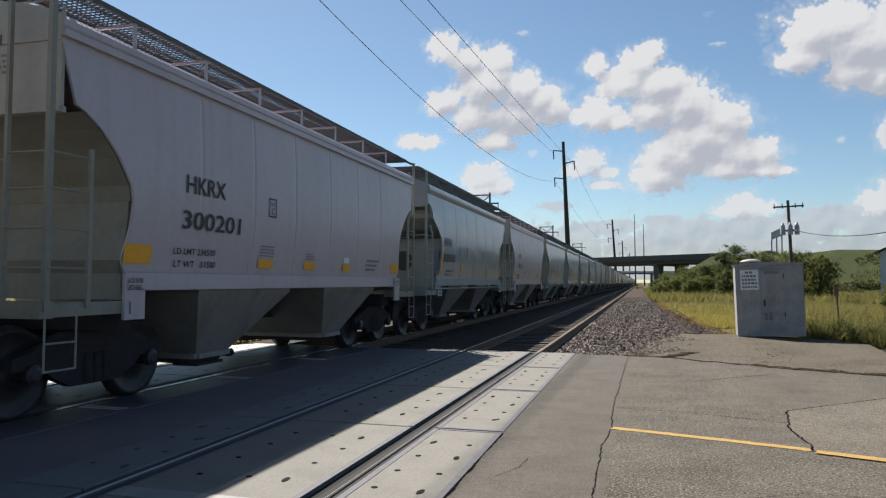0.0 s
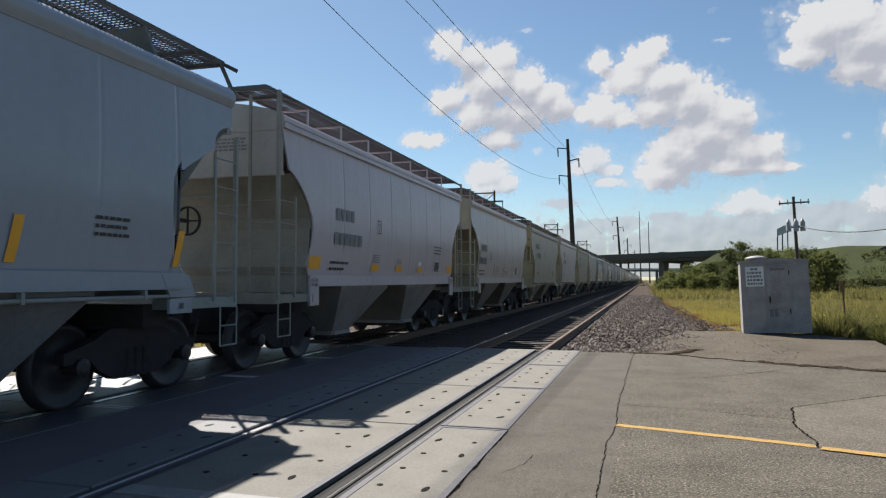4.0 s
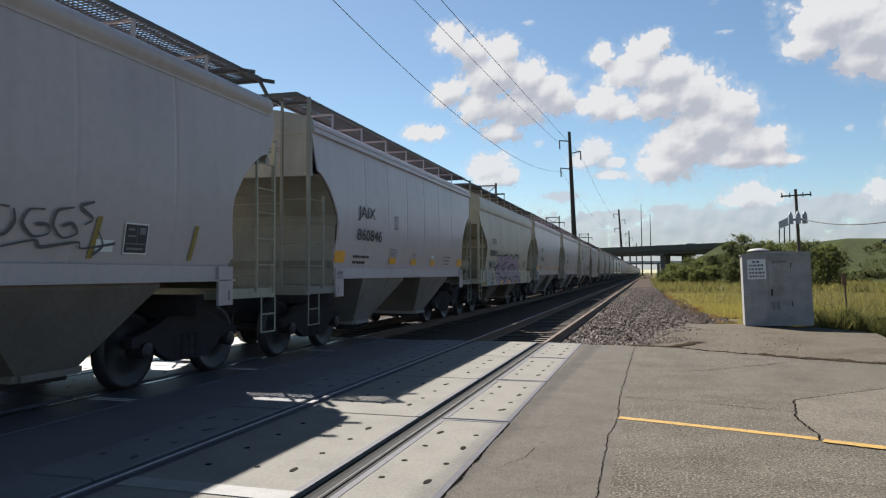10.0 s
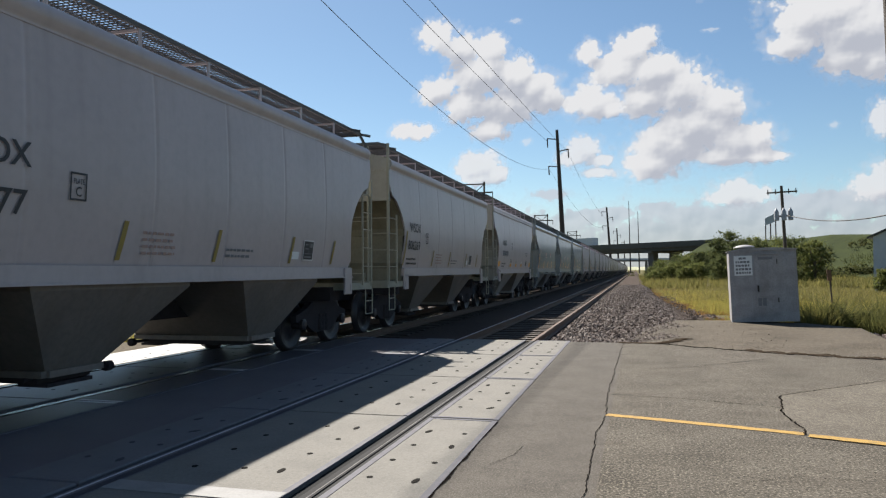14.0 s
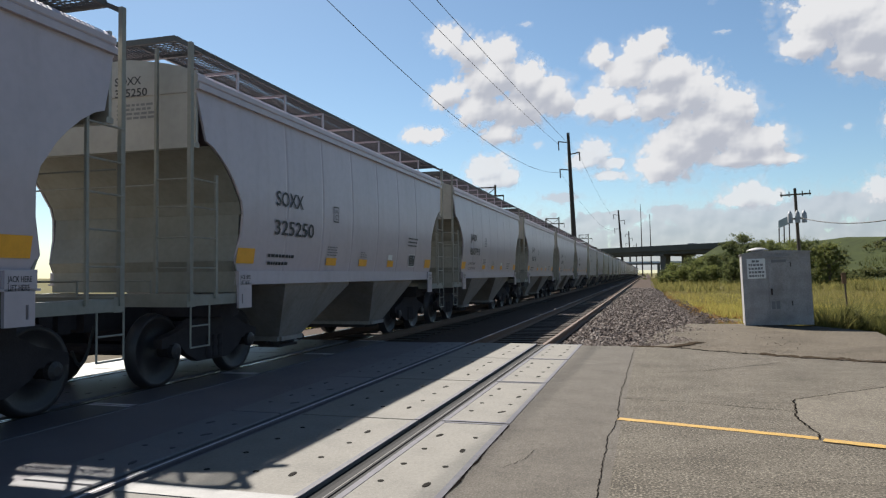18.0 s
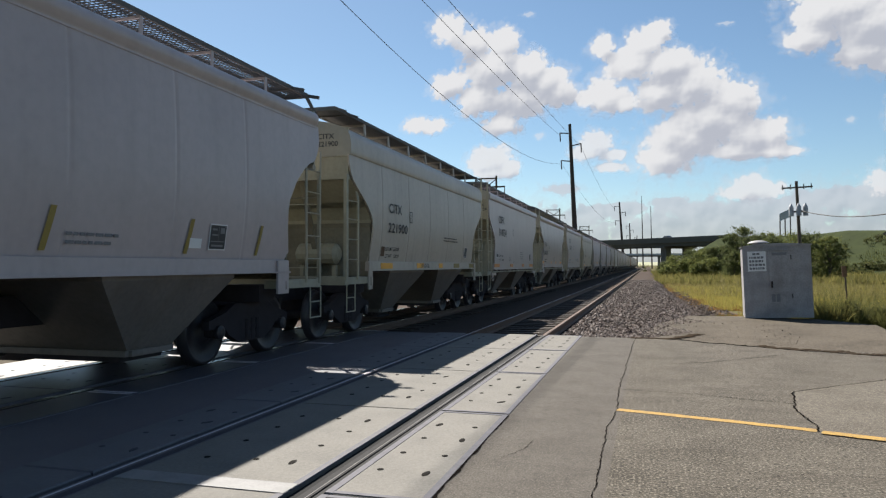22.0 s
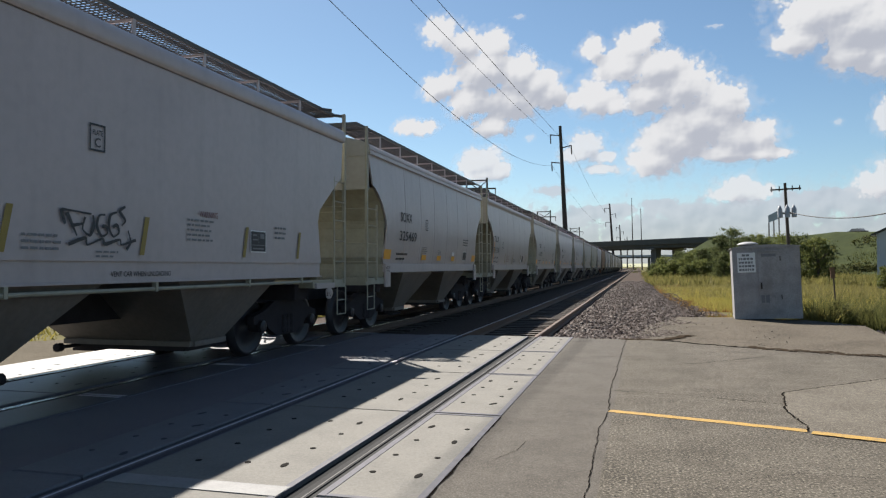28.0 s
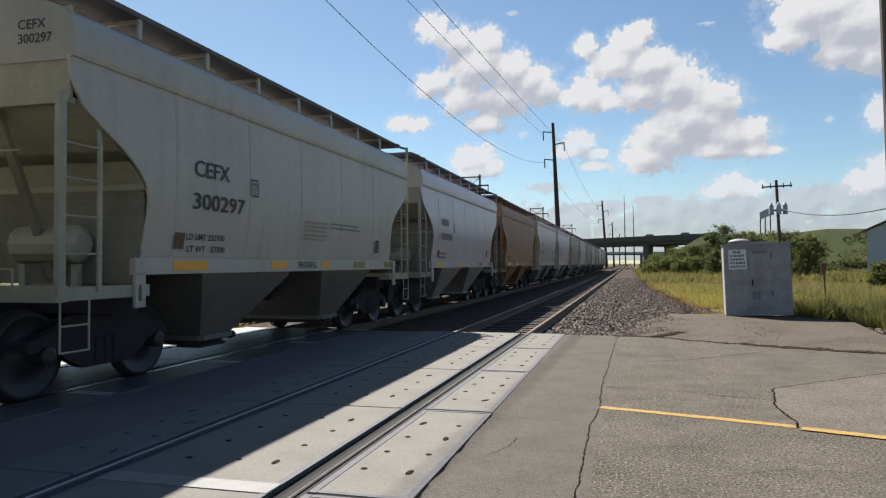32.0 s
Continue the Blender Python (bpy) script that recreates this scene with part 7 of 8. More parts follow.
def wire(pts, r, label):
    """A sagging cable: a smooth curve of second degree through three points."""
    (a, b, c) = [Vector(p) for p in pts]
    t1 = (b.y - a.y) / (c.y - a.y)
    bm = bmesh.new()
    n = 28
    line = []
    for i in range(n + 1):
        t = i / n
        la = (t - t1) * (t - 1) / (t1)
        lb = t * (t - 1) / (t1 * (t1 - 1))
        lc = t * (t - t1) / (1 - t1)
        line.append(a * la + b * lb + c * lc)
    n = 6
    rings = []
    for i, p in enumerate(line):
        d = (line[min(i + 1, len(line) - 1)] - line[max(i - 1, 0)]).normalized()
        u = d.cross(Vector((0, 0, 1))).normalized()
        v = u.cross(d)
        rings.append([bm.verts.new(p + (u * math.cos(2 * math.pi * j / n) + v * math.sin(2 * math.pi * j / n)) * r / 2) for j in range(n)])
    for p, q in zip(rings, rings[1:]):
        for j in range(n):
            bm.faces.new([p[j], p[(j + 1) % n], q[(j + 1) % n], q[j]])
    return tagged(new("cable", finish(bm, "cable", M["wire"])), label, "cable", "overhead cables")


T = "thin black overhead power cable sagging between transmission poles"
wire([(-17.6, -20, 23.3), (-17.6, 60, 16.5), (-17.3, 150, 22.6)], 0.048, T)
wire([(-17.2, -20, 20.0), (-17.2, 60, 22.7), (-17.5, 150, 28.4)], 0.048, T)
wire([(-13.0, -20, 16.0), (-13.0, 60, 20.1), (-13.2, 150, 25.8)], 0.048, T)
wire([(-17.3, 150.1, 22.6), (-14.5, 225, 17.0), (-12.8, 300, 19.0)], 0.048, T)
wire([(-13.2, 150.1, 25.8), (-11.0, 225, 20.0), (-9.2, 300, 22.0)], 0.048, T)


def h_frame(x, y, h, w):
    p = tagged(new("h_frame_pole"), "dark braced wooden crossarm structure of a power line beyond the train", "utility pole", "crossarm poles beyond the train")
    made("pole", M["wood_pole"], lambda bm: tapered(bm, (0, 0, -0.5), (0, 0, h), 0.25, 0.16), p)
    made("pole", M["wood_pole"], lambda bm: tapered(bm, (-w, 0, -0.5), (-w, 0, h - 0.3), 0.25, 0.16), p)
    made("crossarm", M["wood_pole"], lambda bm: box(bm, -w - 0.8, w * 0.42, -0.1, 0.1, h - 2.0, h - 1.75), p)
    made("crossarm", M["wood_pole"], lambda bm: box(bm, -w - 0.2, 0.2, -0.08, 0.08, h - 0.5, h - 0.3), p)
    made("brace", M["wood_pole"], lambda bm: bar(bm, (-w, 0, h - 0.5), (-w * 0.45, 0, h - 1.8), 0.12), p)
    made("brace", M["wood_pole"], lambda bm: bar(bm, (0, 0, h - 0.5), (-w * 0.45, 0, h - 1.8), 0.12), p)
    made("insulator", M["wood_pole"], lambda bm: bar(bm, (w * 0.4, 0, h - 1.9), (w * 0.4, 0, h - 3.0), 0.15, sides=8), p)
    p.matrix_world = pose(x, y, 0)


h_frame(-25.0, 120, 16.7, 3.6)
h_frame(-23.6, 200, 17.2, 3.6)
h_frame(-22.6, 290, 17.2, 3.6)

for x, h in ((-2.6, 38.5), (2.0, 33)):
    m_ = tagged(new("mast"), "thin distant grey radio mast", "mast", "distant masts")
    made("shaft", M["dark_steel"], lambda bm: tapered(bm, (0, 0, -0.5), (0, 0, h), 0.4, 0.12, 8), m_)
    m_.matrix_world = pose(x, 400, 0, 0, -0.8, 0)

dp = tagged(new("utility_pole"), "weathered wooden utility pole with crossarm and three transformers", "utility pole")
made("pole", M["wood_pole"], lambda bm: tapered(bm, (0, 0, -0.6), (0, 0, 9.6), 0.19, 0.13), dp)
arm = made("crossarm", M["wood_pole"], lambda bm: box(bm, -1.35, 1.35, -0.22, -0.08, 8.92, 9.06), dp)
for x in (-1.25, -0.55, 0.6, 1.25):
    made("insulator", M["dark_steel"], lambda bm: bar(bm, (x, -0.15, 8.8), (x, -0.15, 9.3), 0.09, sides=8), arm)
for x in (-0.62, -0.02, 0.62):
    tr = made("transformer", M["can"], lambda bm: lathe(bm, [(0.24, 6.25), (0.23, 6.3), (0.23, 7.1), (0.17, 7.2), (0.06, 7.45)], 14, lambda a, b, w: (x + a, (-0.2 if abs(x) > 0.1 else -0.5) + b, w)), dp, "grey pole-mounted transformer can", True)
    made("bracket", M["dark_steel"], lambda bm: box(bm, min(0, x) - 0.03, max(0, x) + 0.03, -0.3, 0.1, 6.6, 6.75), tr)
dp.matrix_world = pose(13.95, 75, -0.2, 0, -2.3, 0)
wire([(13.85, 75, 6.6), (14.9, 60, 5.0), (15.6, 30, 6.3)], 0.09, "thick black service cable sagging from the utility pole")

ep = tagged(new("near_pole"), "dark wooden pole close beside the road", "utility pole")
made("pole", M["wood_pole"], lambda bm: tapered(bm, (0, 0, -0.3), (0, 0, 10), 0.17, 0.14, 14), ep)
ep.matrix_world = pose(4.73, 15.0, 0, 0, -1.35, 0)

bb = tagged(new("billboard"), "distant roadside billboard on a steel frame seen from behind", "billboard")
made("panel", M["board"], lambda bm: prism(bm, [(0.5, 0.35), (3.2, 1.5), (3.2, 3.5), (0.5, 2.15)], 0.3, lambda a, b, d: (a, d, b)), bb)
for x in (0.7, 1.8, 2.95):
    made("post", M["dark_steel"], lambda bm: box(bm, x - 0.12, x + 0.12, 0.31, 0.55, -5.2, 0.8 + x * 0.3), bb)
bb.matrix_world = pose(29.6, 186, 11.4, 0, 0, 0)

fp = tagged(new("fence_post"), "short leaning weathered wooden post in the grass", "post")
made("post", M["wood_pole"], lambda bm: tapered(bm, (0, 0, -0.3), (0, 0, 1.75), 0.04, 0.035, 8), fp)
made("marker_box", M["rust"], lambda bm: box(bm, -0.13, 0.07, -0.09, -0.045, 1.25, 1.78), fp, "small rusty box at the post's head")
fp.matrix_world = pose(8.95, 38, -0.45, 0, -4, 0)

shed = tagged(new("metal_shed"), "pale corrugated metal shed with a low gable roof", "shed")


def shed_wall(bm):
    prism(bm, [(0, -0.5), (9, -0.5), (9, 3.75), (4.5, 5.9), (0, 3.75)], 14, lambda a, b, d: (a, d, b))


made("wall", M["siding"], shed_wall, shed)
for i in range(30):
    made("rib", M["siding"], lambda bm: box(bm, 0.15 + i * 0.3, 0.19 + i * 0.3, -0.025, -0.001, -0.5, 3.7 + 0.47 * min(0.15 + i * 0.3, 8.85 - i * 0.3)), shed)
for s in (0, 1):
    made("roof", M["bridge"], lambda bm: prism(bm, [(-0.35, 3.62), (4.5, 5.93), (4.5, 6.05), (-0.35, 3.74)] if s == 0 else [(9.35, 3.62), (4.5, 5.93), (4.5, 6.05), (9.35, 3.74)], 14.6, lambda a, b, d: (a, d - 0.3, b)), shed, "grey metal roof slope")
made("window", M["faint"], lambda bm: box(bm, 1.6, 2.1, -0.04, -0.026, 1.9, 2.5), shed, "small dark window")
shed.matrix_world = pose(17.05, 60, 0, 0, 0, -24)


# ---- plants ----
def leaves(name, centres, per, spread, size, mat, seed, parent=None, label=""):
    """Many small leaf quads round clump centres, one joined mesh."""
    rng = np.random.default_rng(seed)
    c = np.repeat(np.array(centres, float), per, axis=0)
    n = len(c)
    d = rng.normal(0, 1, (n, 3))
    d /= np.linalg.norm(d, axis=1)[:, None]
    p = c[:, :3] + d * (c[:, 3:4] * spread * np.abs(rng.normal(0, 0.75, (n, 1)))) * (1, 1, 0.8)
    a = rng.normal(0, 1, (n, 3))
    a /= np.linalg.norm(a, axis=1)[:, None]
    b = np.cross(a, rng.normal(0, 1, (n, 3)))
    b /= np.linalg.norm(b, axis=1)[:, None]
    s = size * rng.uniform(0.6, 1.4, (n, 1))
    v = np.stack([p - a * s, p - b * s * 0.5, p + a * s, p + b * s * 0.5], 1).reshape(-1, 3)
    me = bpy.data.meshes.new(name)
    me.from_pydata(v.tolist(), [], np.arange(4 * n).reshape(-1, 4).tolist())
    me.materials.append(M[mat])
    ob = new(name, me)
    ob.parent = parent
    if label:
        ob["label"] = label
    return ob


def tree(x, y, h, w, seed, mat="leaf", z=-0.5, clumps=84, per=105, word="leafy green broad-crowned tree", size=0.085):
    rng = random.Random(seed)
    w *= rng.uniform(0.72, 1.0)
    t = tagged(new("tree" if h > 3.6 else "bush"), word, "tree" if h > 3.6 else "bush", "trees and bushes below the embankment")

    def trunk(bm):
        tapered(bm, (0, 0, -0.2), (0.1, 0, h * 0.5), 0.035 * h, 0.018 * h, 8)
        for i in range(6):
            a = rng.uniform(0, 6.28)
            z0 = h * rng.uniform(0.2, 0.5)
            tapered(bm, (0.04, 0, z0), (math.cos(a) * w * 0.35, math.sin(a) * w * 0.35, z0 + h * rng.uniform(0.15, 0.4)), 0.014 * h, 0.006 * h, 6)

    made("trunk", M["bark"], trunk, t)
    cs = []
    for i in range(clumps):
        a, q = rng.uniform(0, 6.28), rng.random() ** 0.5
        zz = rng.uniform(0.12, 0.98)
        rr = w * 0.5 * (math.sin(math.pi * min(0.97, 0.18 + 0.78 * zz)) ** 0.7)
        cs.append((math.cos(a) * q * rr, math.sin(a) * q * rr, h * zz * 0.93, w * rng.uniform(0.06, 0.2)))
    for i in range(9):
        # loose shoots that break the outline
        a, q = rng.uniform(0, 6.28), w * rng.uniform(0.1, 0.5)
        cs.append((math.cos(a) * q, math.sin(a) * q, h * rng.uniform(0.5, 0.93), w * rng.uniform(0.05, 0.1)))
    leaves("crown", cs, per, 1.0, size, mat, seed, t)
    t.matrix_world = pose(x, y, z)
    return t


TREES = [(12.2, 105, 7.6, 5.6, "leaf_dark"), (10.9, 106, 6.6, 3.6, "leaf_dark"), (9.2, 112, 4.8, 4.2, "leaf_dark"), (7.4, 116, 3.9, 3.6, "leaf"), (5.4, 120, 3.0, 3.0, "leaf"), (3.4, 118, 2.1, 2.6, "leaf"),
         (2.4, 104, 1.7, 2.6, "leaf"), (6.6, 104, 2.3, 3.0, "leaf"), (13.6, 101, 6.2, 4.6, "leaf_dark"), (15.6, 104, 6.6, 5.0, "leaf"), (17.4, 98, 6.2, 4.6, "leaf"), (16.6, 86, 5.6, 4.2, "leaf_dark"),
         (18.3, 84, 5.3, 3.8, "leaf"), (14.2, 92, 5.6, 4.2, "leaf_dark"), (10.4, 98, 3.7, 3.6, "leaf_dark"), (8.4, 108, 3.0, 3.2, "leaf"), (12.6, 96, 4.6, 4.2, "leaf"),
         (17.6, 58, 1.9, 2.6, "leaf"), (19.0, 57.5, 1.8, 2.4, "weed"),
         (3.2, 150, 2.6, 3.4, "leaf_dark"), (5.2, 160, 3.8, 4.0, "leaf"), (8.0, 150, 4.4, 4.6, "leaf_dark"), (9.5, 178, 5.6, 6.5, "leaf_dark"), (13.0, 176, 6.0, 6.5, "leaf"), (6.2, 182, 4.6, 5.0, "leaf"), (16.5, 170, 6.2, 6.5, "leaf_dark")]
for i, (x, y, h, w, mt) in enumerate(TREES):
    tree(x, y, h, w, 100 + i, mt, word="dense dark green tree below the embankment" if mt == "leaf_dark" else "leafy bright green tree in dry grass" if h > 3.6 else "low leafy green bush in dry grass")
for i, (x, y, h, w) in enumerate(((-46, 38, 5, 6), (-52, 46, 6, 7), (-60, 40, 5, 7), (-44, 60, 5, 6), (-58, 70, 7, 8), (-70, 95, 7, 8), (-50, 110, 6, 8), (-40, 140, 6, 8), (-75, 60, 6, 8))):
    tree(x, y, h, w, 300 + i, "leaf_dark", word="distant dark green tree beyond the railway", clumps=24, per=60, size=0.3)


def grass(name, count, region, h0, h1, mat, seed, label, width=0.02, zf=-0.5, clump=0.0):
    """Grass blades as thin bent triangles, one joined mesh."""
    rng = np.random.default_rng(seed)
    pts = region(rng, count)
    n = len(pts)
    hh = rng.uniform(h0, h1, n) * (0.6 + 0.8 * rng.random(n) ** 2)
    a = rng.uniform(0, 2 * np.pi, n)
    lean = rng.normal(0, 0.42, (n, 2)) * hh[:, None]
    w = width * rng.uniform(0.6, 1.5, n)
    base = np.column_stack([pts, np.full(n, zf)])
    side = np.column_stack([np.cos(a) * w, np.sin(a) * w, np.zeros(n)])
    tip = base + np.column_stack([lean, hh])
    v = np.stack([base - side, base + side, tip], 1).reshape(-1, 3)
    me = bpy.data.meshes.new(name)
    me.from_pydata(v.tolist(), [], np.arange(3 * n).reshape(-1, 3).tolist())
    me.materials.append(M[mat])
    return tagged(new(name, me), label, "grass", kind="stuff")


def patchy(x0, x1, y0, y1, power=1.5, edge=None, clumpy=True):
    def region(rng, count):
        u = rng.random(count * 2) ** power
        y = y0 + (y1 - y0) * u
        x = x0 + (x1 - x0) * rng.random(count * 2)
        if clumpy:
            f = np.sin(x * 1.9 + 0.6 * y) + np.sin(y * 1.3 - 0.8 * x) + np.sin(0.45 * x + 0.31 * y + 1) + np.sin(x * 4.1 - y * 2.7)
            k = f > -1.2 + 2.0 * rng.random(count * 2)
            x, y = x[k], y[k]
        if edge is not None:
            k = x > edge(y)
            x, y = x[k], y[k]
        return np.column_stack([x, y])[:count]
    return region


near_edge = lambda y: 1.45 + 0.3 * np.sin(y * 0.7) + 0.15 * np.sin(y * 2.3) - 0.008 * np.maximum(0, y - 50) + 0.068 * np.maximum(0, 50 - y)
right_edge = lambda y: 4.2 + np.maximum(0, 22 - y) * 0.6
grass("dead_grass", 34000, patchy(0.7, 3.6, 22, 90, 1.4, lambda y: near_edge(y) - 0.6 - 0.25 * np.sin(3.1 * y)), 0.06, 0.2, "rusty_grass", 6, "short orange-brown dead grass along the ballast", 0.016)
grass("dry_grass", 70000, patchy(1.6, 8.5, 22.5, 62, 1.2, near_edge), 0.1, 0.3, "straw", 1, "low yellow dry grass beside the ballast", 0.012)
grass("field_grass", 45000, patchy(1.2, 19, 42, 100, 1.2, near_edge), 0.1, 0.4, "dull_grass", 21, "dull green-brown field grass behind the cabinet", 0.022)
grass("dry_grass", 16000, patchy(4.2, 18, 20.6, 60, 1.6, right_edge), 0.15, 0.42, "straw", 11, "yellow dry grass among the weeds", 0.010)
grass("weeds", 60000, patchy(4.2, 18, 20.6, 70, 1.8, right_edge), 0.15, 0.45, "weed", 2, "tall green-yellow weeds round the cabinet", 0.011)
grass("weeds", 9000, patchy(4.3, 7.5, 20.5, 24, 1.0, right_edge), 0.2, 0.5, "leaf_dark", 12, "dark green weeds behind the cabinet", 0.014)
CLUMPS = [(4.7, 21.3, 0.55, 1.05), (5.3, 21.8, 0.5, 0.9), (5.9, 21.1, 0.35, 0.7), (6.5, 20.4, 0.4, 0.55), (7.2, 21.0, 0.5, 0.75), (4.4, 20.9, 0.3, 0.8), (8.0, 20.2, 0.5, 0.6), (1.9, 21.6, 0.2, 0.4), (6.9, 23.5, 0.7, 1.0), (8.6, 24.0, 0.8, 0.9)]
for i, (cx_, cy_, r_, h_) in enumerate(CLUMPS):
    grass("weed_clump", 1500, lambda rng, n, cx_=cx_, cy_=cy_, r_=r_: np.column_stack([rng.normal(cx_, r_ * 0.5, n), rng.normal(cy_, r_ * 0.5, n)]), h_ * 0.5, h_, ("clump", "weed")[i % 2], 200 + i, "tall olive-green weed clump at the edge of the apron", 0.013, -0.45)


def weed_mound(x, y, w, h, seed):
    """A rounded mound of small weed leaves, thinner towards its top."""
    rng = random.Random(seed)
    cs = []
    for i in range(46):
        a, q, k = rng.uniform(0, 6.28), rng.random() ** 0.5, rng.random()
        cs.append((x + math.cos(a) * q * w * 0.5 * (1 - 0.55 * k), y + math.sin(a) * q * w * 0.4, -0.45 + h * k * (1 - 0.45 * q), 0.16 * rng.uniform(0.6, 1.2)))
    tagged(leaves("weed_mound", cs, 130, 1.0, 0.022, "clump", seed), "soft olive-green mound of weeds beside the cabinet", "weeds", kind="stuff")


for i, (x_, y_, w_, h_) in enumerate(((4.95, 21.0, 1.1, 1.15), (5.75, 21.6, 1.0, 0.8), (7.6, 21.3, 1.7, 0.75), (9.3, 22.5, 1.8, 0.8))):
    weed_mound(x_, y_, w_, h_, 400 + i)
grass("far_grass", 40000, patchy(0.6, 34, 70, 175, 1.3), 0.4, 0.9, "weed", 3, "rough green-yellow grass field below the trees", 0.05)


def far_side(rng, count):
    p = patchy(-40, -9.1, 5.5, 58, 1.3)(rng, count)
    return p[p[:, 1] > np.interp(p[:, 0], [x for x, y in VERGE[::-1]], [y for x, y in VERGE[::-1]]) + 0.05]


grass("left_grass", 30000, far_side, 0.1, 0.35, "verge_grass", 5, "yellow-green grass strip beyond the train", 0.025, -0.07)


def slope_grass():
    rng = np.random.default_rng(9)
    s, o = rng.uniform(S_ABUT, S_ABUT + 120, 16000), rng.uniform(-31, -3, 16000)
    zz = np.interp(o, [-34, -26, -18, -10, -4, -2.5, 0], [-0.6, 0.4, 2.9, 5.6, 7.9, 8.35, 8.42])
    vs = []
    patch = np.sin(s * 0.41 + 0.3 * o) + np.sin(o * 0.62 - 0.17 * s) + np.sin(s * 1.1 + o * 0.9) > rng.uniform(-0.9, 0.7, 16000)
    for a, b, z in zip(s[patch], o[patch], zz[patch]):
        x, y, d = road_at(float(a), float(b))
        h, w, t = rng.uniform(0.05, 0.4), rng.uniform(0.05, 0.14), rng.uniform(0, 6.28)
        c, q = math.cos(t) * w, math.sin(t) * w
        vs += [(x - c, y - q, z - 0.4), (x + c, y + q, z - 0.4), (x + rng.uniform(-0.3, 0.3), y + rng.uniform(-0.3, 0.3), z + h)]
    n = len(vs) // 3
    return tagged(new("slope_grass", quads("slope_grass", vs, [(3 * i, 3 * i + 1, 3 * i + 2) for i in range(n)], M["slope_blade"])), "rough green grass covering the embankment slope", "grass", kind="stuff")


M["slope_blade"] = leaf_material("green_slope_grass", (0.035, 0.045, 0.016), (0.1, 0.105, 0.036))
slope_grass()


def slope_shrubs():
    """Rough scrub in uneven drifts over the slope."""
    rng = random.Random(77)
    cs = []
    while len(cs) < 1500:
        s, o = S_ABUT + rng.uniform(-4, 105), rng.uniform(-33, -5)
        x, y, d = road_at(s, o)
        if noise.noise((x * 0.09, y * 0.05, 2.0)) + 0.5 * noise.noise((x * 0.3, y * 0.2, 7.0)) < 0.02 + 0.012 * (o + 33):
            continue
        z = float(np.interp(o, [-34, -26, -18, -10, -4], [-0.6, 0.4, 2.9, 5.6, 7.9]))
        for i in range(3):
            cs.append((x + rng.uniform(-0.8, 0.8), y + rng.uniform(-0.8, 0.8), z + rng.uniform(0.0, 1.1), rng.uniform(0.5, 1.3)))
    for j in range(46):
        # denser thickets
        s, o = S_ABUT + rng.uniform(2, 100), rng.uniform(-33, -9)
        x, y, d = road_at(s, o)
        z = float(np.interp(o, [-34, -26, -18, -10, -4], [-0.6, 0.4, 2.9, 5.6, 7.9]))
        w = rng.uniform(1.2, 3.0)
        for i in range(22):
            cs.append((x + rng.gauss(0, w * 0.5), y + rng.gauss(0, w * 0.5), z + rng.uniform(0.0, 0.55 * w), rng.uniform(0.3, 0.6)))
    ob = leaves("slope_scrub", cs, 34, 1.0, 0.18, "scrub", 78)
    return tagged(ob, "scattered low olive scrub on the embankment slope", "scrub", kind="stuff")


M["scrub"] = leaf_material("olive_scrub_leaves", (0.045, 0.056, 0.022), (0.12, 0.12, 0.045))
slope_shrubs()


# ---- traffic on the highway ----
def wheel_part(parent, x, y, r, w):
    made("wheel", M["rubber"], lambda bm: lathe(bm, [(r * 0.6, -w / 2), (r, -w / 2 + 0.03), (r, w / 2 - 0.03), (r * 0.6, w / 2)], 14, lambda a, b, d: (x + d, y + a, r + b)), parent)


def semi_truck():
    t = tagged(new("semi_truck"), "dark tractor pulling a long pale box trailer over the bridge", "truck")
    made("trailer", M["siding"], lambda bm: box(bm, -1.28, 1.28, 2.6, 16.0, 1.15, 3.7), t, "long pale box trailer")
    made("tractor", M["dark_steel"], lambda bm: prism(bm, [(-4.6, 0.6), (-4.6, 1.7), (-3.2, 2.0), (-2.7, 2.6), (-1.6, 3.0), (1.6, 3.2), (1.6, 0.6)], 2.4, lambda a, b, d: (-1.2 + d, a, b)), t, "dark conventional tractor")
    for x in (-1.1, 1.1):
        for y in (-3.6, 1.6, 2.9, 13.5, 14.8):
            wheel_part(t, x, y, 0.5, 0.3)
    return t


def car_thing(paint, word, pickup=False):
    t = tagged(new("pickup" if pickup else "car"), word, "pickup" if pickup else "car", "traffic on the highway")
    lo = [(-2.3, 0.35), (-2.35, 0.8), (-1.2, 0.98), (1.3, 1.0), (2.3, 0.98), (2.35, 0.4)]
    hi = [(-1.1, 0.99), (-0.45, 1.5), (0.5 if pickup else 1.2, 1.52), (0.75 if pickup else 1.9, 1.0)]
    k = 1.2 if pickup else 1.0
    made("body", M[paint], lambda bm: prism(bm, [(a * k, b * k) for a, b in lo], 1.8, lambda a, b, d: (-0.9 + d, a, b)), t)
    made("cabin", M["faint"], lambda bm: prism(bm, [(a * k, b * k) for a, b in hi], 1.6, lambda a, b, d: (-0.8 + d, a, b)), t, "dark glazed cabin")
    for x in (-0.82, 0.82):
        for y in (-1.45 * k, 1.4 * k):
            wheel_part(t, x, y, 0.34, 0.22)
    return t


S_OUT, S_IN = 110.0, ROAD_S[-1] - 170


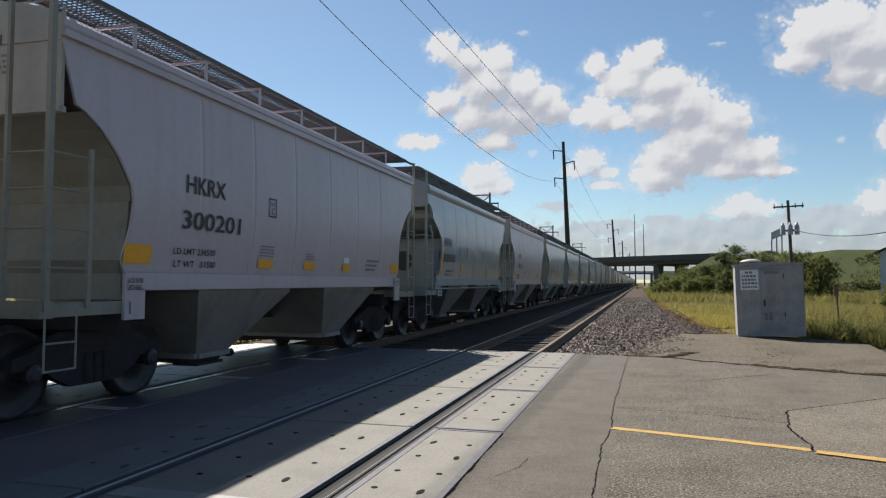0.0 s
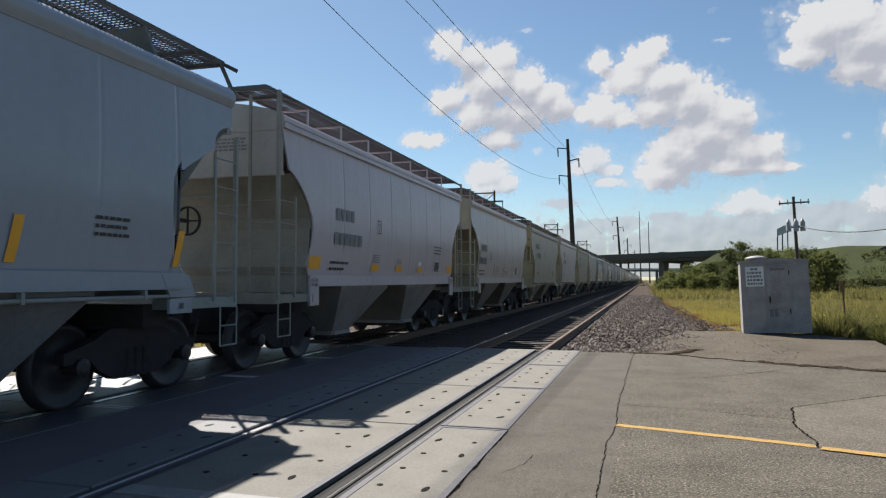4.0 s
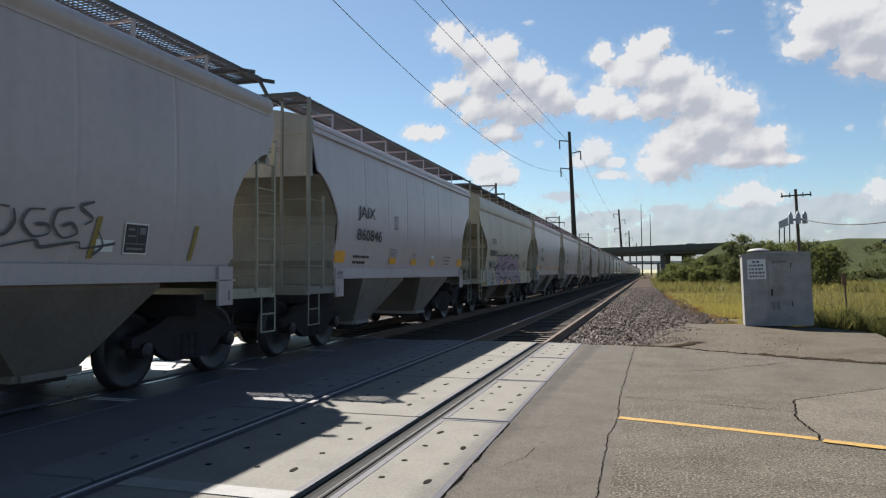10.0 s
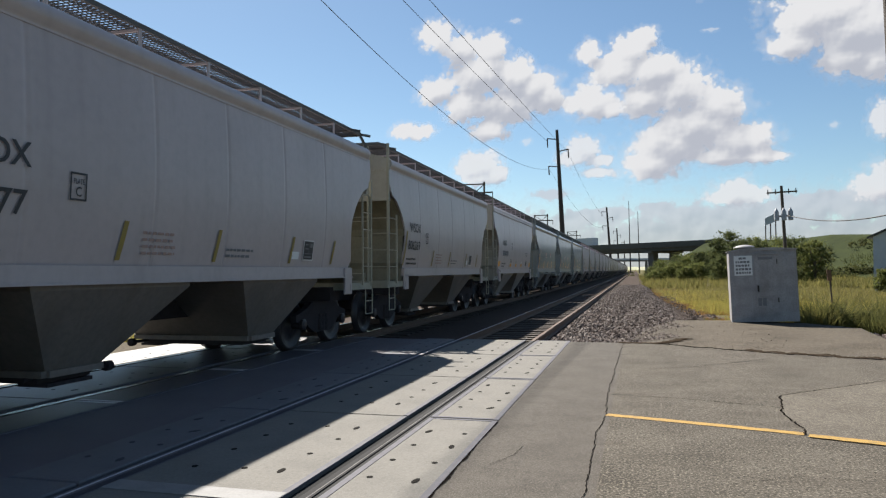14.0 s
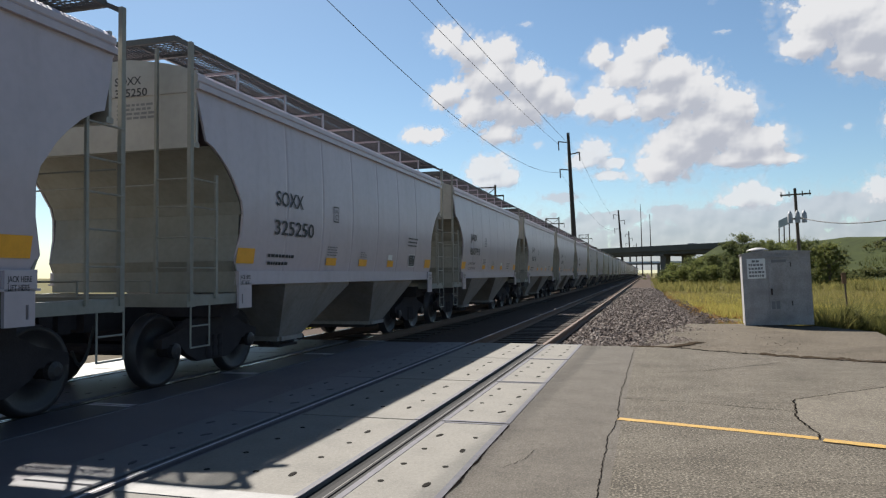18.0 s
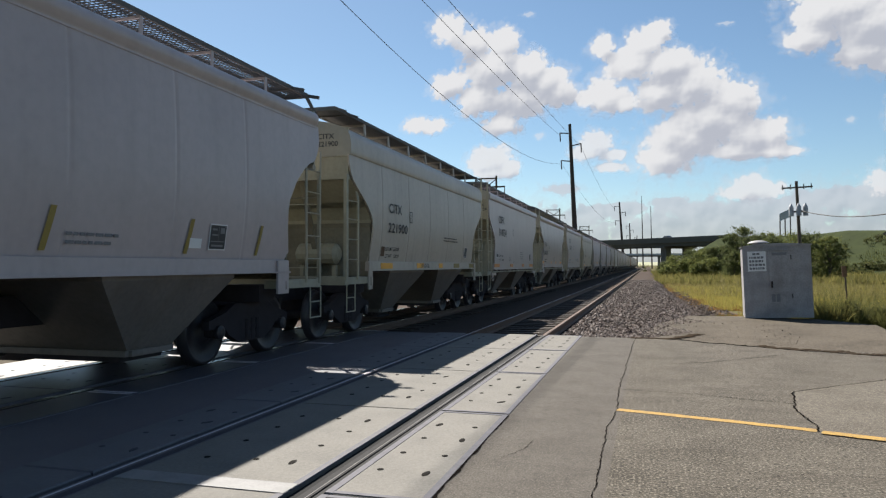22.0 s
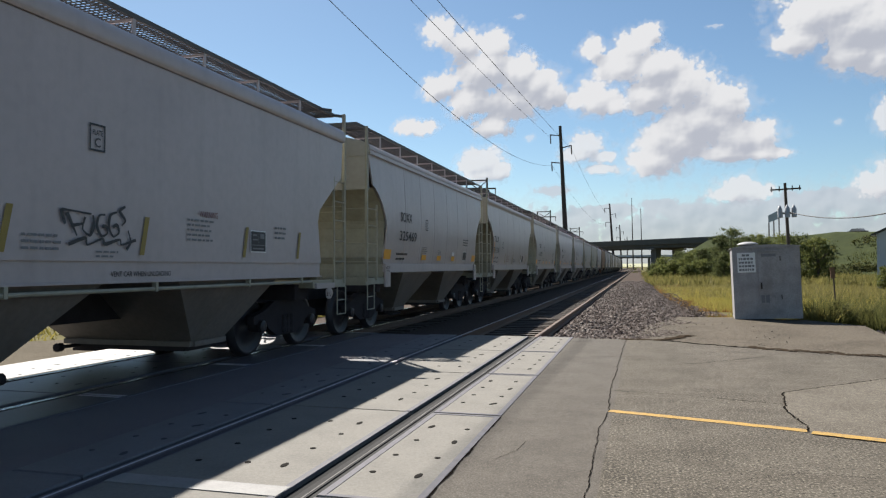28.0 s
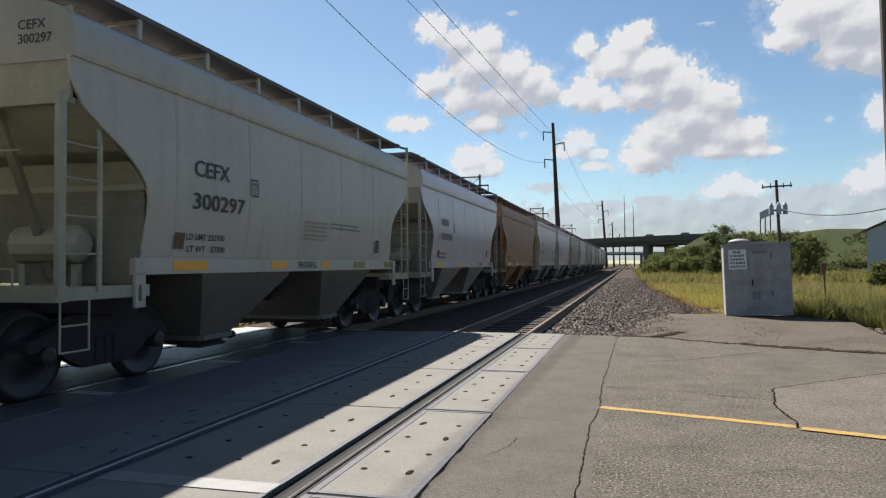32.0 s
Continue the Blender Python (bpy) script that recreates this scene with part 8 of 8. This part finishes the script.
def drive(thing, t_seen, s_seen, speed, slot):
    """Keys a vehicle that crosses s_seen at t_seen, heading over the bridge; it waits out of sight before and after."""
    rows = []
    for i in range(0, 33):
        t = float(i)
        s = min(S_IN + 12 * slot, max(S_OUT - 9 * slot, s_seen - speed * (t - t_seen)))
        x, y, d = road_at(s, 3.0)
        rows.append((t, pose(x, y, ROAD_Z, 0, 0, math.degrees(math.atan2(-d[0], d[1])))))
    MOVING.append((thing, rows))


def s_of(x):
    """Distance along the highway at which it passes that x."""
    return float(np.interp(x, [p[0] for p in ROAD], ROAD_S))


drive(semi_truck(), 11.8, s_of(22.0), 30.0, 0)
for i, (t0, x0, paint, word, pick) in enumerate(((1.0, 7.1, "dark_steel", "small dark car passing on the bridge", False), (2.0, 42.8, "dark_steel", "dark car on the highway embankment", False),
                                                 (7.0, -10.5, "siding", "white pickup crossing the bridge", True), (10.0, 9.3, "dark_steel", "black car crossing the bridge", False),
                                                 (18.0, 9.6, "dark_steel", "dark car crossing the bridge", False), (22.0, 3.3, "siding", "pale pickup crossing the bridge", True),
                                                 (28.0, 43.5, "dark_steel", "dark car on top of the embankment", False), (32.0, 3.3, "dark_steel", "dark pickup crossing the bridge", True), (32.0, 12.5, "dark_steel", "dark pickup following over the bridge", True))):
    drive(car_thing(paint, word, pick), t0, s_of(x0), 29.0, i + 1)

# ---- clouds: a far backdrop, thicker where the lobes overlap ----
# each lobe: sideways and upward slope from the eye, half width, half height
CLOUDS = {
    "large_left": [(-0.273, 0.344, 0.031, 0.022), (-0.242, 0.321, 0.028, 0.024), (-0.198, 0.317, 0.028, 0.024), (-0.210, 0.283, 0.049, 0.036), (-0.276, 0.263, 0.031, 0.019), (-0.163, 0.274, 0.037, 0.030), (-0.134, 0.258, 0.035, 0.027), (-0.175, 0.234, 0.043, 0.030), (-0.233, 0.238, 0.037, 0.024), (-0.198, 0.201, 0.031, 0.017), (-0.118, 0.242, 0.027, 0.023)],
    "left_companion": [(-0.054, 0.233, 0.035, 0.025), (-0.079, 0.229, 0.018, 0.015), (-0.030, 0.220, 0.018, 0.013)],
    "large_centre": [(-0.057, 0.300, 0.019, 0.017), (-0.003, 0.301, 0.030, 0.021), (0.018, 0.319, 0.017, 0.012), (-0.024, 0.275, 0.036, 0.027), (0.028, 0.266, 0.042, 0.030), (0.059, 0.242, 0.042, 0.036), (0.017, 0.228, 0.036, 0.023), (0.109, 0.217, 0.036, 0.030), (0.079, 0.192, 0.060, 0.033), (0.048, 0.167, 0.054, 0.030), (0.022, 0.141, 0.039, 0.022), (0.128, 0.168, 0.048, 0.027), (0.157, 0.175, 0.018, 0.015), (0.156, 0.146, 0.036, 0.009), (0.113, 0.148, 0.048, 0.013), (0.180, 0.144, 0.013, 0.005)],
    "top_right": [(0.215, 0.320, 0.037, 0.036), (0.239, 0.333, 0.062, 0.036), (0.270, 0.304, 0.056, 0.048), (0.201, 0.290, 0.037, 0.019), (0.261, 0.269, 0.037, 0.024), (0.292, 0.257, 0.038, 0.024), (0.328, 0.309, 0.076, 0.066)],
    "small_left": [(-0.325, 0.208, 0.021, 0.013), (-0.300, 0.203, 0.022, 0.012)],
    "low_left": [(-0.230, 0.150, 0.022, 0.017), (-0.210, 0.152, 0.028, 0.021), (-0.189, 0.137, 0.017, 0.016), (-0.215, 0.132, 0.031, 0.011)],
    "mid": [(-0.068, 0.169, 0.024, 0.017), (-0.079, 0.156, 0.027, 0.013), (-0.041, 0.151, 0.017, 0.008), (-0.047, 0.133, 0.027, 0.007)],
    "low_right": [(0.128, 0.103, 0.028, 0.018), (0.138, 0.096, 0.037, 0.013), (0.116, 0.094, 0.026, 0.010)],
    "far_right": [(0.292, 0.103, 0.032, 0.019), (0.316, 0.116, 0.034, 0.026), (0.302, 0.186, 0.017, 0.022)],
    "wisp": [(-0.160, 0.355, 0.012, 0.005), (0.102, 0.317, 0.012, 0.004), (0.091, 0.359, 0.008, 0.004), (0.246, 0.181, 0.009, 0.006), (-0.146, 0.181, 0.009, 0.006)],
    "bank": [(0.120, 0.020, 0.300, 0.075), (0.420, 0.030, 0.200, 0.080), (-0.150, 0.030, 0.160, 0.060), (0.230, 0.084, 0.080, 0.019), (0.289, 0.081, 0.063, 0.024), (0.156, 0.073, 0.079, 0.016), (0.067, 0.072, 0.072, 0.013), (-0.047, 0.074, 0.066, 0.013), (-0.112, 0.106, 0.030, 0.008), (0.027, 0.084, 0.030, 0.008)],
}


def cloud_material(name, fine, lit, shade):
    m = bpy.data.materials.new(name)
    m.use_nodes = True
    n, l = m.node_tree.nodes, m.node_tree.links
    n.clear()
    out = n.new("ShaderNodeOutputMaterial")
    tc = n.new("ShaderNodeTexCoord")

    def math_(op, a, b, clamp=False):
        x = n.new("ShaderNodeMath")
        x.operation, x.use_clamp = op, clamp
        for s, v in zip(x.inputs, (a, b)):
            if isinstance(v, float):
                s.default_value = v
            else:
                l.new(v, s)
        return x.outputs[0]

    def noise_(scale, detail, rough, shift=0.0):
        mp = n.new("ShaderNodeMapping")
        mp.inputs["Location"].default_value = (-0.8 * shift, 0, shift)
        l.new(tc.outputs["Object"], mp.inputs["Vector"])
        t = n.new("ShaderNodeTexNoise")
        t.inputs["Scale"].default_value, t.inputs["Detail"].default_value, t.inputs["Roughness"].default_value = scale, detail, rough
        l.new(mp.outputs[0], t.inputs["Vector"])
        return t.outputs["Fac"]

    def puffs(scale, shift=0.0):
        mp = n.new("ShaderNodeMapping")
        mp.inputs["Location"].default_value = (-0.8 * shift, 0, shift)
        l.new(tc.outputs["Object"], mp.inputs["Vector"])
        t = n.new("ShaderNodeTexVoronoi")
        t.feature = "SMOOTH_F1"
        t.inputs["Scale"].default_value, t.inputs["Smoothness"].default_value = scale, 0.35
        t.inputs["Detail"].default_value, t.inputs["Roughness"].default_value = 0.6, 0.4
        l.new(mp.outputs[0], t.inputs["Vector"])
        return math_("SUBTRACT", 0.7, t.outputs["Distance"])

    def step_(v, lo, hi):
        r = n.new("ShaderNodeMapRange")
        r.interpolation_type = "SMOOTHSTEP"
        r.inputs["From Min"].default_value, r.inputs["From Max"].default_value = lo, hi
        l.new(v, r.inputs["Value"])
        return r.outputs["Result"]

    def attr(name):
        a = n.new("ShaderNodeAttribute")
        a.attribute_name = name
        return a.outputs["Fac"]

    big, small = noise_(0.011, 7, 0.58), noise_(0.05, 5, 0.55)
    rough = math_("ADD", math_("MULTIPLY", math_("SUBTRACT", big, 0.5), 1.25), math_("MULTIPLY", math_("SUBTRACT", small, 0.5), 0.65 * fine))
    rough = math_("ADD", math_("MULTIPLY", rough, 0.75), math_("MULTIPLY", puffs(0.016), 0.5))
    rough = math_("ADD", rough, math_("MULTIPLY", math_("SUBTRACT", puffs(0.042), 0.25), 0.4 * fine))
    dens = math_("ADD", attr("cover"), rough)
    alpha = math_("MAXIMUM", step_(dens, 0.03, 0.42), math_("MULTIPLY", step_(dens, -0.3, 0.15), 0.22))
    alpha = math_("MULTIPLY", alpha, attr("veil"))
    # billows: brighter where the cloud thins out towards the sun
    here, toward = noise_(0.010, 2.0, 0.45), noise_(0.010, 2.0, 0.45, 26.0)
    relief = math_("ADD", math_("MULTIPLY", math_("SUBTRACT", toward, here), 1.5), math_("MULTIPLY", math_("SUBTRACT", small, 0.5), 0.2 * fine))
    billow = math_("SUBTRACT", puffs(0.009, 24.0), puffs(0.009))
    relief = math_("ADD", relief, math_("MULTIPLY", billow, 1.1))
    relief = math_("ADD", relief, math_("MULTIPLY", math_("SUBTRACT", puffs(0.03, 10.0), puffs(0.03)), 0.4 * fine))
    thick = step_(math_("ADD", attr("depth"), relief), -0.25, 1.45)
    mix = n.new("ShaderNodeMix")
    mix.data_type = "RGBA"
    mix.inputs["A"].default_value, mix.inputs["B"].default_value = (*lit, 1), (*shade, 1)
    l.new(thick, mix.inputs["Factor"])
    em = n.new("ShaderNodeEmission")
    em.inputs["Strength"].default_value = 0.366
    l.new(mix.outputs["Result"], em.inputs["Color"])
    tr = n.new("ShaderNodeBsdfTransparent")
    ms = n.new("ShaderNodeMixShader")
    l.new(alpha, ms.inputs[0])
    l.new(tr.outputs[0], ms.inputs[1])
    l.new(em.outputs[0], ms.inputs[2])
    l.new(ms.outputs[0], out.inputs[0])
    return m


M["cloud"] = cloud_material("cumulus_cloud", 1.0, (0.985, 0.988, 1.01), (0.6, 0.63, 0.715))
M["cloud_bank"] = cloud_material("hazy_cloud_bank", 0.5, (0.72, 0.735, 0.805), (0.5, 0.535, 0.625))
FAR = 3000.0


def cloud(name, lobes, far):
    a = np.array(lobes)
    pad = 0.06
    u0, u1 = (a[:, 0] - a[:, 2]).min() - pad, (a[:, 0] + a[:, 2]).max() + pad
    v0, v1 = max(0.004, (a[:, 1] - a[:, 3]).min() - pad), (a[:, 1] + a[:, 3]).max() + pad
    nu, nv = max(12, int((u1 - u0) / 0.006)), max(10, int((v1 - v0) / 0.006))
    us, vs = np.meshgrid(np.linspace(u0, u1, nu), np.linspace(v0, v1, nv))
    us, vs = us.ravel(), vs.ravel()

    def field(u, v):
        f = np.full_like(u, -1.0)
        for cu, cv, ru, rv in lobes:
            d = np.sqrt(((u - cu) / ru) ** 2 + ((v - cv) / rv) ** 2)
            f = np.maximum(f, 1.15 - d) + 0.12 * np.maximum(0, 1 - d)
        return f

    flat = field(us, vs) - (0.1 if name in ("bank", "wisp") else -0.04)
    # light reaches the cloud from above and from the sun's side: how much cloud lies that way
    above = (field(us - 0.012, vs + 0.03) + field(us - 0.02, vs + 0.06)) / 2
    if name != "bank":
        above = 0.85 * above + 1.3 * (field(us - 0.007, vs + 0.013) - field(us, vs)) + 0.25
    verts = np.column_stack([us * far, np.full_like(us, far), vs * far + 1.39])
    i = np.arange(nu * nv).reshape(nv, nu)
    faces = np.stack([i[:-1, :-1], i[:-1, 1:], i[1:, 1:], i[1:, :-1]], -1).reshape(-1, 4)
    me = bpy.data.meshes.new("cloud")
    me.from_pydata(verts.tolist(), [], faces.tolist())
    edge = np.minimum(np.minimum(us - u0, u1 - us), np.minimum(vs - v0 + 0.02, v1 - vs)) / 0.02
    veil = {"wisp": 0.45, "bank": 0.75, "mid": 0.88, "low_right": 0.85, "far_right": 0.85, "low_left": 0.9}.get(name, 1.0)
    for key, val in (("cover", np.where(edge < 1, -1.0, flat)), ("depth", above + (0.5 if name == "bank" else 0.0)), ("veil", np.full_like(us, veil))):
        at = me.attributes.new(key, "FLOAT", "POINT")
        at.data.foreach_set("value", val.astype(np.float32))
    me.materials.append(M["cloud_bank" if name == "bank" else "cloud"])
    ob = new("cloud", me)
    ob.visible_shadow = False
    words = {"wisp": "thin white wisps of cloud in blue sky", "bank": "pale hazy cloud bank near the horizon"}
    return tagged(ob, words.get(name, "bright white cumulus cloud with grey underside"), "cloud", "clouds", "structure")


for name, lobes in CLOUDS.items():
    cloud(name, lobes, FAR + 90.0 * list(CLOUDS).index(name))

# ---- what moves ----
def motions():
    for car, y in TRAIN_CARS:
        walk(car, [(t, pose(TRAIN, y - SPEED * t, 0)) for t in (0.0, 8.0, 16.0, 24.0, 32.0)])
    first = {}
    turn = math.degrees(SPEED / WR) / FPS
    for ob, y in WHEELSETS:
        if y not in first:
            walk(ob, [(i / FPS, pose(0, y, WR, turn * i)) for i in range(32 * FPS + 1)])
            first[y] = ob
        else:
            src = first[y].animation_data
            ob.rotation_mode = "QUATERNION"
            ob.animation_data_create()
            ob.animation_data.action = src.action
            ob.animation_data.action_slot = src.action_slot
    for thing, rows in MOVING:
        walk(thing, rows)


motions()
